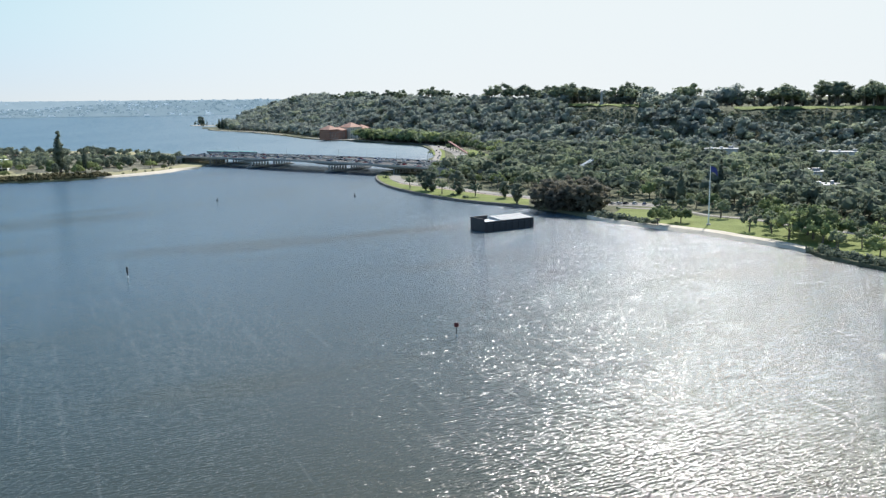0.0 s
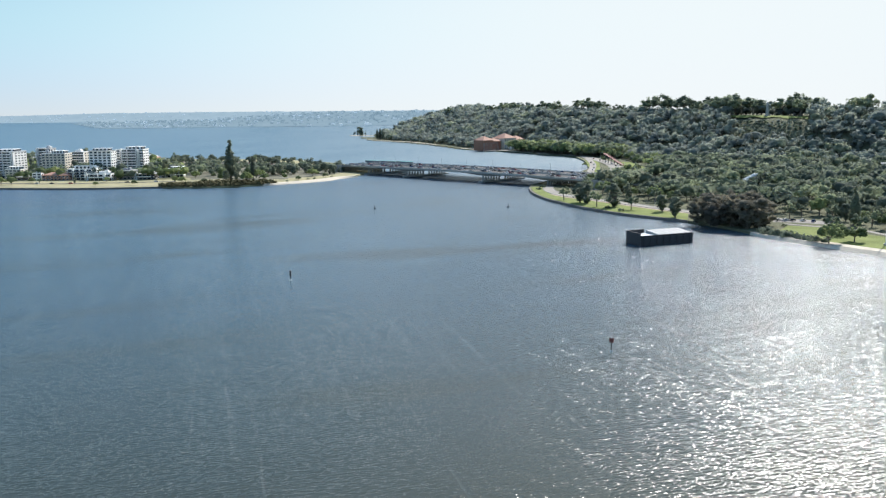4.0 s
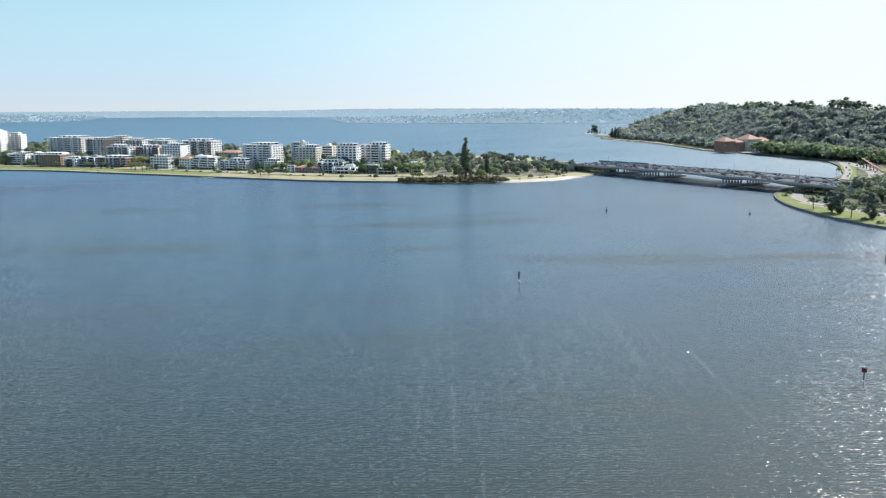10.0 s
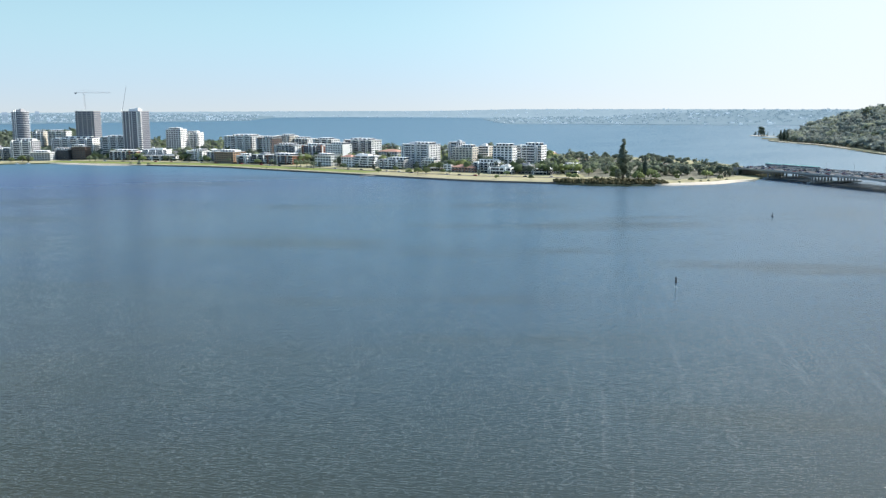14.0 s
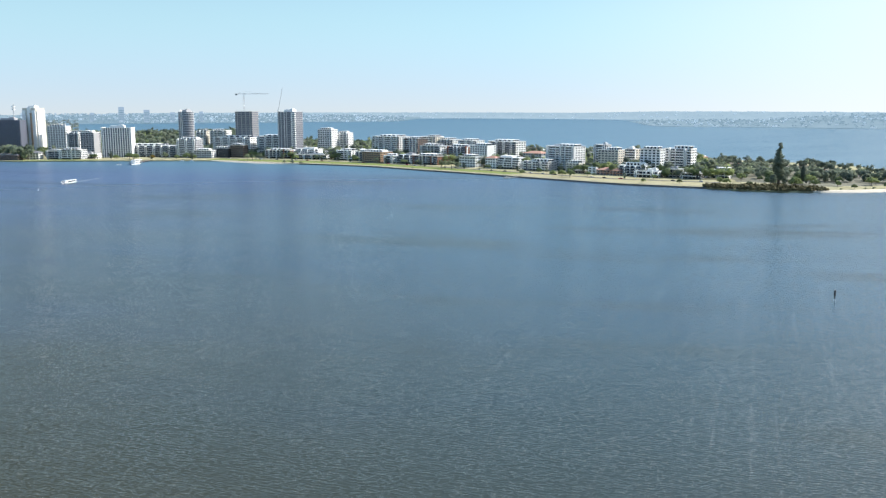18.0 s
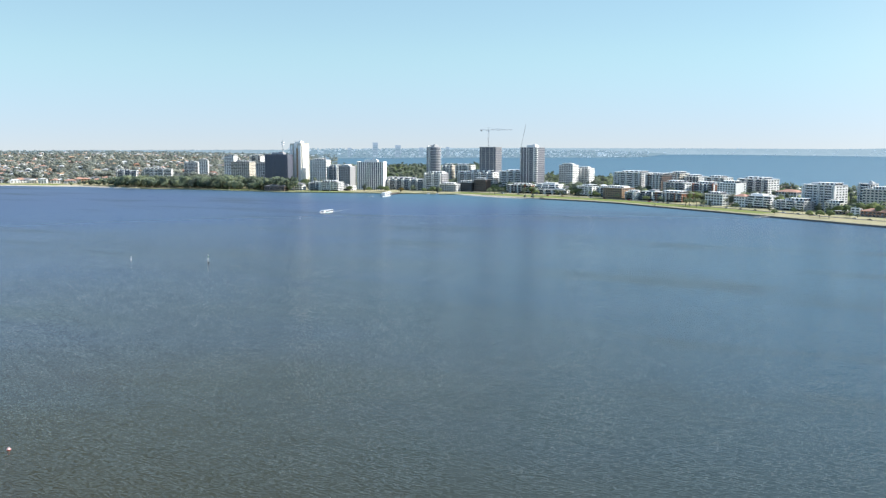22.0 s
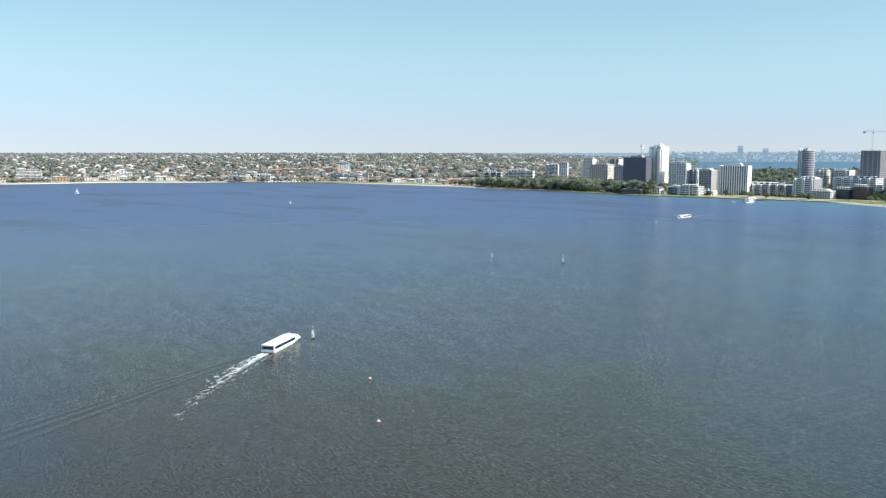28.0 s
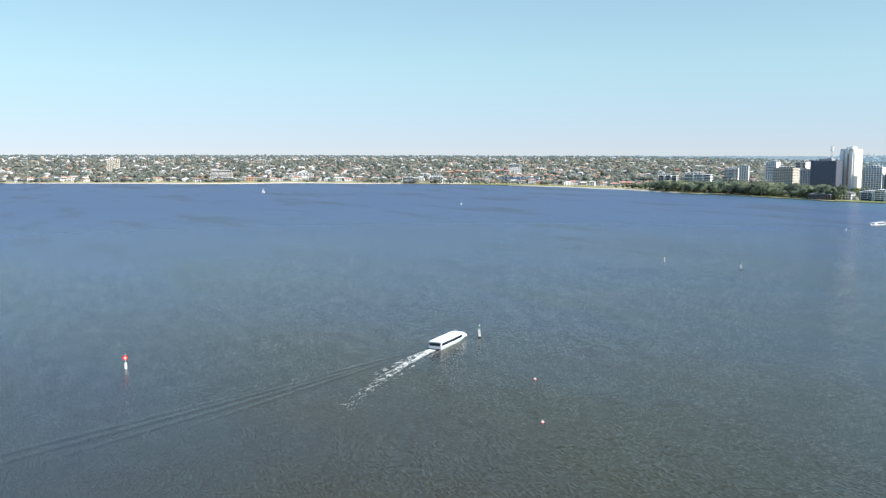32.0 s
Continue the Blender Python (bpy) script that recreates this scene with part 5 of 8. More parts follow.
def tower_crane(label, x, y, foot, top, jib, counter, ang, luff=0.0):
    """A lattice mast with a jib, counterweight and cab."""
    root = thing("tower_crane", label, "crane", pose(x, y, foot, 0, 0, ang))
    h = top - foot
    mast = Shape()
    for a in (-0.9, 0.9):
        for b in (-0.9, 0.9):
            mast.tube((a, b, 0), (a, b, h), 0.16, n=4)
    k = int(h / 2.2)
    for i in range(k):
        z0, z1 = i * h / k, (i + 1) * h / k
        s = 1 if i % 2 else -1
        for b in (-0.9, 0.9):
            mast.tube((-0.9 * s, b, z0), (0.9 * s, b, z1), 0.09, n=4)
            mast.tube((b, -0.9 * s, z0), (b, 0.9 * s, z1), 0.09, n=4)
    part("mast", mast, "steel", root)
    c, s_ = math.cos(radians(luff)), math.sin(radians(luff))

    def boom(name, length, sgn):
        b = Shape()
        ends = [Vector((sgn * 0.5, o, h)) for o in (-0.6, 0.6)] + [Vector((sgn * 0.5, 0, h + 1.3))]
        way = Vector((sgn * length * c, 0, length * s_))
        for e in ends:
            b.tube(e, e + way, 0.13, n=4)
        m = int(length / 2.5)
        for i in range(m):
            p, q = way * (i / m), way * ((i + 1) / m)
            b.tube(ends[0] + p, ends[2] + q, 0.07, n=3)
            b.tube(ends[1] + p, ends[2] + q, 0.07, n=3)
        part(name, b, "steel", root)

    boom("jib", jib, 1)
    if counter:
        boom("counter_jib", counter, -1)
        wt = Shape()
        wt.box(-counter + 1.5, 0, h - 1.8, 3.0, 1.6, 2.6)
        part("counterweight", wt, "concrete", root)
        peak = Shape()
        peak.tube((0, 0, h), (0, 0, h + 5.5), 0.35, 0.15, n=4)
        peak.tube((0, 0, h + 5.4), (jib * 0.7, 0, h + 1.3), 0.06, n=3)
        peak.tube((0, 0, h + 5.4), (-counter * 0.8, 0, h + 1.3), 0.06, n=3)
        part("tower_peak", peak, "steel", root)
    cab = Shape()
    cab.box(0.6, -1.6, h - 2.2, 1.8, 1.5, 2.0, taper=0.9)
    part("cab", cab, "white", root)
    return root


tower_crane("grey lattice tower crane above the unfinished tower", -879.5, 1290, 70, 104.5, 40, 14, 33)
tower_crane("thin luffing crane beside the dark tower", -800, 1270, 2, 78, 36, 0, 20, 78)


# ---------------------------------------------------------------- the old brewery on the far bank
def brewery():
    root = thing("brewery", "old red brick riverside brewery with orange tiled roofs", "building", pose(436, 1480, 1.2, 0, 0, 24) @ Matrix.Diagonal((1.25, 1.15, 1.15, 1)))
    for x, y, w, d, h, rise, wall in ((-36, 0, 18, 22, 15, 6, "brick"), (-18, 4, 16, 20, 13, 5, "brick"), (3, 2, 22, 26, 17, 7, "cream"), (6, -12, 12, 8, 11, 3, "white"), (26, 6, 20, 22, 14, 6, "brick"), (26, -9, 20, 9, 7, 3, "tan")):
        s = Shape()
        s.box(x, y, 0, w, d, h)
        part("wall", s, wall, root)
        r = Shape()
        r.hip(x, y, h, w, d, rise, 0, 0.6)
        part("roof", r, "terracotta", root)
        for f in range(int(h / 4)):
            for i in range(int(w / 4.2)):
                part("window", window_mesh(1.5, 2.2), (), root, m=pose(x - w / 2 + 2.2 + i * 4.2, y - d / 2, 1.2 + f * 4))
    quay = Shape()
    quay.box(-2, -17, -3, 96, 10, 3.4)
    part("quay", quay, "stone", root)


brewery()


def radio_mast(x, y, top):
    """A lattice radio mast with drum aerials."""
    z0 = ground_at(x, y)
    h = top - z0
    root = thing("radio_mast", "slender steel lattice radio mast with white drum aerials", "mast", pose(x, y, z0 - 0.3))
    for a in range(3):
        w = 2 * math.pi * a / 3
        s = Shape()
        s.tube((2.6 * math.cos(w), 2.6 * math.sin(w), 0), (0.8 * math.cos(w), 0.8 * math.sin(w), h), 0.22, 0.16, 6)
        part("leg", s, "steel", root)
    n = 14
    for i in range(n):
        z, r = h * (i + 0.5) / n, 2.6 - 1.8 * (i + 0.5) / n
        s = Shape()
        for a in range(3):
            w, v = 2 * math.pi * a / 3, 2 * math.pi * (a + 1) / 3
            s.tube((r * math.cos(w), r * math.sin(w), z), (r * math.cos(v), r * math.sin(v), z + h / n * 0.8), 0.10, n=5)
        part("bracing", s, "steel", root)
    for z, r in ((h - 4.5, 3.4), (h - 9.0, 3.0)):
        s = Shape()
        s.tube((0, 0, z), (0, 0, z + 1.8), r, r, 16)
        part("aerial_drum", s, "white", root)
    s = Shape()
    s.tube((0, 0, h), (0, 0, h + 5), 0.14, 0.06, 6)
    part("whip_aerial", s, "white", root)


radio_mast(-1327, 1220, 88.4)


# ---------------------------------------------------------------- trees
def ball(n=20):
    """A coarse round body: the eight faces of an octahedron or the twenty of an icosahedron."""
    if n == 8:
        v = np.array([(1, 0, 0), (-1, 0, 0), (0, 1, 0), (0, -1, 0), (0, 0, 1), (0, 0, -1)], float)
        return v, np.array([(0, 2, 4), (2, 1, 4), (1, 3, 4), (3, 0, 4), (2, 0, 5), (1, 2, 5), (3, 1, 5), (0, 3, 5)])
    bm = bmesh.new()
    bmesh.ops.create_icosphere(bm, subdivisions=1, radius=1.0)
    v, f = np.array([q.co[:] for q in bm.verts]), np.array([[q.index for q in fc.verts] for fc in bm.faces])
    bm.free()
    return v, f


BALLS = {8: ball(8), 20: ball(20)}


def clumps(rng, centres, radii, leaves, flat=0.9, share=1.0, cores=4, sides=20):
    """Uneven clumps of leaf sprays, with loose leaves standing off them. Every spray is shaded as part of its round crown."""
    heart = centres.mean(axis=0) - np.array([0, 0, 0.8])
    places, sizes, owner = [], [], []
    for k, r in enumerate(radii):
        m = max(6, int(np.clip(14 + 6 * r, 16, 34) * share))
        at = rng.normal(size=(m, 3))
        at *= (r * rng.uniform(0.62, 1.05, m) / np.linalg.norm(at, axis=1))[:, None]
        at[:, 2] *= flat
        places.append(at)
        sizes.append(r * rng.uniform(0.30, 0.55, m) / m ** 0.5 * 4.4)
        owner.append(np.full(m, k))
    if leaves:
        pick = rng.integers(0, len(centres), leaves)
        way = rng.normal(size=(leaves, 3))
        way /= np.linalg.norm(way, axis=1)[:, None]
        way[:, 2] = way[:, 2] * 0.8 + 0.1
        places.append(way * (radii[pick] * rng.uniform(0.85, 1.35, leaves))[:, None])
        sizes.append(np.minimum(radii[pick], 1.5) * rng.uniform(0.14, 0.34, leaves))
        owner.append(pick)
    at, size, owner = np.concatenate(places), np.concatenate(sizes), np.concatenate(owner)
    out = at + centres[owner]

    def unit(v):
        return v / np.maximum(np.linalg.norm(v, axis=1), 1e-6)[:, None]

    N = unit(0.75 * unit(at) + 0.6 * unit(out - heart) + 0.16 * rng.normal(size=at.shape))
    # each spray lies about flush with the round of its clump
    face = unit(N + 0.38 * rng.normal(size=at.shape))
    side = unit(np.cross(face, rng.normal(size=at.shape)))
    up = np.cross(face, side)
    turn_ = rng.uniform(0, 2 * math.pi, (len(at), 1)) + np.array([[0.0, 2.1, 4.2]]) + rng.uniform(-0.5, 0.5, (len(at), 3))
    reach = size[:, None] * rng.uniform(0.7, 1.25, (len(at), 3))
    spray = (np.cos(turn_) * reach)[:, :, None] * side[:, None, :] + (np.sin(turn_) * reach)[:, :, None] * up[:, None, :]
    flip = (np.cross(spray[:, 1] - spray[:, 0], spray[:, 2] - spray[:, 0]) * N).sum(axis=1) < 0
    spray[flip] = spray[flip][:, ::-1]
    V = (out[:, None, :] + spray).reshape(-1, 3)
    V, F, N = [V], [np.arange(len(V)).reshape(-1, 3)], [np.repeat(N, 3, axis=0)]
    # a dense heart in the largest clumps, so that no light shows right through them
    bv, bf = BALLS[sides]
    at0 = len(V[0])
    for k in np.argsort(-radii)[:cores]:
        body = bv * radii[k] * np.array([0.86, 0.86, 0.86 * flat]) * rng.uniform(0.8, 1.15, (len(bv), 1))
        V.append(body + centres[k])
        F.append(bf + at0)
        N.append(unit(0.75 * bv + 0.6 * unit(body + centres[k] - heart)))
        at0 += len(bv)
    return np.concatenate(V), np.concatenate(F), np.concatenate(N)


def crown_points(rng, kind, n):
    """Where the leaf clumps of a ten-metre tree sit, and how large they are."""
    if kind == "gum":
        a, u = rng.uniform(0, 2 * math.pi, n), np.sqrt(rng.uniform(0.02, 1, n))
        r = 3.7 * u
        z = 5.6 + 3.3 * np.sqrt(np.clip(1 - (r / 4.0) ** 2, 0, 1)) * rng.uniform(0.1, 1.0, n) + rng.uniform(-1.6, 0.4, n)
        return np.stack([r * np.cos(a), r * np.sin(a), z], 1), rng.uniform(0.75, 1.5, n) * (10 / n) ** 0.25
    if kind == "fig":
        a, u = rng.uniform(0, 2 * math.pi, n), np.sqrt(rng.uniform(0.0, 1, n))
        r = 5.2 * u
        z = 3.0 + 5.6 * np.sqrt(np.clip(1 - (r / 5.6) ** 2, 0, 1)) * rng.uniform(0.25, 1.0, n)
        return np.stack([r * np.cos(a), r * np.sin(a), z], 1), rng.uniform(1.1, 2.0, n) * (10 / n) ** 0.25
    if kind == "canopy":
        a, u = rng.uniform(0, 2 * math.pi, n), np.sqrt(rng.uniform(0.1, 1, n))
        r = 4.3 * u
        z = 1.6 + 7.4 * np.sqrt(np.clip(1 - (r / 5.0) ** 2, 0, 1)) * rng.uniform(0.40, 1.0, n)
        big = 3
        r[:big], z[:big] = r[:big] * 0.35, rng.uniform(3.6, 6.2, big)
        size = rng.uniform(0.8, 1.5, n)
        size[:big] = rng.uniform(2.5, 3.3, big)
        return np.stack([r * np.cos(a), r * np.sin(a), z], 1), size
    if kind == "oak":
        a, z = rng.uniform(0, 2 * math.pi, n), rng.uniform(0.7, 9.2, n)
        r = rng.uniform(0.2, 1, n) * 2.7 * np.sin(np.clip((z - 0.3) / 9.9, 0, 1) * math.pi) ** 0.6
        return np.stack([r * np.cos(a), r * np.sin(a), z], 1), rng.uniform(0.9, 1.6, n) * (10 / n) ** 0.25
    if kind == "pine":
        z = np.repeat(np.linspace(1.5, 9.7, max(n // 6, 3)), 6)
        a = rng.uniform(0, 2 * math.pi, len(z))
        r = 0.78 * np.minimum(1, (10.3 - z) / 5.5) ** 0.7 * rng.uniform(0.35, 1.1, len(z))
        return np.stack([r * np.cos(a), r * np.sin(a), z], 1), np.clip((10.9 - z) * 0.12, 0.30, 0.58) * rng.uniform(0.75, 1.25, len(z))
    a, u = rng.uniform(0, 2 * math.pi, n), np.sqrt(rng.uniform(0.0, 1, n))
    r = 4.2 * u
    return np.stack([r * np.cos(a), r * np.sin(a), 1.6 + 3.4 * (1 - u) * rng.uniform(0.3, 1, n)], 1), rng.uniform(0.9, 1.6, n)


LEAF_OF = {"gum": "leaf", "fig": "leaf_light", "oak": "leaf_dark", "pine": "leaf_dark", "bush": "leaf"}


def raw_mesh(name, V, F, mat, index=None, normals=None):
    me = bpy.data.meshes.new(name)
    me.vertices.add(len(V))
    me.vertices.foreach_set("co", np.asarray(V, np.float32).ravel())
    me.loops.add(F.size)
    me.loops.foreach_set("vertex_index", F.astype(np.int32).ravel())
    me.polygons.add(len(F))
    me.polygons.foreach_set("loop_start", np.arange(0, F.size, 3, dtype=np.int32))
    me.polygons.foreach_set("loop_total", np.full(len(F), 3, np.int32))
    for mt in (mat if isinstance(mat, tuple) else (mat,)):
        me.materials.append(M[mt])
    if index is not None:
        me.polygons.foreach_set("material_index", index.astype(np.int32))
    me.polygons.foreach_set("use_smooth", np.ones(len(F), bool))
    me.update(calc_edges=True)
    if normals is not None:
        me.normals_split_custom_set_from_vertices(normals.tolist())
    return me


def trunk_shape(rng, kind):
    s = Shape()
    if kind == "bush":
        return s.tube((0, 0, -0.3), (0.1, 0, 2.0), 0.25, 0.12, 6)
    if kind == "pine":
        return s.tube((0, 0, -0.3), (0, 0, 9.8), 0.32, 0.05, 7)
    fork = {"gum": 4.2, "fig": 2.4, "oak": 3.0}[kind]
    lean = rng.uniform(-0.35, 0.35, 2)
    mid = Vector((lean[0], lean[1], fork))
    s.tube((0, 0, -0.3), mid * 0.5, 0.36, 0.30, 7)
    s.tube(mid * 0.5, mid, 0.30, 0.25, 7)
    for i in range(5):
        a = 2 * math.pi * (i + rng.uniform(-0.3, 0.3)) / 5
        out = {"gum": 2.3, "fig": 3.2, "oak": 1.3}[kind] * rng.uniform(0.7, 1.1)
        tip = Vector((out * math.cos(a), out * math.sin(a), fork + rng.uniform(2.2, 3.8)))
        elbow = mid.lerp(tip, 0.5) + Vector((0, 0, -0.35))
        s.tube(mid, elbow, 0.18, 0.13, 5)
        s.tube(elbow, tip, 0.13, 0.04, 5)
    return s


TREES = {}
GROWN = {"gum": ("open-crowned gum tree with a pale forked trunk", "gum trees"), "fig": ("broad dense green park tree with spreading limbs", "park trees"),
         "oak": ("dark drooping she-oak near the water", "she-oaks"), "pine": ("tall dark Norfolk Island pine with tiered branches", "pines"), "bush": ("rounded green shrub on the grass", "shrubs")}


def tree(kind, x, y, h, z=1.5, label="", wide=1.0, leaf=""):
    """One tree of ten metres, scaled to h. Three forms of each kind share their meshes."""
    form = int(abs(x * 3.7 + y * 1.3)) % 3
    key = (kind, form, leaf)
    if key not in TREES:
        rng = np.random.default_rng(len(TREES) * 7 + 5)
        c, r = crown_points(rng, kind, {"gum": 34, "fig": 40, "oak": 34, "pine": 150, "bush": 14}[kind])
        V, F, N = clumps(rng, c, r, {"gum": 280, "fig": 300, "oak": 280, "pine": 120, "bush": 120}[kind], 0.7 if kind == "pine" else 0.9, 0.75, {"gum": 16, "fig": 24, "oak": 22, "pine": 90, "bush": 8}[kind])
        TREES[key] = (trunk_shape(rng, kind).mesh("trunk", "bark"), raw_mesh("crown", V, F, leaf or LEAF_OF[kind], None, N))
    turn = (x * 57 + y * 31) % 360
    root = thing("shrub" if kind == "bush" else "tree", label or GROWN[kind][0], "shrub" if kind == "bush" else "tree", pose(x, y, z, 0, 0, turn), GROWN[kind][1])
    k = h / 10.0
    m = Matrix.Diagonal((k * wide, k * wide, k, 1))
    part("trunk", TREES[key][0], (), root, m=m)
    part("crown", TREES[key][1], (), root, m=m)
    return root


def wood(name, label, spots, kinds, seed, clump=7, leaves=30, mats=("leaf", "leaf_dark", "leaf_light"), category="woodland", trunks=True, share=0.5):
    """Many far trees in one mesh. spots: rows of x, y, z, height."""
    rng = np.random.default_rng(seed)
    forms = []
    for kd in kinds:
        for turn_ in range(4):
            c, r = crown_points(rng, kd, clump if kd != "pine" else 30)
            r = r * (1.0 if kd == "canopy" else 1.25)
            V, F, N = clumps(rng, c, r, leaves, 0.9, share, *((3, 20) if trunks else (2, 8)))
            if trunks:
                b = 0.22
                t = np.array([(-b, -b, 0), (b, -b, 0), (0, b, 0), (-b / 2, -b / 2, 4), (b / 2, -b / 2, 4), (0, b / 2, 4)])
                tf = np.array([(0, 1, 4), (0, 4, 3), (1, 2, 5), (1, 5, 4), (2, 0, 3), (2, 3, 5)]) + len(V)
                idx = np.concatenate([np.full(len(F), {"gum": 0, "oak": 1, "pine": 1, "fig": 2, "bush": 0, "canopy": (0, 0, 2, 1)[turn_]}[kd]), np.full(6, 3)])
                V, F, N = np.concatenate([V, t]), np.concatenate([F, tf]), np.concatenate([N, np.zeros((6, 3))])
            else:
                idx = np.full(len(F), {"gum": 0, "oak": 1, "pine": 1, "fig": 2, "bush": 0, "canopy": (0, 0, 2, 1)[turn_]}[kd])
            forms.append((V, F, idx, N))
    VV, FF, II, NN, TT, n = [], [], [], [], [], 0
    for x, y, z, h in spots:
        V, F, idx, N = forms[rng.integers(len(forms))]
        a, k, wd = rng.uniform(0, 2 * math.pi), h / 10.0, rng.uniform(1.0, 1.5)
        c, s = math.cos(a) * k * wd, math.sin(a) * k * wd
        VV.append(np.stack([V[:, 0] * c - V[:, 1] * s + x, V[:, 0] * s + V[:, 1] * c + y, V[:, 2] * k + z], 1))
        ca, sa = math.cos(a), math.sin(a)
        NN.append(np.stack([N[:, 0] * ca - N[:, 1] * sa, N[:, 0] * sa + N[:, 1] * ca, N[:, 2]], 1))
        FF.append(F + n)
        II.append(idx)
        TT.append(np.full(len(V), rng.uniform(), np.float32))
        n += len(V)
    ob = new(name, raw_mesh(name, np.concatenate(VV), np.concatenate(FF), (*mats, "bark"), np.concatenate(II), np.concatenate(NN)))
    ob.data.attributes.new("tree_tint", "FLOAT", "POINT").data.foreach_set("value", np.concatenate(TT))
    return tagged(ob, label, category, kind="stuff")


def scatter(poly, gap, seed, skip=0.2):
    """Places about gap metres apart inside an outline."""
    rng = np.random.default_rng(seed)
    xs, ys = [p[0] for p in poly], [p[1] for p in poly]
    gx, gy = np.meshgrid(np.arange(min(xs), max(xs), gap), np.arange(min(ys), max(ys), gap))
    x = gx.ravel() + rng.uniform(-0.45, 0.45, gx.size) * gap
    y = gy.ravel() + rng.uniform(-0.45, 0.45, gx.size) * gap
    ok = within(poly, x, y) & (rng.uniform(size=x.size) > skip)
    return x[ok], y[ok], rng


# the scarp
def scarp_wood():
    x, y, rng = scatter([(240, 2330), (330, 1900), (380, 1520), (520, 1020), (760, 640), (1000, 480), (1300, 900), (1000, 1500), (700, 2100), (420, 2400)], 10.2, 11, 0.03)
    d = np.where(within(SCARP, x, y), away(TOE, x, y), -99)
    az = np.degrees(np.arctan2(-x, y))
    rim_ = 150 + 0.06 * np.maximum(y - 900, 0)
    ok = (d > -4) & (d < rim_ + 40) & (az > -53)
    crest_gap = (np.hypot(x - 436, y - 1482) < 48) | (d > rim_ - 46) & (d < rim_ + 14) & (((az < -39.5) & (az > -51)) | ((az < -30.5) & (az > -35)))
    ok &= ~crest_gap
    x, y, d, az, rim_ = x[ok], y[ok], d[ok], az[ok], rim_[ok]
    h = rng.uniform(9, 17, len(x)) + 5 * (rng.uniform(size=len(x)) > 0.85)
    tall = (d > rim_ - 20) & (az < -30)
    lumpy = np.array([noise.noise((a * 0.55, b * 0.004, 0.3)) for a, b in zip(az, y)])
    h = np.where(tall, np.clip(16 + 16 * lumpy + rng.uniform(-7, 11, len(x)), 7, 31), h)
    h = np.where((d > rim_ - 30) & (az >= -30), np.clip(14 + 15 * lumpy + rng.uniform(-5, 6, len(x)), 7, 28), h)
    z = scarp_height(x, y) - 0.5
    low_rim = (d > rim_ - 85) & (d < rim_ - 20) & (((az < -39.5) & (az > -50)) | ((az < -30.5) & (az > -35)))
    h = np.where(low_rim, rng.uniform(3.0, 5.5, len(x)), h)
    return np.stack([x, y, z, h], 1)


hill_trees = scarp_wood()
wood("bushland", "dense grey-green bushland covering the scarp", hill_trees, ("canopy", "canopy", "canopy", "canopy", "gum", "oak"), 3, 9, 22, ("bush_leaf", "bush_dark", "bush_light"))
# low dark scrub on the steep brow under the crest lawns
qx, qy, rng = scatter([(520, 1020), (760, 640), (1000, 480), (1250, 900), (900, 1150), (640, 1250)], 5.2, 14, 0.1)
qd, qa = np.where(within(SCARP, qx, qy), away(TOE, qx, qy), -99), np.degrees(np.arctan2(-qx, qy))
brow = (qd > 55) & (qd < 107) & (((qa < -39) & (qa > -51)) | ((qa < -30) & (qa > -35.5)))
wood("brow_scrub", "low dark scrub on the steep brow of the scarp", np.stack([qx[brow], qy[brow], scarp_height(qx[brow], qy[brow]) - 0.6, rng.uniform(3.0, 6.5, brow.sum())], 1), ("canopy", "bush"), 6, 6, 14, ("leaf_dark", "leaf_dark", "leaf"), trunks=False)
# tall gums standing along the crest
rng = np.random.default_rng(12)
for k in range(80):
    a = -27.5 - 23.5 * rng.uniform() if k < 62 else -13 - 14 * rng.uniform()
    if -40.6 < a < -38.0 or -33.2 < a < -31.8:
        continue
    gx, gy = polar(a, crest_at(a)[2] + rng.uniform(6, 55))
    clump_ = noise.noise((a * 0.8, 7.3, 0))
    tree("gum", float(gx), float(gy), float(np.clip(27 + 11 * clump_ + rng.uniform(-6, 7), 14, 37)), float(scarp_height(np.array([gx]), np.array([gy]))[0]) - 0.4, "tall gum tree standing on the crest of the scarp", 1.4)

# the flat park between the river and the scarp
FLATS = [(300, 770), (276, 700), (285, 655), (294, 615), (302, 586), (308, 562), (322, 512), (332, 499), (354, 486), (352, 425), (364, 396), (366, 362), (372, 330), (372, 300), (395, 190), (800, 150),
         (860, 440), (815, 560), (775, 664), (745, 735), (675, 800), (600, 905), (530, 1040), (480, 960), (440, 890), (400, 830), (352, 795)]
HOLES = [(640, 765, 19), (706, 680, 22), (429, 693, 9), (494, 480, 15), (560, 560, 12), (335, 480, 12)]
px, py, rng = scatter(FLATS, 14.0, 21, 0.14)
ok = np.ones(len(px), bool)
for hx, hy, hr in HOLES:
    ok &= np.hypot(px - hx, py - hy) > hr
px, py = px[ok], py[ok]
edge = away(FLATS[:16], px, py)
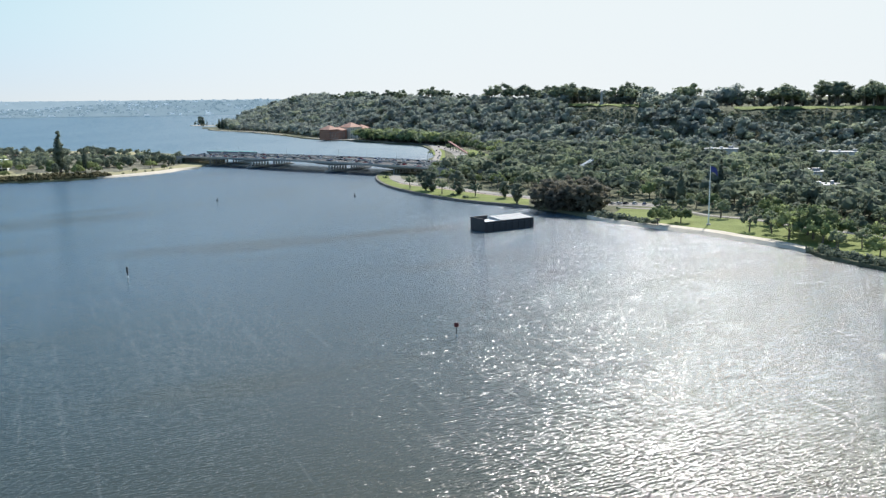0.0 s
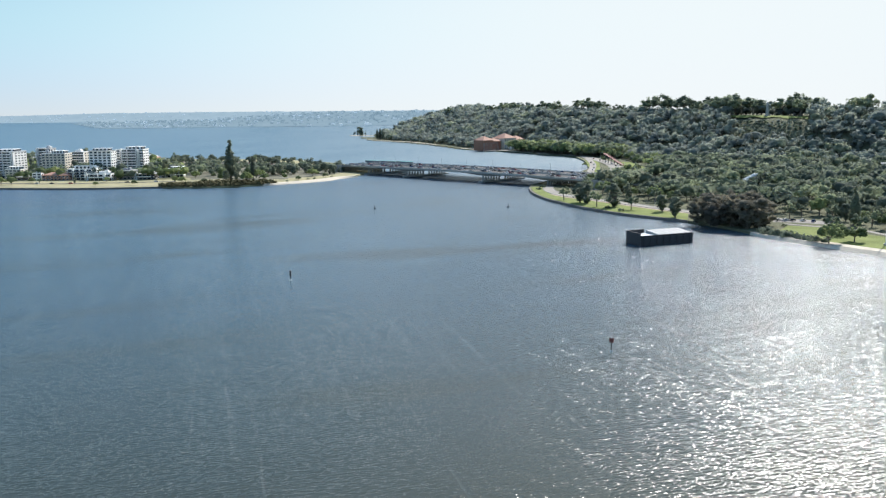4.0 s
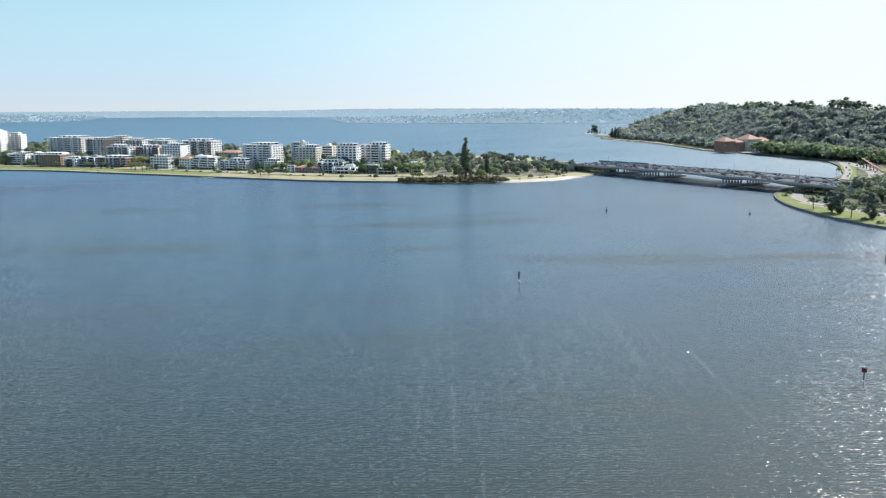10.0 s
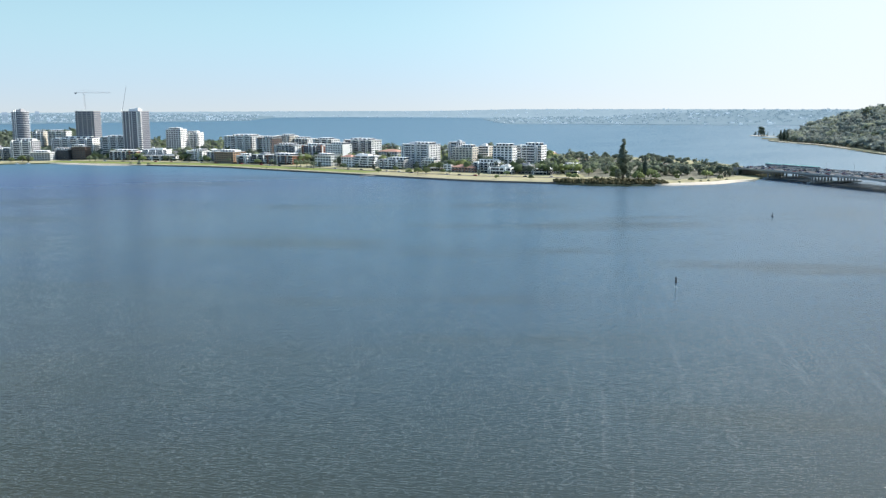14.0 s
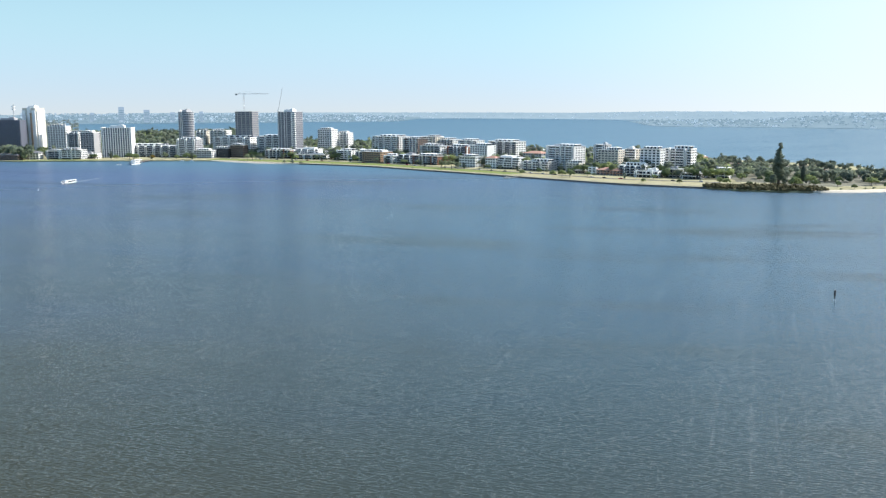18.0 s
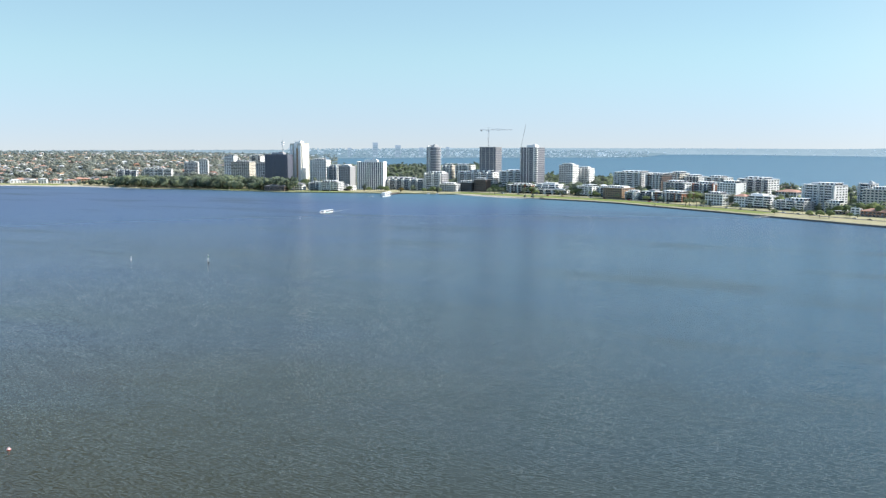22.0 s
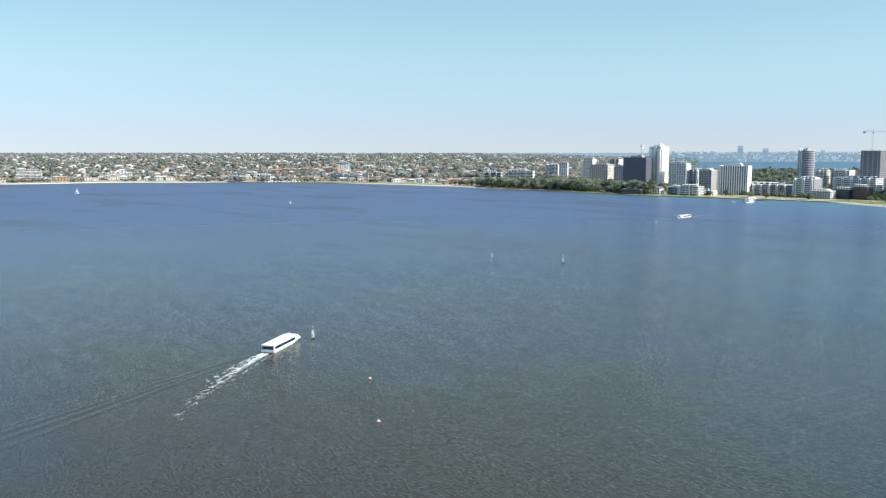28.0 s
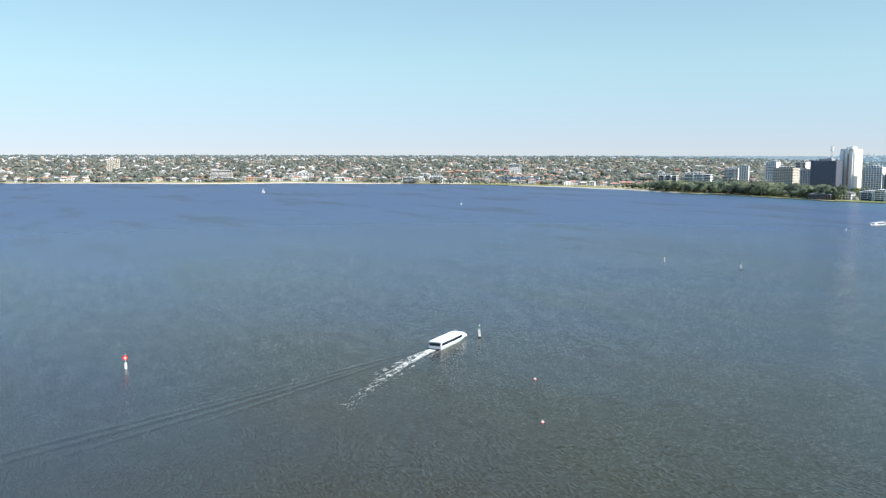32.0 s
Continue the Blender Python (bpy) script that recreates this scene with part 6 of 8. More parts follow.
# clearings on the river side of the buildings, planted low
GLADES = [(640, 764, 20), (716, 676, 27), (494, 482, 15), (428, 692, 11), (560, 560, 14), (400, 810, 22)]
low_here = np.zeros(len(px), bool)
for hx, hy, hw in GLADES:
    u = np.array([hx, hy]) / math.hypot(hx, hy)
    along, across = (hx - px) * u[0] + (hy - py) * u[1], np.abs(-(px - hx) * u[1] + (py - hy) * u[0])
    low_here |= (along > 0) & (along < 62) & (across < hw)
front = (edge < 24) & (px < 400) & (py > 240)
for i in np.where(front)[0]:
    tree(("gum", "fig", "oak", "gum")[i % 4], float(px[i]), float(py[i]), float(8 + 6 * ((i * 37) % 10) / 10))
back = ~front
wood("park_woodland", "close stand of mixed park trees below the scarp", np.stack([px[back], py[back], np.full(back.sum(), 1.3), np.where(low_here[back], rng.uniform(3.5, 6.5, back.sum()), rng.uniform(9, 21, back.sum()))], 1), ("canopy", "gum", "fig", "oak", "canopy"), 5, 13, 34, ("leaf", "leaf_dark", "leaf_dark"))

# single trees along the north bank
for kd, x, y, h in (("gum", 243, 655, 11), ("oak", 248, 633, 16), ("oak", 251, 626, 15), ("gum", 249, 603, 12), ("oak", 260, 596, 18), ("gum", 265, 578, 11), ("oak", 273, 527, 14), ("bush", 251, 587, 5), ("bush", 255, 572, 5),
                    ("bush", 260, 757, 7), ("bush", 252, 745, 5), ("oak", 280, 560, 12), ("oak", 273, 498, 17), ("oak", 278, 492, 20), ("oak", 284, 500, 19), ("oak", 290, 492, 19), ("oak", 276, 480, 18), ("oak", 285, 478, 21), ("oak", 294, 480, 20),
                    ("oak", 302, 488, 21), ("oak", 288, 466, 18), ("oak", 296, 466, 19), ("oak", 305, 474, 18), ("oak", 310, 496, 20), ("oak", 298, 505, 21), ("oak", 288, 512, 18), ("bush", 292, 446, 4), ("bush", 288, 437, 4), ("bush", 294, 430, 4),
                    ("fig", 297, 402, 11), ("fig", 313, 403, 10), ("gum", 325, 361, 11), ("gum", 330, 350, 10), ("fig", 325, 333, 16), ("fig", 334, 326, 19), ("fig", 342, 338, 18), ("fig", 330, 316, 15), ("fig", 338, 318, 17), ("bush", 296, 425, 4), ("bush", 299, 417, 4), ("bush", 303, 411, 4), ("bush", 290, 452, 5), ("bush", 300, 440, 4), ("fig", 318, 424, 9), ("gum", 326, 440, 11), ("fig", 352, 372, 12), ("gum", 340, 362, 11), ("fig", 348, 348, 14), ("gum", 356, 320, 12), ("fig", 350, 300, 14), ("fig", 356, 282, 15), ("gum", 338, 275, 11), ("gum", 320, 297, 10), ("gum", 336, 298, 10),
                    ("fig", 326, 279, 11), ("bush", 313, 466, 4), ("gum", 322, 300, 9), ("gum", 345, 408, 12), ("gum", 337, 430, 12), ("bush", 316, 300, 3), ("bush", 313, 290, 4), ("bush", 312, 280, 4), ("bush", 313, 268, 4), ("gum", 346, 380, 11), ("pine", 352, 455, 24), ("pine", 420, 500, 22), ("pine", 470, 560, 20)):
    tree(kd, x, y, h, wide=1.35 if kd == "oak" else 1.1, leaf="leaf_brown" if kd == "oak" and y < 515 else "")
# low dark scrub on the bank beside the beach
bank_line = [(287 + 10 * t + 1.5 * math.sin(k * 2.3), 450 - 42 * t) for k, t in enumerate(np.linspace(0, 1, 26))] + [(311.5 + 1.4 * math.sin(k * 1.9), 300 - 62 * t) for k, t in enumerate(np.linspace(0, 1, 34))]
rng = np.random.default_rng(35)
wood("bank_scrub", "low dark scrub and reeds on the bank beside the beach", np.array([(x, y, 0.9, rng.uniform(4.5, 9.0)) for x, y in bank_line]), ("bush",), 36, 6, 40, ("leaf_dark", "leaf_dark", "reeds"), "scrub", trunks=False)
# bank below the freeway and far bank
for kd, x, y, h in (("fig", 455, 1085, 9), ("fig", 400, 1010, 6), ("bush", 412, 1040, 5), ("fig", 398, 880, 12), ("gum", 405, 872, 13)):
    tree(kd, x, y, h)
fx, fy, rng = scatter([(425, 1435), (432, 1400), (436, 1370), (452, 1290), (470, 1220), (520, 1150), (540, 1230), (500, 1390), (470, 1440)], 9, 31, 0.05)
wood("bank_figs", "row of rounded yellow-green trees along the far bank", np.stack([fx, fy, np.full(len(fx), 1.5), rng.uniform(14, 21, len(fx))], 1), ("fig", "fig", "gum"), 8, 9, 40)

vx, vy, rng = scatter([(455, 930), (482, 1010), (494, 1100), (498, 1180), (528, 1060), (596, 910), (500, 860)], 9.5, 33, 0.1)
wood("verge_trees", "mixed trees between the freeway and the scarp", np.stack([vx, vy, np.full(len(vx), 1.4), rng.uniform(8, 14, len(vx))], 1), ("canopy", "fig", "canopy"), 10, 9, 40)

# the point south of the bridge
tree("pine", -17, 965, 43, label="very tall lone Norfolk Island pine above the point", wide=1.15)
tree("pine", 6, 972, 25, label="slim dark pine beside the park lawn", wide=0.8)
for lx, ly, lr in ((-44, 968, 16), (-34, 946, 9), (8, 950, 11), (34, 948, 10), (58, 962, 10)):
    sheet("lawn_clearing", [(lx + lr * (1 + 0.2 * math.sin(3 * a)) * math.cos(a) * 1.5, ly + lr * math.sin(a)) for a in np.linspace(0, 2 * math.pi, 18)[:-1]], 1.62, "dry_grass", 0.05, "open patch of dry lawn among the trees", "lawn")
for kd, x, y, h in (("bush", 40, 922, 4), ("fig", 52, 934, 6), ("bush", 62, 938, 4), ("bush", 70, 946, 4), ("fig", 82, 958, 6), ("bush", 90, 966, 4), ("bush", 24, 918, 4)):
    tree(kd, x, y, h)
POINT = [(-62, 935), (-20, 922), (10, 930), (45, 955), (80, 985), (112, 1030), (120, 1090), (80, 1250), (20, 1330), (-100, 1390), (-260, 1440), (-160, 1250), (-66, 1100)]
px, py, rng = scatter(POINT, 13.0, 41, 0.36)
open_lawn = (np.hypot(px + 38, py - 975) > 22) & (np.hypot(px - 55, py - 965) > 14) & (np.hypot(px - 5, py - 1010) > 16)
px, py = px[open_lawn], py[open_lawn]
thin = (py > 962) | (np.random.default_rng(44).uniform(size=len(px)) > 0.35)
px, py = px[thin], py[thin]
front = (py < 1015) & (px > -66)
for i in np.where(front)[0]:
    tree(("fig", "oak", "fig")[i % 3], float(px[i]), float(py[i]), float(6 + 7.5 * ((i * 29) % 10) / 10))
wood("point_woodland", "dense trees along the freeway on the point", np.stack([px[~front], py[~front], np.full((~front).sum(), 1.5), rng.uniform(5, 12, (~front).sum()) + 2 * (py[~front] < 1100)], 1), ("canopy", "fig", "canopy", "oak"), 9, 10, 50, ("leaf", "leaf_dark", "leaf_dark"))
rx, ry, rng = scatter([(-84, 907), (-50, 894), (-20, 890), (12, 898), (30, 912), (20, 922), (-14, 930), (-50, 925), (-83, 918)], 3.2, 43, 0.1)
wood("reed_bed", "low brown reeds and shrubs along the water's edge", np.stack([rx, ry, np.full(len(rx), 1.0), rng.uniform(6, 11, len(rx))], 1), ("bush",), 12, 4, 16, ("reeds", "leaf_dark", "leaf_dark"), "reeds", trunks=False)

# among the blocks of flats
STREETS = [(-70, 1000), (-130, 985), (-230, 1010), (-330, 1060), (-460, 1120), (-620, 1165), (-760, 1190), (-900, 1210), (-1100, 1180), (-1250, 1260), (-1150, 1500), (-900, 1700), (-620, 1560), (-320, 1450), (-130, 1330)]
px, py, rng = scatter(STREETS, 14.5, 51, 0.15)
ok = away(SHORE_ALL, px, py) > 95
px, py = px[ok], py[ok]
wood("street_trees", "leafy street trees between the blocks of flats", np.stack([px, py, np.maximum(1.3, rise_height(px, py)) - 0.3, rng.uniform(9, 18, len(px))], 1), ("canopy", "canopy", "fig", "oak"), 13, 8, 14)
# foreshore singles
for kd, x, y, h in (("fig", -302, 1009, 7), ("fig", -250, 992, 9), ("fig", -240, 990, 10), ("fig", -262, 998, 8), ("gum", -428, 1079, 12), ("gum", -418, 1076, 13), ("gum", -408, 1073, 11), ("gum", -436, 1085, 12), ("bush", -683, 1117, 8), ("bush", -696, 1118, 8), ("bush", -668, 1118, 6),
                    ("fig", -66, 945, 8), ("fig", -74, 955, 8), ("bush", -470, 1068, 4), ("fig", -150, 944, 5), ("fig", -112, 936, 6), ("gum", -772, 1150, 11), ("gum", -782, 1150, 12), ("fig", -880, 1150, 9), ("fig", -960, 1112, 9), ("fig", -990, 1100, 9),
                    ("gum", -1240, 1110, 14), ("gum", -1200, 1130, 16), ("fig", -1190, 1120, 17), ("fig", -1175, 1132, 18), ("fig", -1160, 1125, 15), ("fig", -1210, 1100, 14)):
    tree(kd, x, y, h)
for i, (x, y) in enumerate(rounded(FRONT_S, 3)[2:26]):
    tree(("fig", "oak", "gum")[i % 3], x - 16 + 6 * math.sin(i * 2.3), y + 56 + 5 * math.cos(i * 1.7), 6.0 + 4.5 * abs(math.sin(i * 3.1)), wide=1.15)
for i in range(18):
    t = (i + 0.5 + 0.3 * math.sin(i * 5.1)) / 18
    tree(("fig", "oak", "gum", "fig")[i % 4], -1195 + 330 * t, 1068 + 84 * t - 5 * math.sin(i * 2.7), 7.0 + 5 * abs(math.sin(i * 1.9)), wide=1.2)
tree("fig", -935, 1118, 9, label="yellowing autumn tree beside the jetty", leaf="leaf_gold")
# the riverside park
PARK = [(-1100, 1050), (-1165, 1028), (-1285, 1006), (-1345, 988), (-1400, 962), (-1480, 955), (-1590, 950), (-1640, 930), (-1560, 1010), (-1420, 1090), (-1260, 1110), (-1150, 1090)]
px, py, rng = scatter(PARK, 12, 61, 0.18)
wood("park_trees", "thick belt of grey-green trees along the riverside park", np.stack([px, py, np.maximum(1.4, rise_height(px, py)) - 0.3, rng.uniform(15, 26, len(px)) * smooth(-1650, -1480, px) + 8 * (1 - smooth(-1650, -1480, px))], 1), ("canopy", "canopy", "gum"), 15, 10, 40, ("leaf", "leaf_dark", "leaf"))
# woods behind the towers
a, dd = np.random.default_rng(71).uniform(34.5, 48, 1100), np.random.default_rng(72).uniform(1600, 2980, 1100)
zx, zy = polar(a, dd)
wood("zoo_woodland", "dark wooded gardens behind the towers", np.stack([zx, zy, rise_height(zx, zy) - 0.5, np.random.default_rng(73).uniform(11, 19, 1100)], 1), ("canopy", "oak", "canopy"), 17, 7, 14)
# two dark pines behind the flats
for x, y, h in ((-538, 1398, 30), (-524, 1404, 26)):
    tree("pine", x, y, h, wide=1.5)
# headland
for x, y, h in ((310, 2085, 26), (304, 2092, 24), (316, 2078, 22)):
    tree("pine", x, y, h, wide=1.3)
wood("headland_trees", "small clump of pines on the sandy spit", np.array([(300, 2440, 1, 20), (306, 2436, 1, 24), (312, 2432, 1, 22), (292, 2450, 1, 12), (320, 2425, 1, 14), (334, 2415, 1, 9)]), ("pine", "oak"), 18, 9, 40)


# ---------------------------------------------------------------- the suburb
def house(label, x, y, rz, w, d, storeys, wall, roof, rise=2.6, single=False):
    """A hip-roofed house with windows along its river front."""
    root = thing("house", label, "house", pose(x, y, ground_at(x, y) - 0.3, 0, 0, rz), "suburban houses")
    h = 3.0 * storeys
    s = Shape()
    s.box(0, 0, 0, w, d, h)
    part("wall", s, wall, root)
    r = Shape()
    r.hip(0, 0, h, w, d, rise, 0, 0.7)
    part("roof", r, roof, root)
    n = max(2, int(w / 5))
    row = Shape()
    for f in range(storeys):
        if single:
            for i in range(n):
                part("window", window_mesh(2.4, 1.5), (), root, m=pose(-w / 2 + (i + 0.5) * w / n, -d / 2, f * 3 + 0.9))
        else:
            for i in range(n):
                row.box(-w / 2 + (i + 0.5) * w / n, -d / 2 - 0.02, f * 3 + 0.9, 2.6, 0.12, 1.5)
            for sx in (-1, 1):
                row.box(sx * (w / 2 + 0.02), -d * 0.2, f * 3 + 0.9, 0.12, 2.4, 1.5)
    if not single:
        part("glazing", row, "glass", root)["kind"] = "stuff"
    return root


WALLS = ("white", "cream", "tan", "pale", "brick", "white")
ROOFS = ("terracotta", "slate", "zinc", "dull_roof", "slate", "zinc")
WORDS = {"white": "white rendered", "cream": "cream", "tan": "tan brick", "pale": "pale grey", "brick": "red brick"}
COVER = {"terracotta": "an orange tiled roof", "slate": "a dark hipped roof", "zinc": "a pale metal roof", "dull_roof": "a weathered grey roof"}
rng = random.Random(5)
# the row of houses above the park, seen best
for i in range(136):
    az = 47.5 + 50 * (i % 68) / 68 + rng.uniform(-0.3, 0.3)
    shore = float(np.interp(az, [47.5, 52, 56, 59, 62, 66, 70, 74, 78, 82, 86, 90, 94], [1540, 1640, 1700, 1850, 1900, 2000, 2060, 2100, 2130, 2170, 2110, 2190, 2240]))
    d = shore + (105 if i < 68 else 160) + rng.uniform(-18, 18) + (90 if az < 58 else 0)
    hx, hy = polar(az, d)
    wl, rf = rng.choice(("white", "cream", "white", "pale", "tan")), rng.choice(("terracotta", "terracotta", "slate", "zinc", "dull_roof"))
    st = rng.choice((2, 2, 3))
    house("%s %s house with %s" % ("two-storey" if st == 2 else "three-storey", WORDS[wl], COVER[rf]), float(hx), float(hy), az + rng.uniform(-14, 14), rng.uniform(13, 22), rng.uniform(9, 13), st, wl, rf)


# low houses and small flats in the streets behind the foreshore
taken = [o.matrix_basis.translation.to_2d() for o in scene.objects if o.parent is None and o.get("category") in ("building", "tower")]
hx, hy, _ = scatter(STREETS, 30, 57, 0.1)
for i, (x, y) in enumerate(zip(hx, hy)):
    if min((Vector((x, y)) - q).length for q in taken) > 27 and y < 1480 and away(SHORE_ALL, np.array([x]), np.array([y]))[0] > 150:
        wl, rf, st = rng.choice(WALLS), rng.choice(ROOFS), rng.choice((2, 2, 3))
        house("%s %s house with %s" % ("two-storey" if st == 2 else "three-storey", WORDS[wl], COVER[rf]), float(x), float(y), (12 if x < -640 else -20) + rng.uniform(-4, 4), rng.uniform(13, 20), rng.uniform(10, 14), st, wl, rf)


# the terracotta court, the orange-roofed terraces and the sloping glass flats above the park
for az, d, w, dp, st, wl, rf, lab in [(66.9 + 0.62 * k, 2440 + 26 * (k % 2), 24, 14, 3, "brick", "terracotta", "pink-walled court building under salmon tiles") for k in range(7)] + \
        [(63.6 + 0.38 * k, 2235 + 34 * (k % 3), 15, 11, 3, ("white", "cream")[k % 2], "terracotta", "white terrace house under an orange tiled roof") for k in range(9)] + \
        [(57.0 + 0.5 * k, 1985 + 30 * (k % 3), 15, 11, 2, ("white", "cream", "white")[k % 3], ("terracotta", "zinc", "terracotta")[k % 3], "pale house with a tiled roof above the park") for k in range(12)]:
    hx, hy = polar(az, d)
    house(lab, float(hx), float(hy), az + 8 * math.sin(d), w, dp, st, wl, rf)


def sloping_flats(az, d):
    """One stepped unit whose glazed front leans back."""
    x, y = polar(az, d)
    root = thing("terrace_flats", "stepped flats with a sloping blue glass front and white fins", "building", pose(float(x), float(y), ground_at(float(x), float(y)) - 0.3, 0, 0, az), "sloping flats")
    s = Shape()
    s.add([(-7, -9, 0), (7, -9, 0), (7, 9, 0), (-7, 9, 0), (-7, 1, 14), (7, 1, 14), (7, 9, 14), (-7, 9, 14)], [(3, 2, 1, 0), (4, 5, 6, 7), (0, 1, 5, 4), (1, 2, 6, 5), (2, 3, 7, 6), (3, 0, 4, 7)])
    part("glazed_front", s, "blue_glass", root)
    for f in range(1, 5):
        s = Shape()
        s.box(0, -9.4 + f * 2.02, f * 2.85 - 0.2, 13.4, 1.6, 0.4)
        part("floor_edge", s, "pale", root)
    s = Shape()
    s.add([(q + o, yy, zz) for q in (6.6,) for o in (0, 0.9) for yy, zz in ((-10.5, 0), (-10, 2), (0.4, 15.2), (9, 15.2), (9, 0))], [(0, 1, 2, 3, 4), (9, 8, 7, 6, 5)] + [(i, 5 + i, 5 + (i + 1) % 5, (i + 1) % 5) for i in range(5)])
    part("fin_wall", s, "white", root)


for k in range(6):
    sloping_flats(65.0 + 0.40 * k, 2112 + 4 * k)


def beached_dinghy(az, d, tall):
    """A small sailing dinghy drawn up on the sand, its sail furled."""
    x, y = polar(az, d)
    root = thing("beached_dinghy", "small white dinghy with a mast drawn up on the sand", "sailing boat", pose(float(x), float(y), 1.5, 0, 0, az + 60), "beached dinghies")
    part("hull", hull_shape(5.5, 2.0, 0.9, 0.3), "gloss_white", root)
    s = Shape()
    s.tube((0.5, 0, 0.7), (0.5, 0, tall), 0.16, 0.10, 6)
    part("mast", s, "gloss_white", root)
    s = Shape()
    s.tube((0.4, 0, 1.9), (-2.2, 0, 1.8), 0.28, 0.20, 6)
    part("furled_sail", s, "white", root)


def house_field():
    """The streets behind, roof upon roof up to the skyline."""
    names = ("white", "cream", "tan", "pale", "brick", "terracotta", "slate", "zinc", "glass")
    s = Shape()
    g = np.random.default_rng(8)
    n = 2300
    az = g.uniform(46, 100, n)
    shore = np.interp(az, [46, 52, 58, 66, 74, 82, 94, 112], [1800, 1850, 2000, 2060, 2120, 2180, 2250, 2400])
    d = shore + 190 + 3400 * g.uniform(0, 1, n) ** 2.0
    x, y = polar(az, d)
    z = rise_height(x, y)
    X, Y, Z = drawn_in(x, y, z)
    k = np.hypot(X, Y) / np.hypot(x, y)
    for i in range(n):
        w, dp, h = g.uniform(10, 19) * k[i], g.uniform(9, 14) * k[i], (3.2 if g.random() < 0.5 else 6.2) * k[i]
        wl, rf = int(g.choice([0, 0, 0, 0, 1, 1, 2, 3])), int(g.choice([5, 5, 6, 6, 7, 7, 2, 3]))
        rz = az[i] + g.uniform(-25, 25)
        s.box(X[i], Y[i], Z[i] - 0.4, w, dp, h, rz, wl)
        s.hip(X[i], Y[i], Z[i] - 0.4 + h, w, dp, 2.4 * k[i], rz, 0.6 * k[i], rf)
        a = radians(rz)
        s.box(X[i] + math.sin(a) * dp * 0.5, Y[i] - math.cos(a) * dp * 0.5, Z[i] - 0.4 + 0.25 * h, w * 0.7, 0.2, h * 0.4, rz, 8)
    ob = part("house_rows", s, names)
    return tagged(ob, "closely packed suburban houses with orange, grey and pale roofs", "houses", kind="stuff")


house_field()
g = np.random.default_rng(81)
n = 6600
az = g.uniform(44, 100, n)
shore = np.interp(az, [44, 52, 58, 66, 74, 82, 94, 114], [1780, 1760, 1930, 2020, 2090, 2140, 2230, 2400])
dist = shore + 205 + 4600 * g.uniform(0, 1, n) ** 1.9
tx, ty = polar(az, dist)
TX, TY, TZ = drawn_in(tx, ty, rise_height(tx, ty) - 0.4)
kk = np.hypot(TX, TY) / dist
rows = np.stack([TX, TY, TZ, g.uniform(8, 17, n) * kk], 1)
front_n = 900
fa = g.uniform(49, 99, front_n)
fa = fa[np.array([noise.noise((a * 1.3, 0.7, 2.0)) for a in fa]) > -0.12]
front_n = len(fa)
fd = np.interp(fa, [44, 52, 58, 66, 74, 82, 94, 114], [1780, 1760, 1930, 2020, 2090, 2140, 2230, 2400]) + 18 + 150 * g.uniform(0, 1, front_n) ** 1.6
fx_, fy_ = polar(fa, fd)
rows = np.concatenate([rows, np.stack([fx_, fy_, rise_height(fx_, fy_) - 0.4, g.uniform(6, 15, front_n)], 1)])
dist = np.concatenate([dist, fd])
wood("suburb_trees", "garden and street trees spread through the suburb", rows[dist < 4200], ("canopy", "canopy", "fig"), 19, 5, 4, ("garden_leaf", "bush_dark", "garden_leaf"), trunks=False, share=0.4)
# past 4.2 km a weak haze glow is built into the leaves
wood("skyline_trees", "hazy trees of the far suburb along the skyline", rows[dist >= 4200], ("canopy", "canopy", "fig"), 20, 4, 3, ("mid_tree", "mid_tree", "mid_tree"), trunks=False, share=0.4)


def far_growth():
    """Trees and pale buildings on the shores across the wide water."""
    g = np.random.default_rng(91)
    rows = []
    s = Shape()
    for (front, top, deep), a0, a1 in FAR:
        hills, town = a0 == -14, a0 == 24.2
        n = int((12 if a1 > 50 else 20 if hills else 70 if town else 30) * (a1 - a0))
        az = g.uniform(a0, a1, n)
        r = g.uniform(0.0, 1, n) ** 0.8
        d = front(az) * (1 + deep * r)
        ztop = EYE + np.tan(np.radians(top(az))) * front(az) * (1 + deep)
        z = 1 + (np.maximum(ztop, 6) - 1) * smooth(0, 1, r) - 2
        x, y = polar(az, d)
        X, Y, Z = drawn_in(x, y, z)
        k = np.hypot(X, Y) / d
        h = g.uniform(9, 17, n) * k
        if not hills:           # the far hills are too dim to show single trees
            rows.append(np.stack([X, Y, Z, h], 1))
        for i in range(0, n, 3 if town else 4 if a1 < 45 else 9):
            w = g.uniform(9, 24) * k[i]
            s.box(X[i], Y[i], Z[i] + 2 * k[i], w, 10 * k[i], g.uniform(5, 13 if town else 8) * k[i], az[i])
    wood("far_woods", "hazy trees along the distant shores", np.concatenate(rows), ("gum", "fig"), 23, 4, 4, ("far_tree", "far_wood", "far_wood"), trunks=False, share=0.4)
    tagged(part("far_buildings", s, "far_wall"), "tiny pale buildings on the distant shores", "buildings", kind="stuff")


far_growth()
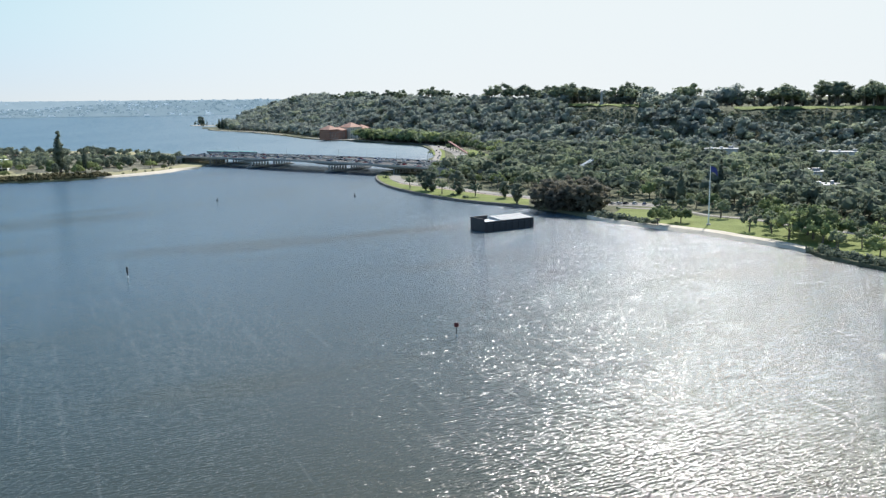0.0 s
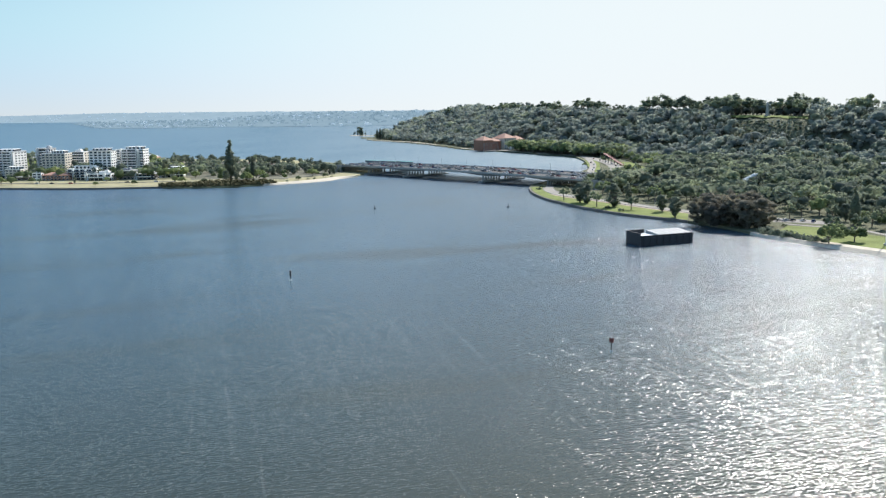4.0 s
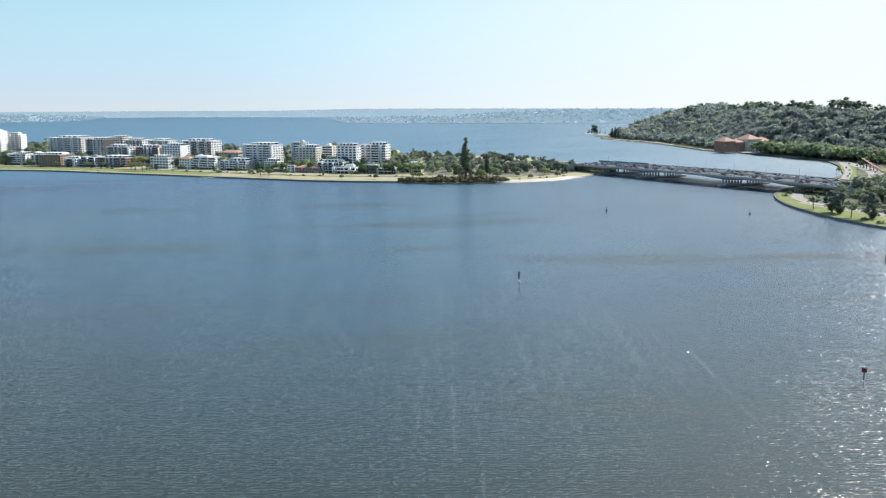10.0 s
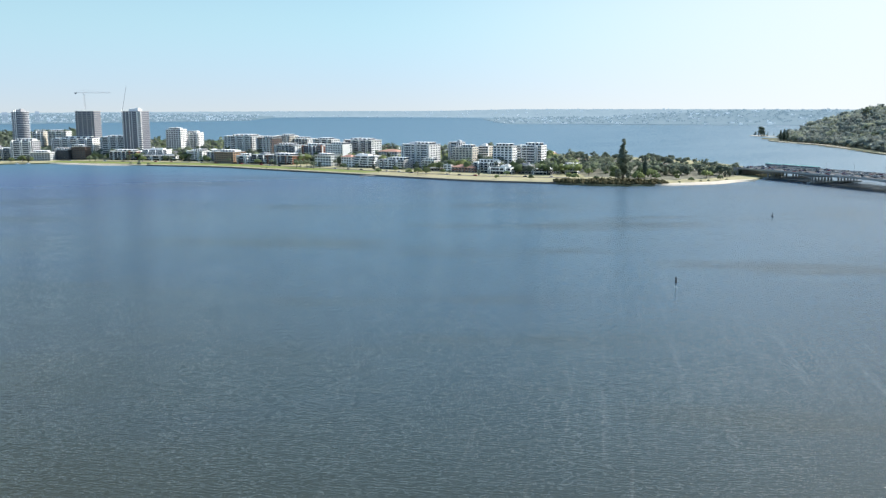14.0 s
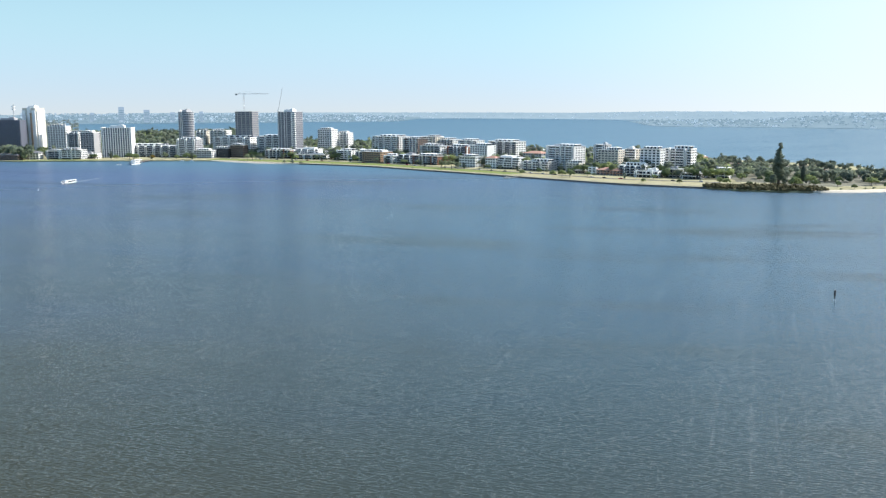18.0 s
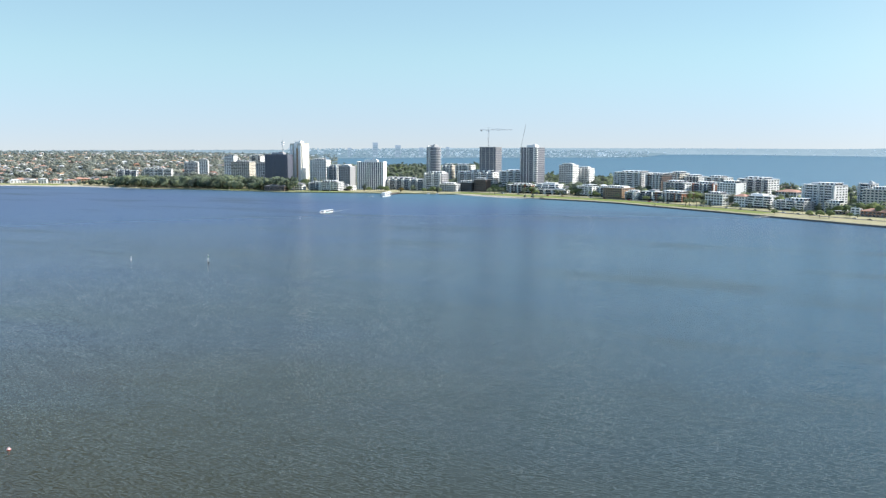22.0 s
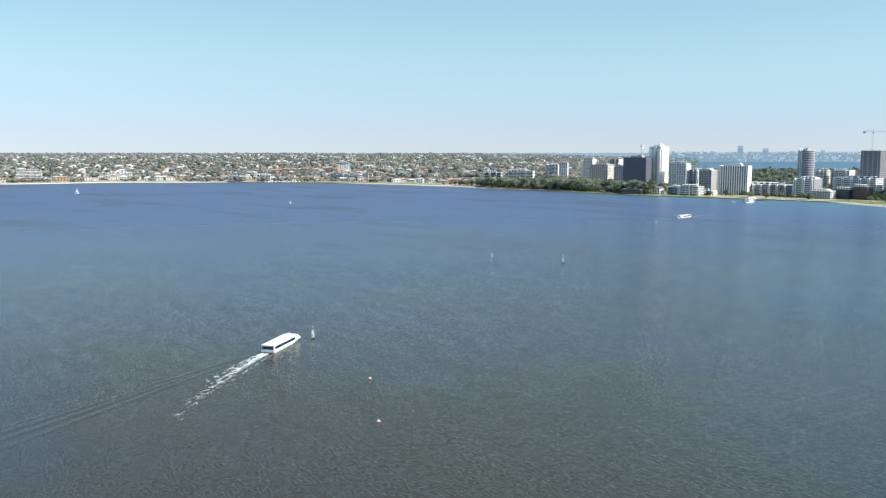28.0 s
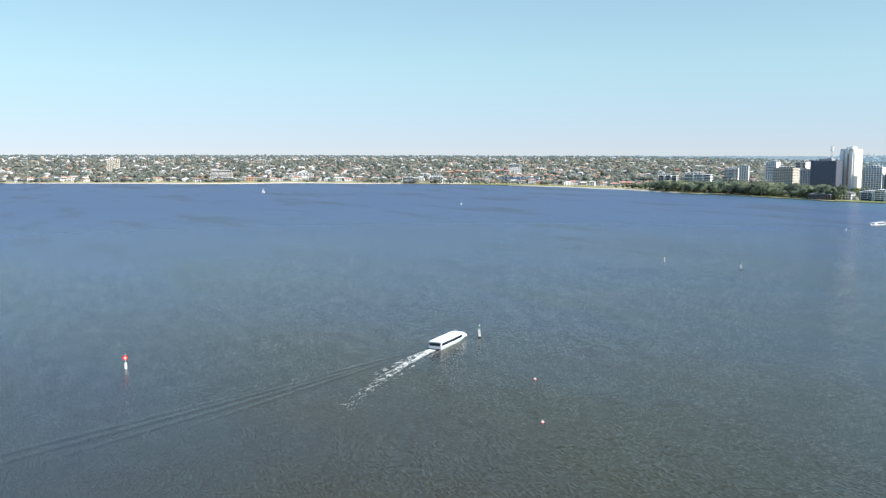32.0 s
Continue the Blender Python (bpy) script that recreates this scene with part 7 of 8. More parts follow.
# tall blocks across the bay, paled by the haze glow in their walls
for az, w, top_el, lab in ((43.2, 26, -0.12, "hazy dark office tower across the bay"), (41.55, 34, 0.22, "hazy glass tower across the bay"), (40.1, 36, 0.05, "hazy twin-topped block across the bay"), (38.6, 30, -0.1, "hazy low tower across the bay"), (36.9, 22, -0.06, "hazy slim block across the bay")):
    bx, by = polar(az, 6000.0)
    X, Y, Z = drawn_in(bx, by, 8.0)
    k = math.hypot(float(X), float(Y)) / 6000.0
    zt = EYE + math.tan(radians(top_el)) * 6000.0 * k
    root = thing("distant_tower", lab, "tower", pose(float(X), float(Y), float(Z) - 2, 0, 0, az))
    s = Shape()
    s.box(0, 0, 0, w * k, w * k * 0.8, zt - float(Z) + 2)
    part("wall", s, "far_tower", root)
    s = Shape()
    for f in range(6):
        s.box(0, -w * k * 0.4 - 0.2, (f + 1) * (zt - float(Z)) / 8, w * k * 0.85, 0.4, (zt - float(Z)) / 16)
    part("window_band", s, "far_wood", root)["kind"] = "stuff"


# ---------------------------------------------------------------- things on the river
def hull_shape(length, beam, depth, sheer=0.3, rake=0.12, mat=0, n=10):
    """A hull, bow to +x, its waterline at z = 0."""
    s = Shape()
    rows = []
    for i in range(n + 1):
        t = i / n
        x = -length / 2 + length * t
        b = beam / 2 * (1.0 if t < 0.6 else max(0.04, 1 - ((t - 0.6) / 0.4) ** 2.2))
        top = depth + sheer * t * t
        rows.append([(x, -b, top), (x - rake * length * t * 0.4, -b * 0.82, -0.5), (x - rake * length * t * 0.4, b * 0.82, -0.5), (x, b, top)])
    pts = [p for r in rows for p in r]
    faces = []
    for i in range(n):
        a = 4 * i
        for j in range(4):
            faces.append((a + j, a + (j + 1) % 4, a + 4 + (j + 1) % 4, a + 4 + j)[::-1])
    faces += [(0, 1, 2, 3), (4 * n + 3, 4 * n + 2, 4 * n + 1, 4 * n)]
    return s.add(pts, faces, mat)


for k in range(16):
    beached_dinghy(69.2 + 0.14 * k + 0.04 * math.sin(k * 2.1), 2066 + 5 * math.cos(k * 1.7), 6.5 + 1.6 * math.sin(k * 3.7))


def ferry(label, x, y, heading):
    """A low white river ferry, about 28 m long."""
    root = thing("ferry", label, "ferry", pose(x, y, 0, 0, 0, heading), "river ferries")
    part("hull", hull_shape(24, 6.4, 1.1, 0.5), "gloss_white", root)
    band = Shape()
    for sy in (-1, 1):
        band.box(-2.2, sy * 3.22, 0.62, 18, 0.05, 0.16)
    part("hull_stripe", band, "aqua", root, "pale green stripe along the hull")
    cabin = Shape()
    prof = [(-12.06, 0.5), (6.6, 1.1), (9.8, 1.30), (8.9, 2.2), (7.2, 3.35), (-12.06, 3.35)]
    pts = [(px, sy * (3.0 if pz < 3 else 2.85), pz) for sy in (-1, 1) for px, pz in prof]
    cabin.add(pts, [tuple(range(6)), tuple(reversed(range(6, 12)))] + [(i, 6 + i, 6 + (i + 1) % 6, (i + 1) % 6) for i in range(6)])
    cabin_part = part("cabin", cabin, "gloss_white", root)
    roof = Shape()
    roof.prism([(-12.2, -3.0), (5.6, -3.0), (7.3, -2.3), (7.3, 2.3), (5.6, 3.0), (-12.2, 3.0)], 3.36, 3.52)
    part("roof", roof, "gloss_white", root, "flat bright white roof")
    for sy in (-1, 1):
        for i in range(8):
            w = Shape()
            w.box(-10.3 + i * 2.05, sy * 2.97, 1.62, 1.95, 0.14, 1.3)
            part("window", w, "glass", cabin_part)
    for wy in (-1.3, 1.3):
        w = Shape()
        w.box(-12.06, wy, 1.7, 0.14, 2.55, 1.3)
        part("rear_window", w, "glass", cabin_part)
    screen = Shape()
    screen.add([(9.42, -2.3, 1.75), (9.42, 2.3, 1.75), (7.9, 2.2, 3.0), (7.9, -2.2, 3.0)], [(0, 1, 2, 3)])
    screen.add([(9.30, -2.3, 1.70), (9.30, 2.3, 1.70), (7.78, 2.2, 2.95), (7.78, -2.2, 2.95)], [(3, 2, 1, 0)])
    part("windscreen", screen, "glass", cabin_part)
    rail = Shape()
    for sy in (-1, 1):
        rail.tube((7.5, sy * 2.7, 2.3), (11.3, sy * 0.7, 2.5), 0.05, n=5)
        for k in range(4):
            t = k / 3
            rail.tube((7.5 + 3.8 * t, sy * (2.7 - 2.0 * t), 1.2), (7.5 + 3.8 * t, sy * (2.7 - 2.0 * t), 2.3 + 0.2 * t), 0.05, n=5)
    part("bow_rail", rail, "steel", root)
    mast = Shape()
    mast.tube((5.4, 0, 3.5), (5.0, 0, 5.2), 0.10, 0.05, 6)
    mast.tube((5.2, -0.8, 4.5), (5.2, 0.8, 4.5), 0.05, n=5)
    part("mast", mast, "steel", root)
    ring_ = Shape()
    ring_.box(-12.1, 0, 0.0, 0.4, 6.0, 0.42)
    part("stern_fender", ring_, "black", root)
    for ob in root.children:
        ob.matrix_basis = Matrix.Diagonal((1.15, 0.9, 0.88, 1))
    return root


M["foam"] = surface("foam", (0.30, 0.33, 0.34), (0.66, 0.68, 0.68), 2.0, 0.9, fine=0.2, random_by="island")


def wake(label, x, y, heading, length, bend, seed, width=1.0, count=9000):
    """Broken foam behind a boat: a bright middle trail, a weaker one on its port side, a thin one to starboard."""
    g = np.random.default_rng(seed)
    s = Shape()
    c, sn = math.cos(radians(heading)), math.sin(radians(heading))
    for i in range(count):
        lane = g.choice([0, 0, 0, 0, 0, 0, 1, 1, 1, 2])
        t = (g.uniform(0, 1) ** 1.35, g.uniform(0, 0.62) ** 1.3, g.uniform(0, 0.7))[lane]
        start, spread, sigma = ((0.4, -0.2, 0.50 + 1.0 * t), (1.9, 5.0, 0.35 + 1.5 * t), (-2.5, -2.4, 0.10 + 0.28 * t))[lane]
        u = -14 - length * t
        v = start + spread * t + width * sigma * g.normal() + bend * (length * t) ** 2
        curl = noise.noise((u * 0.33, v * 0.8, seed)) + 0.6 * noise.noise((u * 1.1, v * 2.1, seed + 3))
        if curl < (-0.30, 0.02, -0.02)[lane] + 0.62 * t:
            continue
        r = g.uniform(0.03, 0.09) * (1.3 - 1.0 * t) * (1.0, 0.85, 0.6)[lane]
        px, py = x + u * c - v * sn, y + u * sn + v * c
        a0, k = g.uniform(0, 6.28), 5
        ring = [(2.1 * r * g.uniform(0.6, 1.3) * math.cos(a0 + 6.28 * j / k), r * g.uniform(0.6, 1.3) * math.sin(a0 + 6.28 * j / k)) for j in range(k)]
        s.add([(px + a * c - b * sn, py + a * sn + b * c, 0.03) for a, b in ring] + [(px, py, 0.07 + 0.3 * r)], [(j, (j + 1) % k, k) for j in range(k)])
    return tagged(part("wake_foam", s, "foam"), label, "foam", kind="stuff")


def wake_wave(x, y, heading, start, length, angle, rise_, width):
    """A low smooth swell spreading from the stern, drawn in river water."""
    s = Shape()
    c, sn = math.cos(radians(heading)), math.sin(radians(heading))
    prof = [(-1.0, -0.02), (-0.6, 0.25), (-0.2, 0.9), (0.1, 1.0), (0.5, 0.5), (1.0, -0.02)]
    n = 30
    pts = []
    for i in range(n + 1):
        t = i / n
        u = -10 - start - length * t
        v = math.tan(radians(angle)) * (start + length * t) + (3 if angle > 0 else -3)
        fade = math.sin(math.pi * min(1, 0.05 + t)) ** 0.7
        for o, h in prof:
            vv = v + o * width
            pts.append((x + u * c - vv * sn, y + u * sn + vv * c, 0.004 + rise_ * fade * h if h > 0 else -0.03))
    m = len(prof)
    s.add(pts, [(i * m + j, i * m + j + 1, (i + 1) * m + j + 1, (i + 1) * m + j) for i in range(n) for j in range(m - 1)])
    ob = part("wake_swell", s, "water")
    ob.data.polygons.foreach_set("use_smooth", [True] * len(ob.data.polygons))
    return tagged(ob, "low swell spreading behind the ferry", "wave", kind="structure")


FERRY = (-330.0, 119.0, 136.0)
ferry("white flat-roofed river ferry with a green stripe under way", *FERRY)
wake("white broken foam trailing behind the near ferry", *FERRY, 84, -0.0015, 3, 1.0, 15000)
for st, ln, an, hh, wd in ((26, 100, 8.0, 0.12, 2.1), (40, 120, 11.0, 0.12, 2.3), (56, 125, 13.6, 0.10, 2.5), (76, 110, 15.6, 0.08, 2.6), (4, 60, 15, 0.08, 1.6), (24, 90, -16, 0.12, 2.2), (40, 100, -19.5, 0.11, 2.4), (58, 90, -22.5, 0.10, 2.6), (12, 50, -24, 0.08, 1.8)):
    wake_wave(*FERRY, st, ln, an, hh, wd)
ferry("small distant white river ferry heading out from the jetty", -731, 737, -72.0)
wake("thin foam line behind the distant ferry", -731, 737, -72.0, 130, 0.0005, 4, 0.7, 3600)


def barge():
    """A black-sided barge with a raised end and pale covers on its deck."""
    root = thing("barge", "black steel barge with raised end and pale deck covers", "barge", pose(219.5, 440.5, 0, 0, 0, 8.6))
    L, B, H = 33.5, 14.0, 5.6
    hull = Shape()
    hull.prism([(-L / 2, -B / 2), (L / 2, -B / 2), (L / 2, B / 2), (-L / 2, B / 2)], -0.8, H - 1.2)
    part("hull", hull, "dark_steel", root)
    for nm, sx, sy, px, py, hh in (("bulwark", L, 0.5, 0, -B / 2 + 0.25, 1.2), ("bulwark", 11.0, 0.5, -L / 2 + 5.5, B / 2 - 0.25, 2.6), ("bulwark", 0.5, B - 1.0, -L / 2 + 0.25, 0, 2.6), ("bulwark", 0.5, B - 1.0, L / 2 - 0.25, 0, 1.2)):
        s = Shape()
        s.box(px, py, H - 1.2, sx, sy, hh)
        part(nm, s, "dark_steel", root)
    deck = Shape()
    deck.box(0, 0, H - 1.2, L - 1.2, B - 1.2, 0.5)
    part("deck", deck, "pale", root, "worn grey steel deck")
    for i in range(6):
        s = Shape()
        x0 = -4.6 + i * 3.55
        s.add([(x0, -6.0, H + 0.02), (x0 + 3.2, -6.0, H + 0.02), (x0 + 3.2, 6.3, H + 1.0), (x0, 6.3, H + 1.0), (x0, -6.0, H - 0.75), (x0 + 3.2, -6.0, H - 0.75), (x0 + 3.2, 6.3, H - 0.75), (x0, 6.3, H - 0.75)],
              [(0, 1, 2, 3), (4, 7, 6, 5), (0, 4, 5, 1), (1, 5, 6, 2), (2, 6, 7, 3), (3, 7, 4, 0)])
        part("deck_cover", s, "dull_roof", root, "pale metal deck cover")
    for i in range(8):
        s = Shape()
        s.box(-L / 2 + 2.0 + i * 4.2, -B / 2 - 0.12, -0.2, 0.35, 0.3, H - 0.4)
        part("fender_rib", s, "dark_steel", root)
    rub = Shape()
    rub.box(-1.6, -B / 2 - 0.12, H - 1.5, L - 6, 0.22, 0.3)
    part("rubbing_strake", rub, "charcoal", root)
    for i in range(4):
        s = Shape()
        s.tube((-12 + i * 8, -6.3, H - 0.75), (-12 + i * 8, -6.3, H + 0.2), 0.25, n=8)
        part("bollard", s, "steel", root)


barge()


def pile_mark(label, x, y, h, top, mats, head=1.3):
    """A slender pile with a topmark."""
    root = thing("channel_marker", label, "marker", pose(x, y, 0, 0, 0, math.degrees(math.atan2(-x, y))), "channel markers")
    s = Shape()
    s.tube((0, 0, -2), (0, 0, h), 0.16, 0.13, 8)
    part("pile", s, mats[0], root)
    s = Shape()
    s.tube((0, 0, 0.1), (0, 0, 0.9), 0.28, 0.24, 10)
    part("collar", s, "white", root)
    if top == "square":
        s = Shape()
        s.box(0, 0, h - head, head, 0.12, head)
        s.box(0, 0, h - head, 0.12, head, head)
        part("topmark", s, mats[1], root)
    elif top == "balls":
        for z, mt in ((h - 0.3, mats[1]), (h - 1.2, "charcoal"), (h - 2.0, mats[1])):
            s = Shape()
            s.tube((0, 0, z - 0.42), (0, 0, z), 0.30, 0.55, 10)
            s.tube((0, 0, z), (0, 0, z + 0.42), 0.55, 0.28, 10)
            part("topmark", s, mt, root)
    elif top == "round":
        s = Shape()
        s.tube((0, -0.08, h - head / 2), (0, 0.08, h - head / 2), head / 2, n=18)
        part("topmark", s, mats[1], root)
        s = Shape()
        s.tube((0, -0.11, h - head / 2), (0, 0.11, h - head / 2), head / 5, n=14)
        part("topmark_centre", s, "white", root)
        s = Shape()
        s.tube((0, 0, -0.3), (0, 0, h * 0.42), 0.52, 0.46, 14)
        part("drum", s, "gloss_white", root)
    else:
        for a in (-0.55, 0.55):
            s = Shape()
            s.tube((a, -0.4, -1.5), (a * 0.5, 0, h * 0.75), 0.10, 0.08, 6)
            part("brace", s, "white", root)
        s = Shape()
        s.tube((0, 0, h * 0.74), (0, 0, h), 0.30, 0.08, 10)
        part("topmark", s, mats[1], root)
        s = Shape()
        s.box(0, 0, 0.0, 1.3, 1.1, 0.45)
        part("platform", s, "black", root)
        s = Shape()
        s.box(-0.3, 0, h * 0.42, 0.75, 0.10, 0.9)
        part("number_board", s, "white", root)
    lamp = Shape()
    lamp.tube((0, 0, h), (0, 0, h + 0.35), 0.11, 0.09, 8)
    part("lantern", lamp, "white", root)
    return root


pile_mark("red square-topped channel marker on a dark pile", 107, 243, 4.6, "square", ("dark_steel", "dark_red"))
pile_mark("black channel marker with stacked round topmarks", 17, 388, 4.5, "balls", ("dark_steel", "black"))
pile_mark("white channel marker with a green cone", -336, 134, 5.0, "cone", ("white", "green"))
pile_mark("white channel marker with a pale green cone", -480, 373, 4.8, "cone", ("white", "green"))
pile_mark("red disc channel beacon on a white drum", -326, -3, 4.8, "round", ("steel", "red"), 1.9)
pile_mark("slim white pile marker", -532, 349, 2.6, "square", ("white", "white"), 0.5)
pile_mark("slim white pile marker", -690, 657, 2.6, "square", ("white", "white"), 0.6)


def spar_buoy(label, x, y, mat, h=3.0):
    root = thing("spar_buoy", label, "buoy", pose(x, y, 0), "spar buoys")
    s = Shape()
    s.tube((0, 0, -0.4), (0, 0, 0.9), 0.75, 0.75, 12)
    s.tube((0, 0, 0.9), (0, 0, 1.2), 0.75, 0.3, 12)
    part("float", s, mat, root)
    s = Shape()
    s.tube((0, 0, 1.1), (0, 0, h), 0.2, 0.12, 8)
    part("spar", s, mat, root)
    s = Shape()
    s.tube((0, 0, h - 0.7), (0, 0, h), 0.45, 0.05, 8)
    part("topmark", s, mat, root)


spar_buoy("dark conical spar buoy", 93, 657, "charcoal")
spar_buoy("dark conical spar buoy", 191, 634, "charcoal")


M["buoy_pink"] = paint("faded_pink_paint", (0.66, 0.42, 0.40), 0.5)


def float_buoy(x, y):
    root = thing("mooring_buoy", "small round pink and white mooring buoy", "buoy", pose(x, y, 0), "mooring buoys")
    for nm, r0, z0, z1, r1, mt in (("float", 0.50, -0.3, 0.15, 0.58, "red"), ("cap", 0.58, 0.15, 0.50, 0.30, "buoy_pink")):
        s = Shape()
        s.tube((0, 0, z0), (0, 0, z1), r0, r1, 14)
        part(nm, s, mt, root)
    s = Shape()
    s.tube((0, 0, 0.5), (0, 0, 0.8), 0.08, n=8)
    part("ring_post", s, "steel", root)


float_buoy(-267, 127)
float_buoy(-223, 109)


def yacht(label, x, y, heading, h=9.0, sail=True):
    root = thing("yacht", label, "sailing boat", pose(x, y, 0, 0, 0, heading), "sailing boats")
    part("hull", hull_shape(7.5, 2.3, 0.8, 0.3), "gloss_white", root)
    s = Shape()
    s.tube((0.8, 0, 0.7), (0.8, 0, h), 0.08, 0.04, 6)
    s.tube((0.8, 0, 1.8), (-3.0, 0, 1.8), 0.06, 0.05, 6)
    part("mast", s, "steel", root)
    if sail:
        for nm, tri in (("mainsail", ((0.7, 0, 1.9), (-2.9, 0.25, 1.9), (0.7, 0, h - 0.3))), ("jib", ((0.95, 0, h * 0.8), (3.4, 0, 0.9), (0.95, 0.3, 1.4)))):
            s = Shape()
            pts = [Vector(p) for p in tri] + [Vector(p) + Vector((0, 0.04, 0)) for p in tri]
            s.add(pts, [(0, 1, 2), (5, 4, 3), (0, 3, 4, 1), (1, 4, 5, 2), (2, 5, 3, 0)])
            part(nm, s, "gloss_white", root)
    else:
        s = Shape()
        s.box(-0.4, 0, 0.8, 3.0, 1.6, 0.7, taper=0.85)
        part("cabin", s, "gloss_white", root)


yacht("small white sailing dinghy far out on the river", -1632, 217, 70)
yacht("small pale-sailed dinghy far out on the river", -1201, 443, 160, 8.5)
yacht("white moored yacht with bare mast", -905, 1010, 40, 9, False)


def access_ramp():
    """A red steel ramp coming down beside the freeway to the shore path."""
    a, b = Vector((448, 1064, 14)), Vector((445, 1000, 3))
    way = math.degrees(math.atan2((b - a).y, (b - a).x))
    run, drop = math.hypot((b - a).x, (b - a).y), a.z - b.z
    root = thing("access_ramp", "dark red steel pedestrian ramp sloping down beside the freeway", "ramp", pose(a.x, a.y, 0, 0, 0, way))
    s = Shape()
    s.add([(0, -1.6, a.z), (run, -1.6, b.z), (run, 1.6, b.z), (0, 1.6, a.z), (0, -1.6, a.z - 0.7), (run, -1.6, b.z - 0.7), (run, 1.6, b.z - 0.7), (0, 1.6, a.z - 0.7)],
          [(0, 1, 2, 3), (7, 6, 5, 4), (0, 4, 5, 1), (1, 5, 6, 2), (2, 6, 7, 3), (3, 7, 4, 0)])
    part("deck", s, "dark_red", root)
    for sy in (-1.5, 1.5):
        s = Shape()
        for up in (0.6, 1.2):
            s.tube((0, sy, a.z + up), (run, sy, b.z + up), 0.07, n=5)
        for i in range(17):
            z = a.z - drop * i / 16
            s.tube((run * i / 16, sy, z - 0.1), (run * i / 16, sy, z + 1.2), 0.06, n=5)
        part("railing", s, "dark_red", root)
    for i in range(6):
        t = (i + 0.3) / 6
        s = Shape()
        s.box(run * t, 0, 0, 0.5, 0.8, a.z - drop * t - 0.7)
        part("pier", s, "charcoal", root)


access_ramp()


def jetty():
    root = thing("jetty", "timber ferry jetty with pale roofed shelter", "jetty", pose(-928, 1098, 0, 0, 0, -70))
    deck = Shape()
    deck.box(28, 0, 1.2, 74, 6, 0.4)
    part("deck", deck, "brown", root)
    for i in range(10):
        for sy in (-2.6, 2.6):
            s = Shape()
            s.tube((-4 + i * 7.4, sy, -2), (-4 + i * 7.4, sy, 2.0), 0.2, n=7)
            part("pile", s, "brown", root)
    r = Shape()
    r.hip(40, 0, 4.2, 22, 5, 1.6, 0, 0.5)
    part("shelter_roof", r, "zinc", root)
    for i in range(4):
        for sy in (-2.2, 2.2):
            s = Shape()
            s.box(31 + i * 6, sy, 1.6, 0.2, 0.2, 2.7)
            part("shelter_post", s, "white", root)


jetty()


def paddle_boat():
    root = thing("excursion_boat", "white two-deck excursion boat moored at the jetty", "boat", pose(-893, 1030, 0, 0, 0, -68))
    part("hull", hull_shape(30, 7, 1.3, 0.8), "gloss_white", root)
    for z, l, w in ((1.4, 23, 6.0), (4.2, 19, 5.4)):
        s = Shape()
        s.box(-1.5, 0, z, l, w, 2.3)
        house_part = part("deckhouse", s, "gloss_white", root)
        s = Shape()
        s.box(-1.5, 0, z + 2.35, l + 2, w + 0.8, 0.2)
        part("deck_roof", s, "white", root)
        for sy in (-1, 1):
            for i in range(7):
                q = Shape()
                q.box(-1.5 - l / 2 + (i + 0.5) * l / 7, sy * (w / 2 + 0.02), z + 0.8, l / 7 * 0.7, 0.1, 1.0)
                part("window", q, "glass", house_part)
    s = Shape()
    s.tube((6, 0, 6.8), (6, 0, 10.5), 0.5, 0.5, 10)
    part("funnel", s, "charcoal", root)


paddle_boat()
for bx, by, bh in ((-918, 1070, 20), (-945, 1085, 5), (-880, 1120, -10), (-868, 1128, 0), (-308, 968, 20)):
    root = thing("motor_boat", "small white motor boat beside the bank", "boat", pose(bx, by, 0, 0, 0, bh), "motor boats")
    part("hull", hull_shape(8, 2.8, 0.8, 0.4), "gloss_white", root)
    s = Shape()
    s.box(0, 0, 0.8, 3.2, 2.0, 1.3, taper=0.8)
    part("cabin", s, "gloss_white", root)
    s = Shape()
    s.box(0.1, 0, 1.35, 3.0, 1.9, 0.45)
    part("cabin_window", s, "glass", root)


def small_jetty():
    root = thing("small_jetty", "short pale concrete landing below the lawn", "jetty", pose(-300, 982, 0, 0, 0, -118))
    s = Shape()
    s.box(10, 0, 0.7, 24, 3, 0.4)
    part("deck", s, "concrete", root)
    for i in range(5):
        s = Shape()
        s.tube((1 + i * 5, 1.3, -2), (1 + i * 5, 1.3, 1.8), 0.16, n=7)
        part("pile", s, "concrete", root)


small_jetty()


# ---------------------------------------------------------------- poles
def flagpole():
    root = thing("flagpole", "very tall white flagpole on the park lawn", "flagpole", pose(321, 389, 1.5))
    s = Shape()
    s.tube((0, 0, 0), (0, 0, 17), 0.42, 0.32, 12)
    s.tube((0, 0, 17), (0, 0, 33), 0.32, 0.14, 12)
    pole = part("pole", s, "white", root)
    s = Shape()
    s.tube((0, 0, 0), (0, 0, 0.7), 1.3, 1.1, 12)
    part("plinth", s, "concrete", root)
    cloth = Shape()
    pts = []
    for i in range(9):
        for j in range(5):
            u, v = i / 8, j / 4
            pts.append((0.2 + 5.2 * u, 0.7 * math.sin(u * 8 + v) * u, 32.4 - 3.0 * v - 2.8 * u * u))
    cloth.add(pts, [(5 * i + j, 5 * i + j + 1, 5 * i + j + 6, 5 * i + j + 5) for i in range(8) for j in range(4)])
    ob = part("flag", cloth, M["flag"], pole, "dark blue flag hanging in folds")
    sol = ob.modifiers.new("thickness", "SOLIDIFY")
    sol.thickness = 0.05


M["flag"] = paint("blue_flag", (0.05, 0.06, 0.22), 0.8)
flagpole()


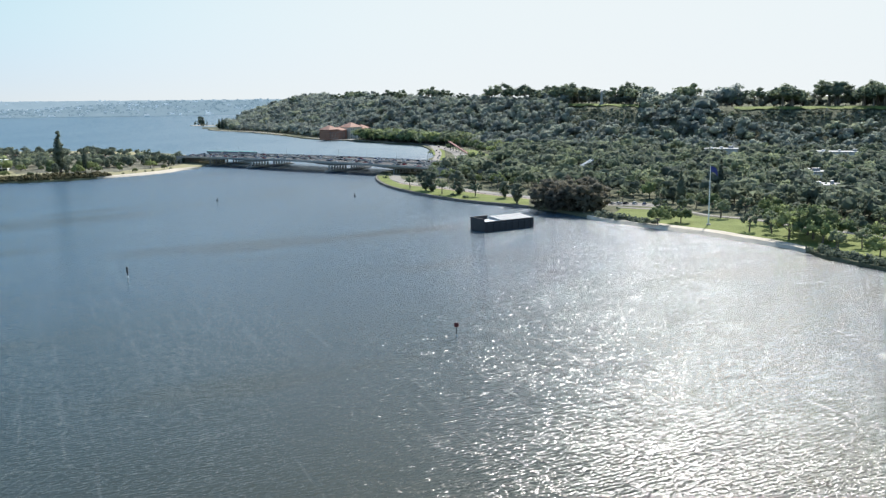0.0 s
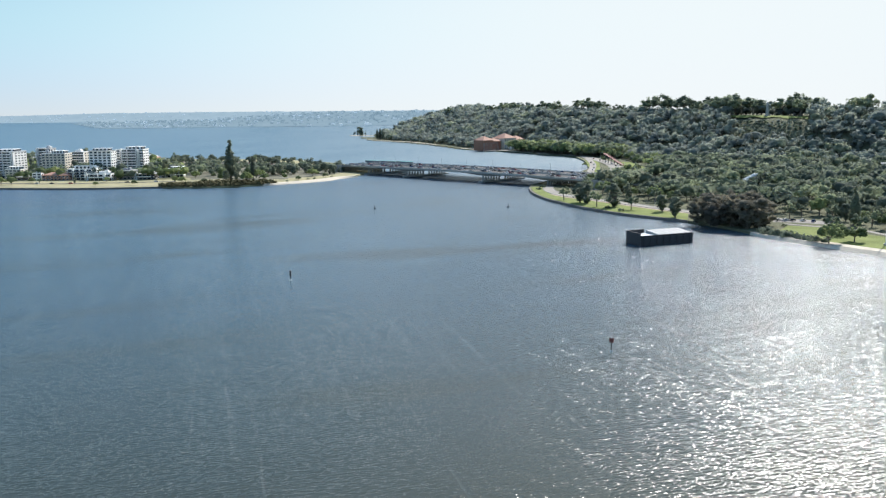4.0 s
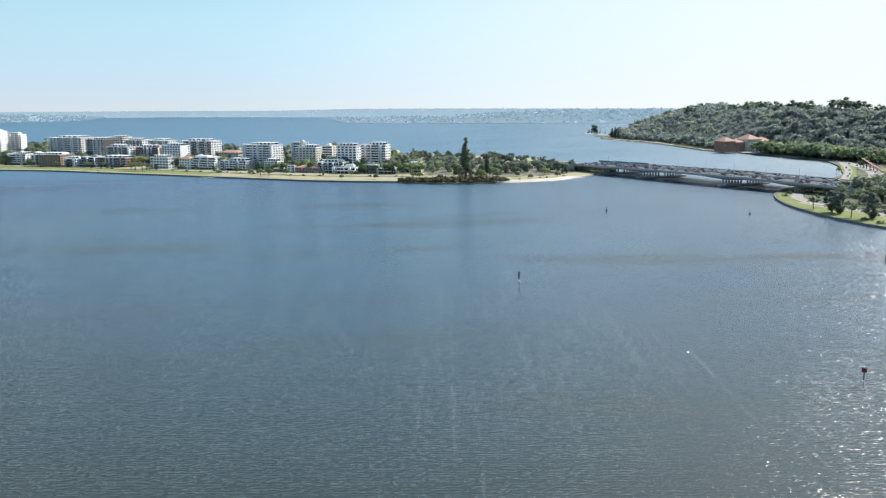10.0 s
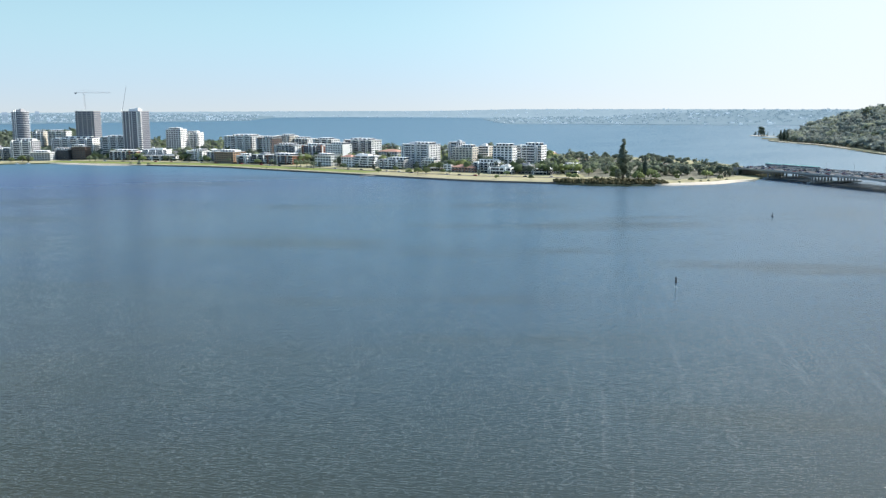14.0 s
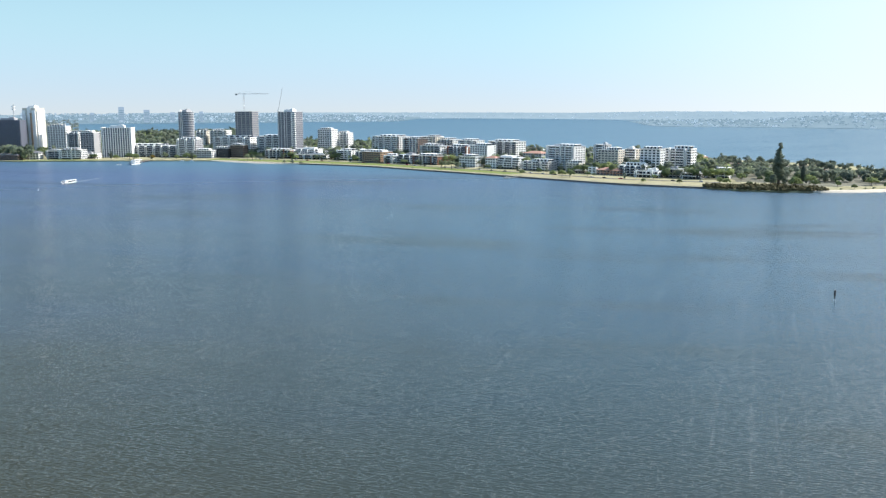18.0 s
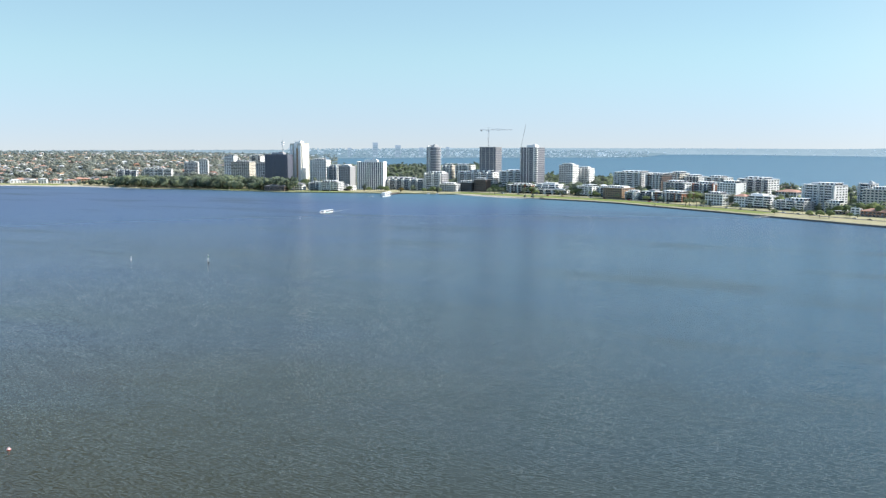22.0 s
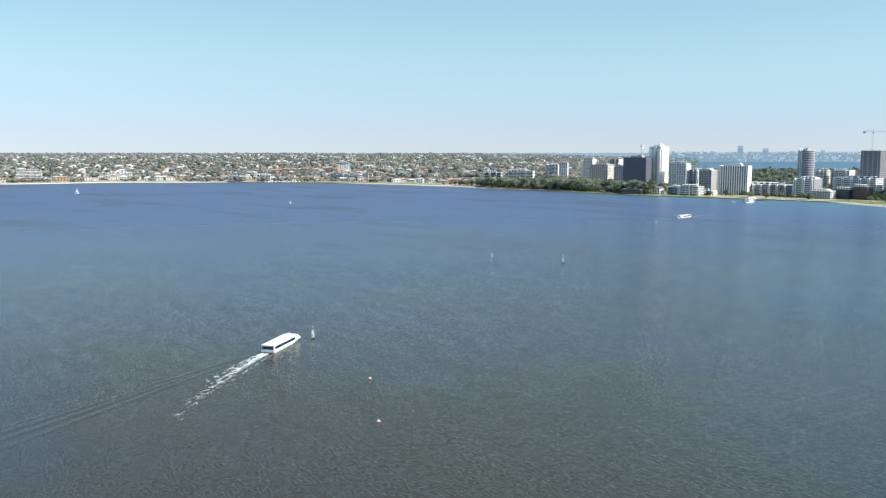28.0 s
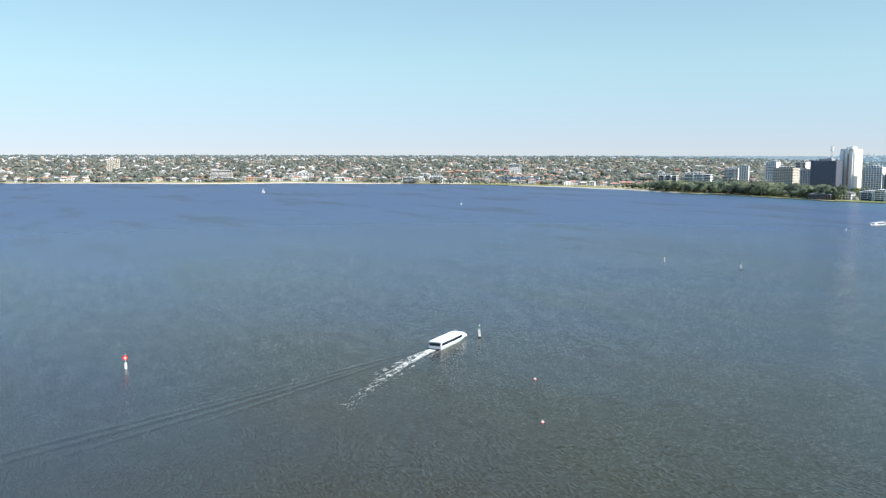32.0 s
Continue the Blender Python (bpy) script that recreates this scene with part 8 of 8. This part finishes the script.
def obelisk():
    x, y = polar(-32.5, 1255.0)
    z = float(scarp_height(np.array([x]), np.array([y]))[0])
    root = thing("obelisk", "pale granite memorial obelisk on the crest", "monument", pose(float(x), float(y), z))
    s = Shape()
    s.box(0, 0, 0, 7, 7, 1.6)
    part("step_base", s, "concrete", root)
    s = Shape()
    s.box(0, 0, 1.6, 3.2, 3.2, 16, taper=0.6)
    s.box(0, 0, 17.55, 1.92, 1.92, 2.2, taper=0.05)
    part("shaft", s, "concrete", root)


obelisk()


def crest_pavilion():
    x, y = polar(-39.3, 1290.0)
    z = float(scarp_height(np.array([x]), np.array([y]))[0]) - 3.5
    root = thing("pavilion", "low pavilion with a long pale roof on the crest", "building", pose(float(x), float(y), z, 0, 0, -39))
    s = Shape()
    s.box(0, 0, 0, 46, 14, 8.5)
    part("wall", s, "brown", root)
    s = Shape()
    s.hip(0, 0, 8.5, 50, 18, 2.2, 0, 0.5)
    part("roof", s, "dull_roof", root)
    for i in range(9):
        part("window", window_mesh(3.4, 3.0), (), root, m=pose(-20 + i * 5, -7, 3))


crest_pavilion()
for lab, x, y, rz, w, d, h in (("grey flat-roofed office block among the trees", 640, 764, -42, 36, 16, 11.5), ("long white-roofed hall below the scarp", 716, 676, -48, 54, 16, 10), ("low white-roofed depot among the trees", 494, 482, -44, 34, 18, 5.5), ("white low building half hidden by trees", 560, 560, -40, 24, 14, 6)):
    root = thing("park_building", lab, "building", pose(x, y, 1.3, 0, 0, rz))
    s = Shape()
    s.box(0, 0, 0, w, d, h)
    part("wall", s, "pale", root)
    s = Shape()
    s.box(0, 0, h, w + 1.6, d + 1.6, 0.6)
    part("roof", s, "dull_roof", root)
    for k in range(3):
        s = Shape()
        s.box(-w * 0.3 + k * w * 0.27, 2.0 * math.sin(k * 2.0 + w), h + 0.6, 4.5 + 2 * math.sin(k + w), 4.0, 1.3 + 0.5 * k)
        part("roof_plant", s, ("white", "pale", "grey")[k], root)
    for f in range(int(h / 4)):
        for i in range(int(w / 5)):
            part("window", window_mesh(3.0, 1.8), (), root, m=pose(-w / 2 + 2.5 + i * 5, -d / 2, f * 3.8 + 1.2))


def ramp():
    root = thing("footbridge", "white sloping footbridge rising through the trees", "footbridge", pose(428, 692, 8, 0, 0, 25))
    s = Shape()
    s.add([(-10, -1.6, 0), (9, -1.6, 5), (9, 1.6, 5), (-10, 1.6, 0), (-10, -1.6, 0.5), (9, -1.6, 5.5), (9, 1.6, 5.5), (-10, 1.6, 0.5)], [(3, 2, 1, 0), (4, 5, 6, 7), (0, 1, 5, 4), (1, 2, 6, 5), (2, 3, 7, 6), (3, 0, 4, 7)])
    part("deck", s, "white", root)
    for sy in (-1.5, 1.5):
        s = Shape()
        s.add([(-10, sy - 0.06, 0.5), (9, sy - 0.06, 5.5), (9, sy + 0.06, 5.5), (-10, sy + 0.06, 0.5), (-10, sy - 0.06, 1.6), (9, sy - 0.06, 6.6), (9, sy + 0.06, 6.6), (-10, sy + 0.06, 1.6)], [(3, 2, 1, 0), (4, 5, 6, 7), (0, 1, 5, 4), (1, 2, 6, 5), (2, 3, 7, 6), (3, 0, 4, 7)])
        part("parapet", s, "white", root)
    for px, h in ((-9, 6.8), (0, 9), (8, 11)):
        s = Shape()
        s.box(px, 0, -6.6, 1.0, 1.6, h)
        part("pier", s, "concrete", root)


ramp()


# ---------------------------------------------------------------- street lamps and cars
def street_lamp(x, y, z, heading, h=10.0):
    root = thing("street_lamp", "slim grey street lamp with a bent arm", "street lamp", pose(x, y, z, 0, 0, heading), "street lamps")
    s = Shape()
    s.tube((0, 0, 0), (0, 0, h), 0.14, 0.08, 7)
    part("pole", s, "steel", root)
    s = Shape()
    s.tube((0, 0, h), (2.0, 0, h + 0.4), 0.07, 0.05, 6)
    arm = part("arm", s, "steel", root)
    s = Shape()
    s.box(2.3, 0, h + 0.3, 0.9, 0.3, 0.16, taper=0.8)
    part("lamp_head", s, "pale", arm)
    return root


lamp0 = street_lamp(*bridge_place(60, 31), deck_height(60), math.degrees(math.atan2(BR_N.y, BR_N.x)))
for i in range(1, 10):
    st = 60 + i * 38
    copy_thing(lamp0, pose(*bridge_place(st, 31), deck_height(st), 0, 0, math.degrees(math.atan2(BR_N.y, BR_N.x)) + 180 * (i % 2)))
for x, y, a in ((262, 690, 180), (275, 640, 180), (289, 590, 180), (302, 548, 180), (430, 960, 0), (455, 1040, 0), (400, 900, 0), (470, 1130, 0)):
    copy_thing(lamp0, pose(x, y, 1.6, 0, 0, a))


def car(colour, word):
    root = thing("car", "%s car on the road" % word, "car", pose(0, 0, 0), "cars")
    s = Shape()
    s.box(0, 0, 0.35, 4.5, 1.8, 0.55, taper=0.97)
    part("body", s, colour, root)
    s = Shape()
    s.box(-0.25, 0, 0.90, 2.6, 1.65, 0.55, taper=0.78)
    part("cabin_glass", s, "glass", root)
    s = Shape()
    s.box(-0.25, 0, 1.45, 2.0, 1.28, 0.07)
    part("roof", s, colour, root)
    w = Shape()
    w.tube((0, -0.12, 0), (0, 0.12, 0), 0.34, n=10)
    me = w.mesh("wheel", "black")
    for wx in (-1.4, 1.4):
        for wy in (-0.85, 0.85):
            part("wheel", me, (), root, m=pose(wx, wy, 0.34))
    return root


M["car_white"], M["car_silver"], M["car_dark"] = paint("white_car_paint", (0.75, 0.75, 0.75), 0.25), paint("silver_car_paint", (0.4, 0.41, 0.42), 0.3, metal=0.5), paint("dark_car_paint", (0.03, 0.032, 0.04), 0.25)
M["car_red"], M["car_blue"] = paint("red_car_paint", (0.35, 0.03, 0.03), 0.25), paint("blue_car_paint", (0.04, 0.08, 0.22), 0.25)
CARS = [car("car_white", "white family"), car("car_silver", "silver family"), car("car_dark", "dark family"), car("car_red", "red family"), car("car_blue", "blue family")]
used = [False] * 5


def park_car(i, x, y, z, heading):
    m = pose(x, y, z, 0, 0, heading)
    if not used[i]:
        used[i], CARS[i].matrix_basis = True, m
        return CARS[i]
    return copy_thing(CARS[i], m)


def train():
    """Three railcars in line."""
    root = thing("train", "pale blue and silver suburban train of three cars", "train", pose(0, 0, 0))
    for k in range(3):
        a0 = 26 + k * 28.5
        (x, y), z = bridge_place(a0 + 14, 45.5), deck_height(a0 + 14) + 0.05
        m = pose(x, y, z, 0, 0, math.degrees(math.atan2(BR_U.y, BR_U.x)))
        s = Shape()
        s.prism([(-13.6, -1.5), (13.6, -1.5), (13.9, -0.9), (13.9, 0.9), (13.6, 1.5), (-13.6, 1.5), (-13.9, 0.9), (-13.9, -0.9)], 0.9, 3.6)
        car_body = part("railcar", s, "steel", root, m=m)
        s = Shape()
        s.prism([(-13.4, -1.3), (13.4, -1.3), (13.4, 1.3), (-13.4, 1.3)], 3.6, 3.9)
        part("roof", s, "aqua", car_body)
        for sy in (-1, 1):
            s = Shape()
            s.box(0, sy * 1.5, 2.0, 25, 0.08, 0.9)
            part("window_band", s, "blue_glass", car_body)
        for bx in (-9, 9):
            s = Shape()
            s.box(bx, 0, 0, 3.4, 2.2, 0.9)
            part("bogie", s, "black", car_body)


train()
rng = random.Random(17)
lane_way = math.degrees(math.atan2(BR_U.y, BR_U.x))
for base in (0.0, 33.0):
    for lane in range(6):
        off = base + 1.2 + 26.6 * (lane + 0.5) / 6
        st = 24 + rng.uniform(0, 20)
        while st < 440:
            if base and lane == 2 and st < 118:
                st = 124
            park_car(rng.choice((0, 0, 1, 1, 2, 2, 3, 4)), *bridge_place(st, off), deck_height(st) + 0.05, lane_way + (180 if base else 0))
            st += rng.uniform(12, 38)
for x, y, a, i in ((268, 651, -72, 0), (279, 610, -73, 1), (288, 580, -70, 2), (301, 544, -66, 0), (324, 490, 20, 1), (328, 488, 20, 0), (332, 486, 20, 2), (337, 483, 25, 0), (341, 478, 40, 4), (425, 968, 62, 0), (436, 1000, 66, 2), (446, 1035, 70, 1), (455, 1075, 74, 0), (461, 1110, 76, 2), (466, 1145, 80, 3),
                   (420, 1030, 66, 0), (432, 1070, 68, 2), (398, 975, 62, 1), (384, 945, 62, 0)):
    park_car(i, x, y, 1.82, a)
line = rounded([(x - 14, y + 46) for x, y in FRONT_S], 8)
for k in range(2, len(line) - 2, 2):
    if rng.random() < 0.75:
        (x, y), (x2, y2) = line[k], line[k + 1]
        gz = max(1.5, float(rise_height(np.array([x]), np.array([y]))[0]))
        park_car(rng.choice((0, 0, 1, 2, 3)), x, y, gz, math.degrees(math.atan2(y2 - y, x2 - x)))

for k in range(44):
    t = (k * 0.371) % 1.0
    i = min(int(t * 4), 3)
    (ax, ay), (bx, by) = ((70, 1110), (20, 1230), (-60, 1310), (-180, 1370), (-330, 1430))[i:i + 2]
    f = t * 4 - i
    u = Vector((bx - ax, by - ay)).normalized()
    side = (-7, -3.5, 3.5, 7)[k % 4]
    park_car((0, 1, 0, 2, 1, 3)[k % 6], ax + (bx - ax) * f - u.y * side, ay + (by - ay) * f + u.x * side, 1.92, math.degrees(math.atan2(u.y, u.x)))
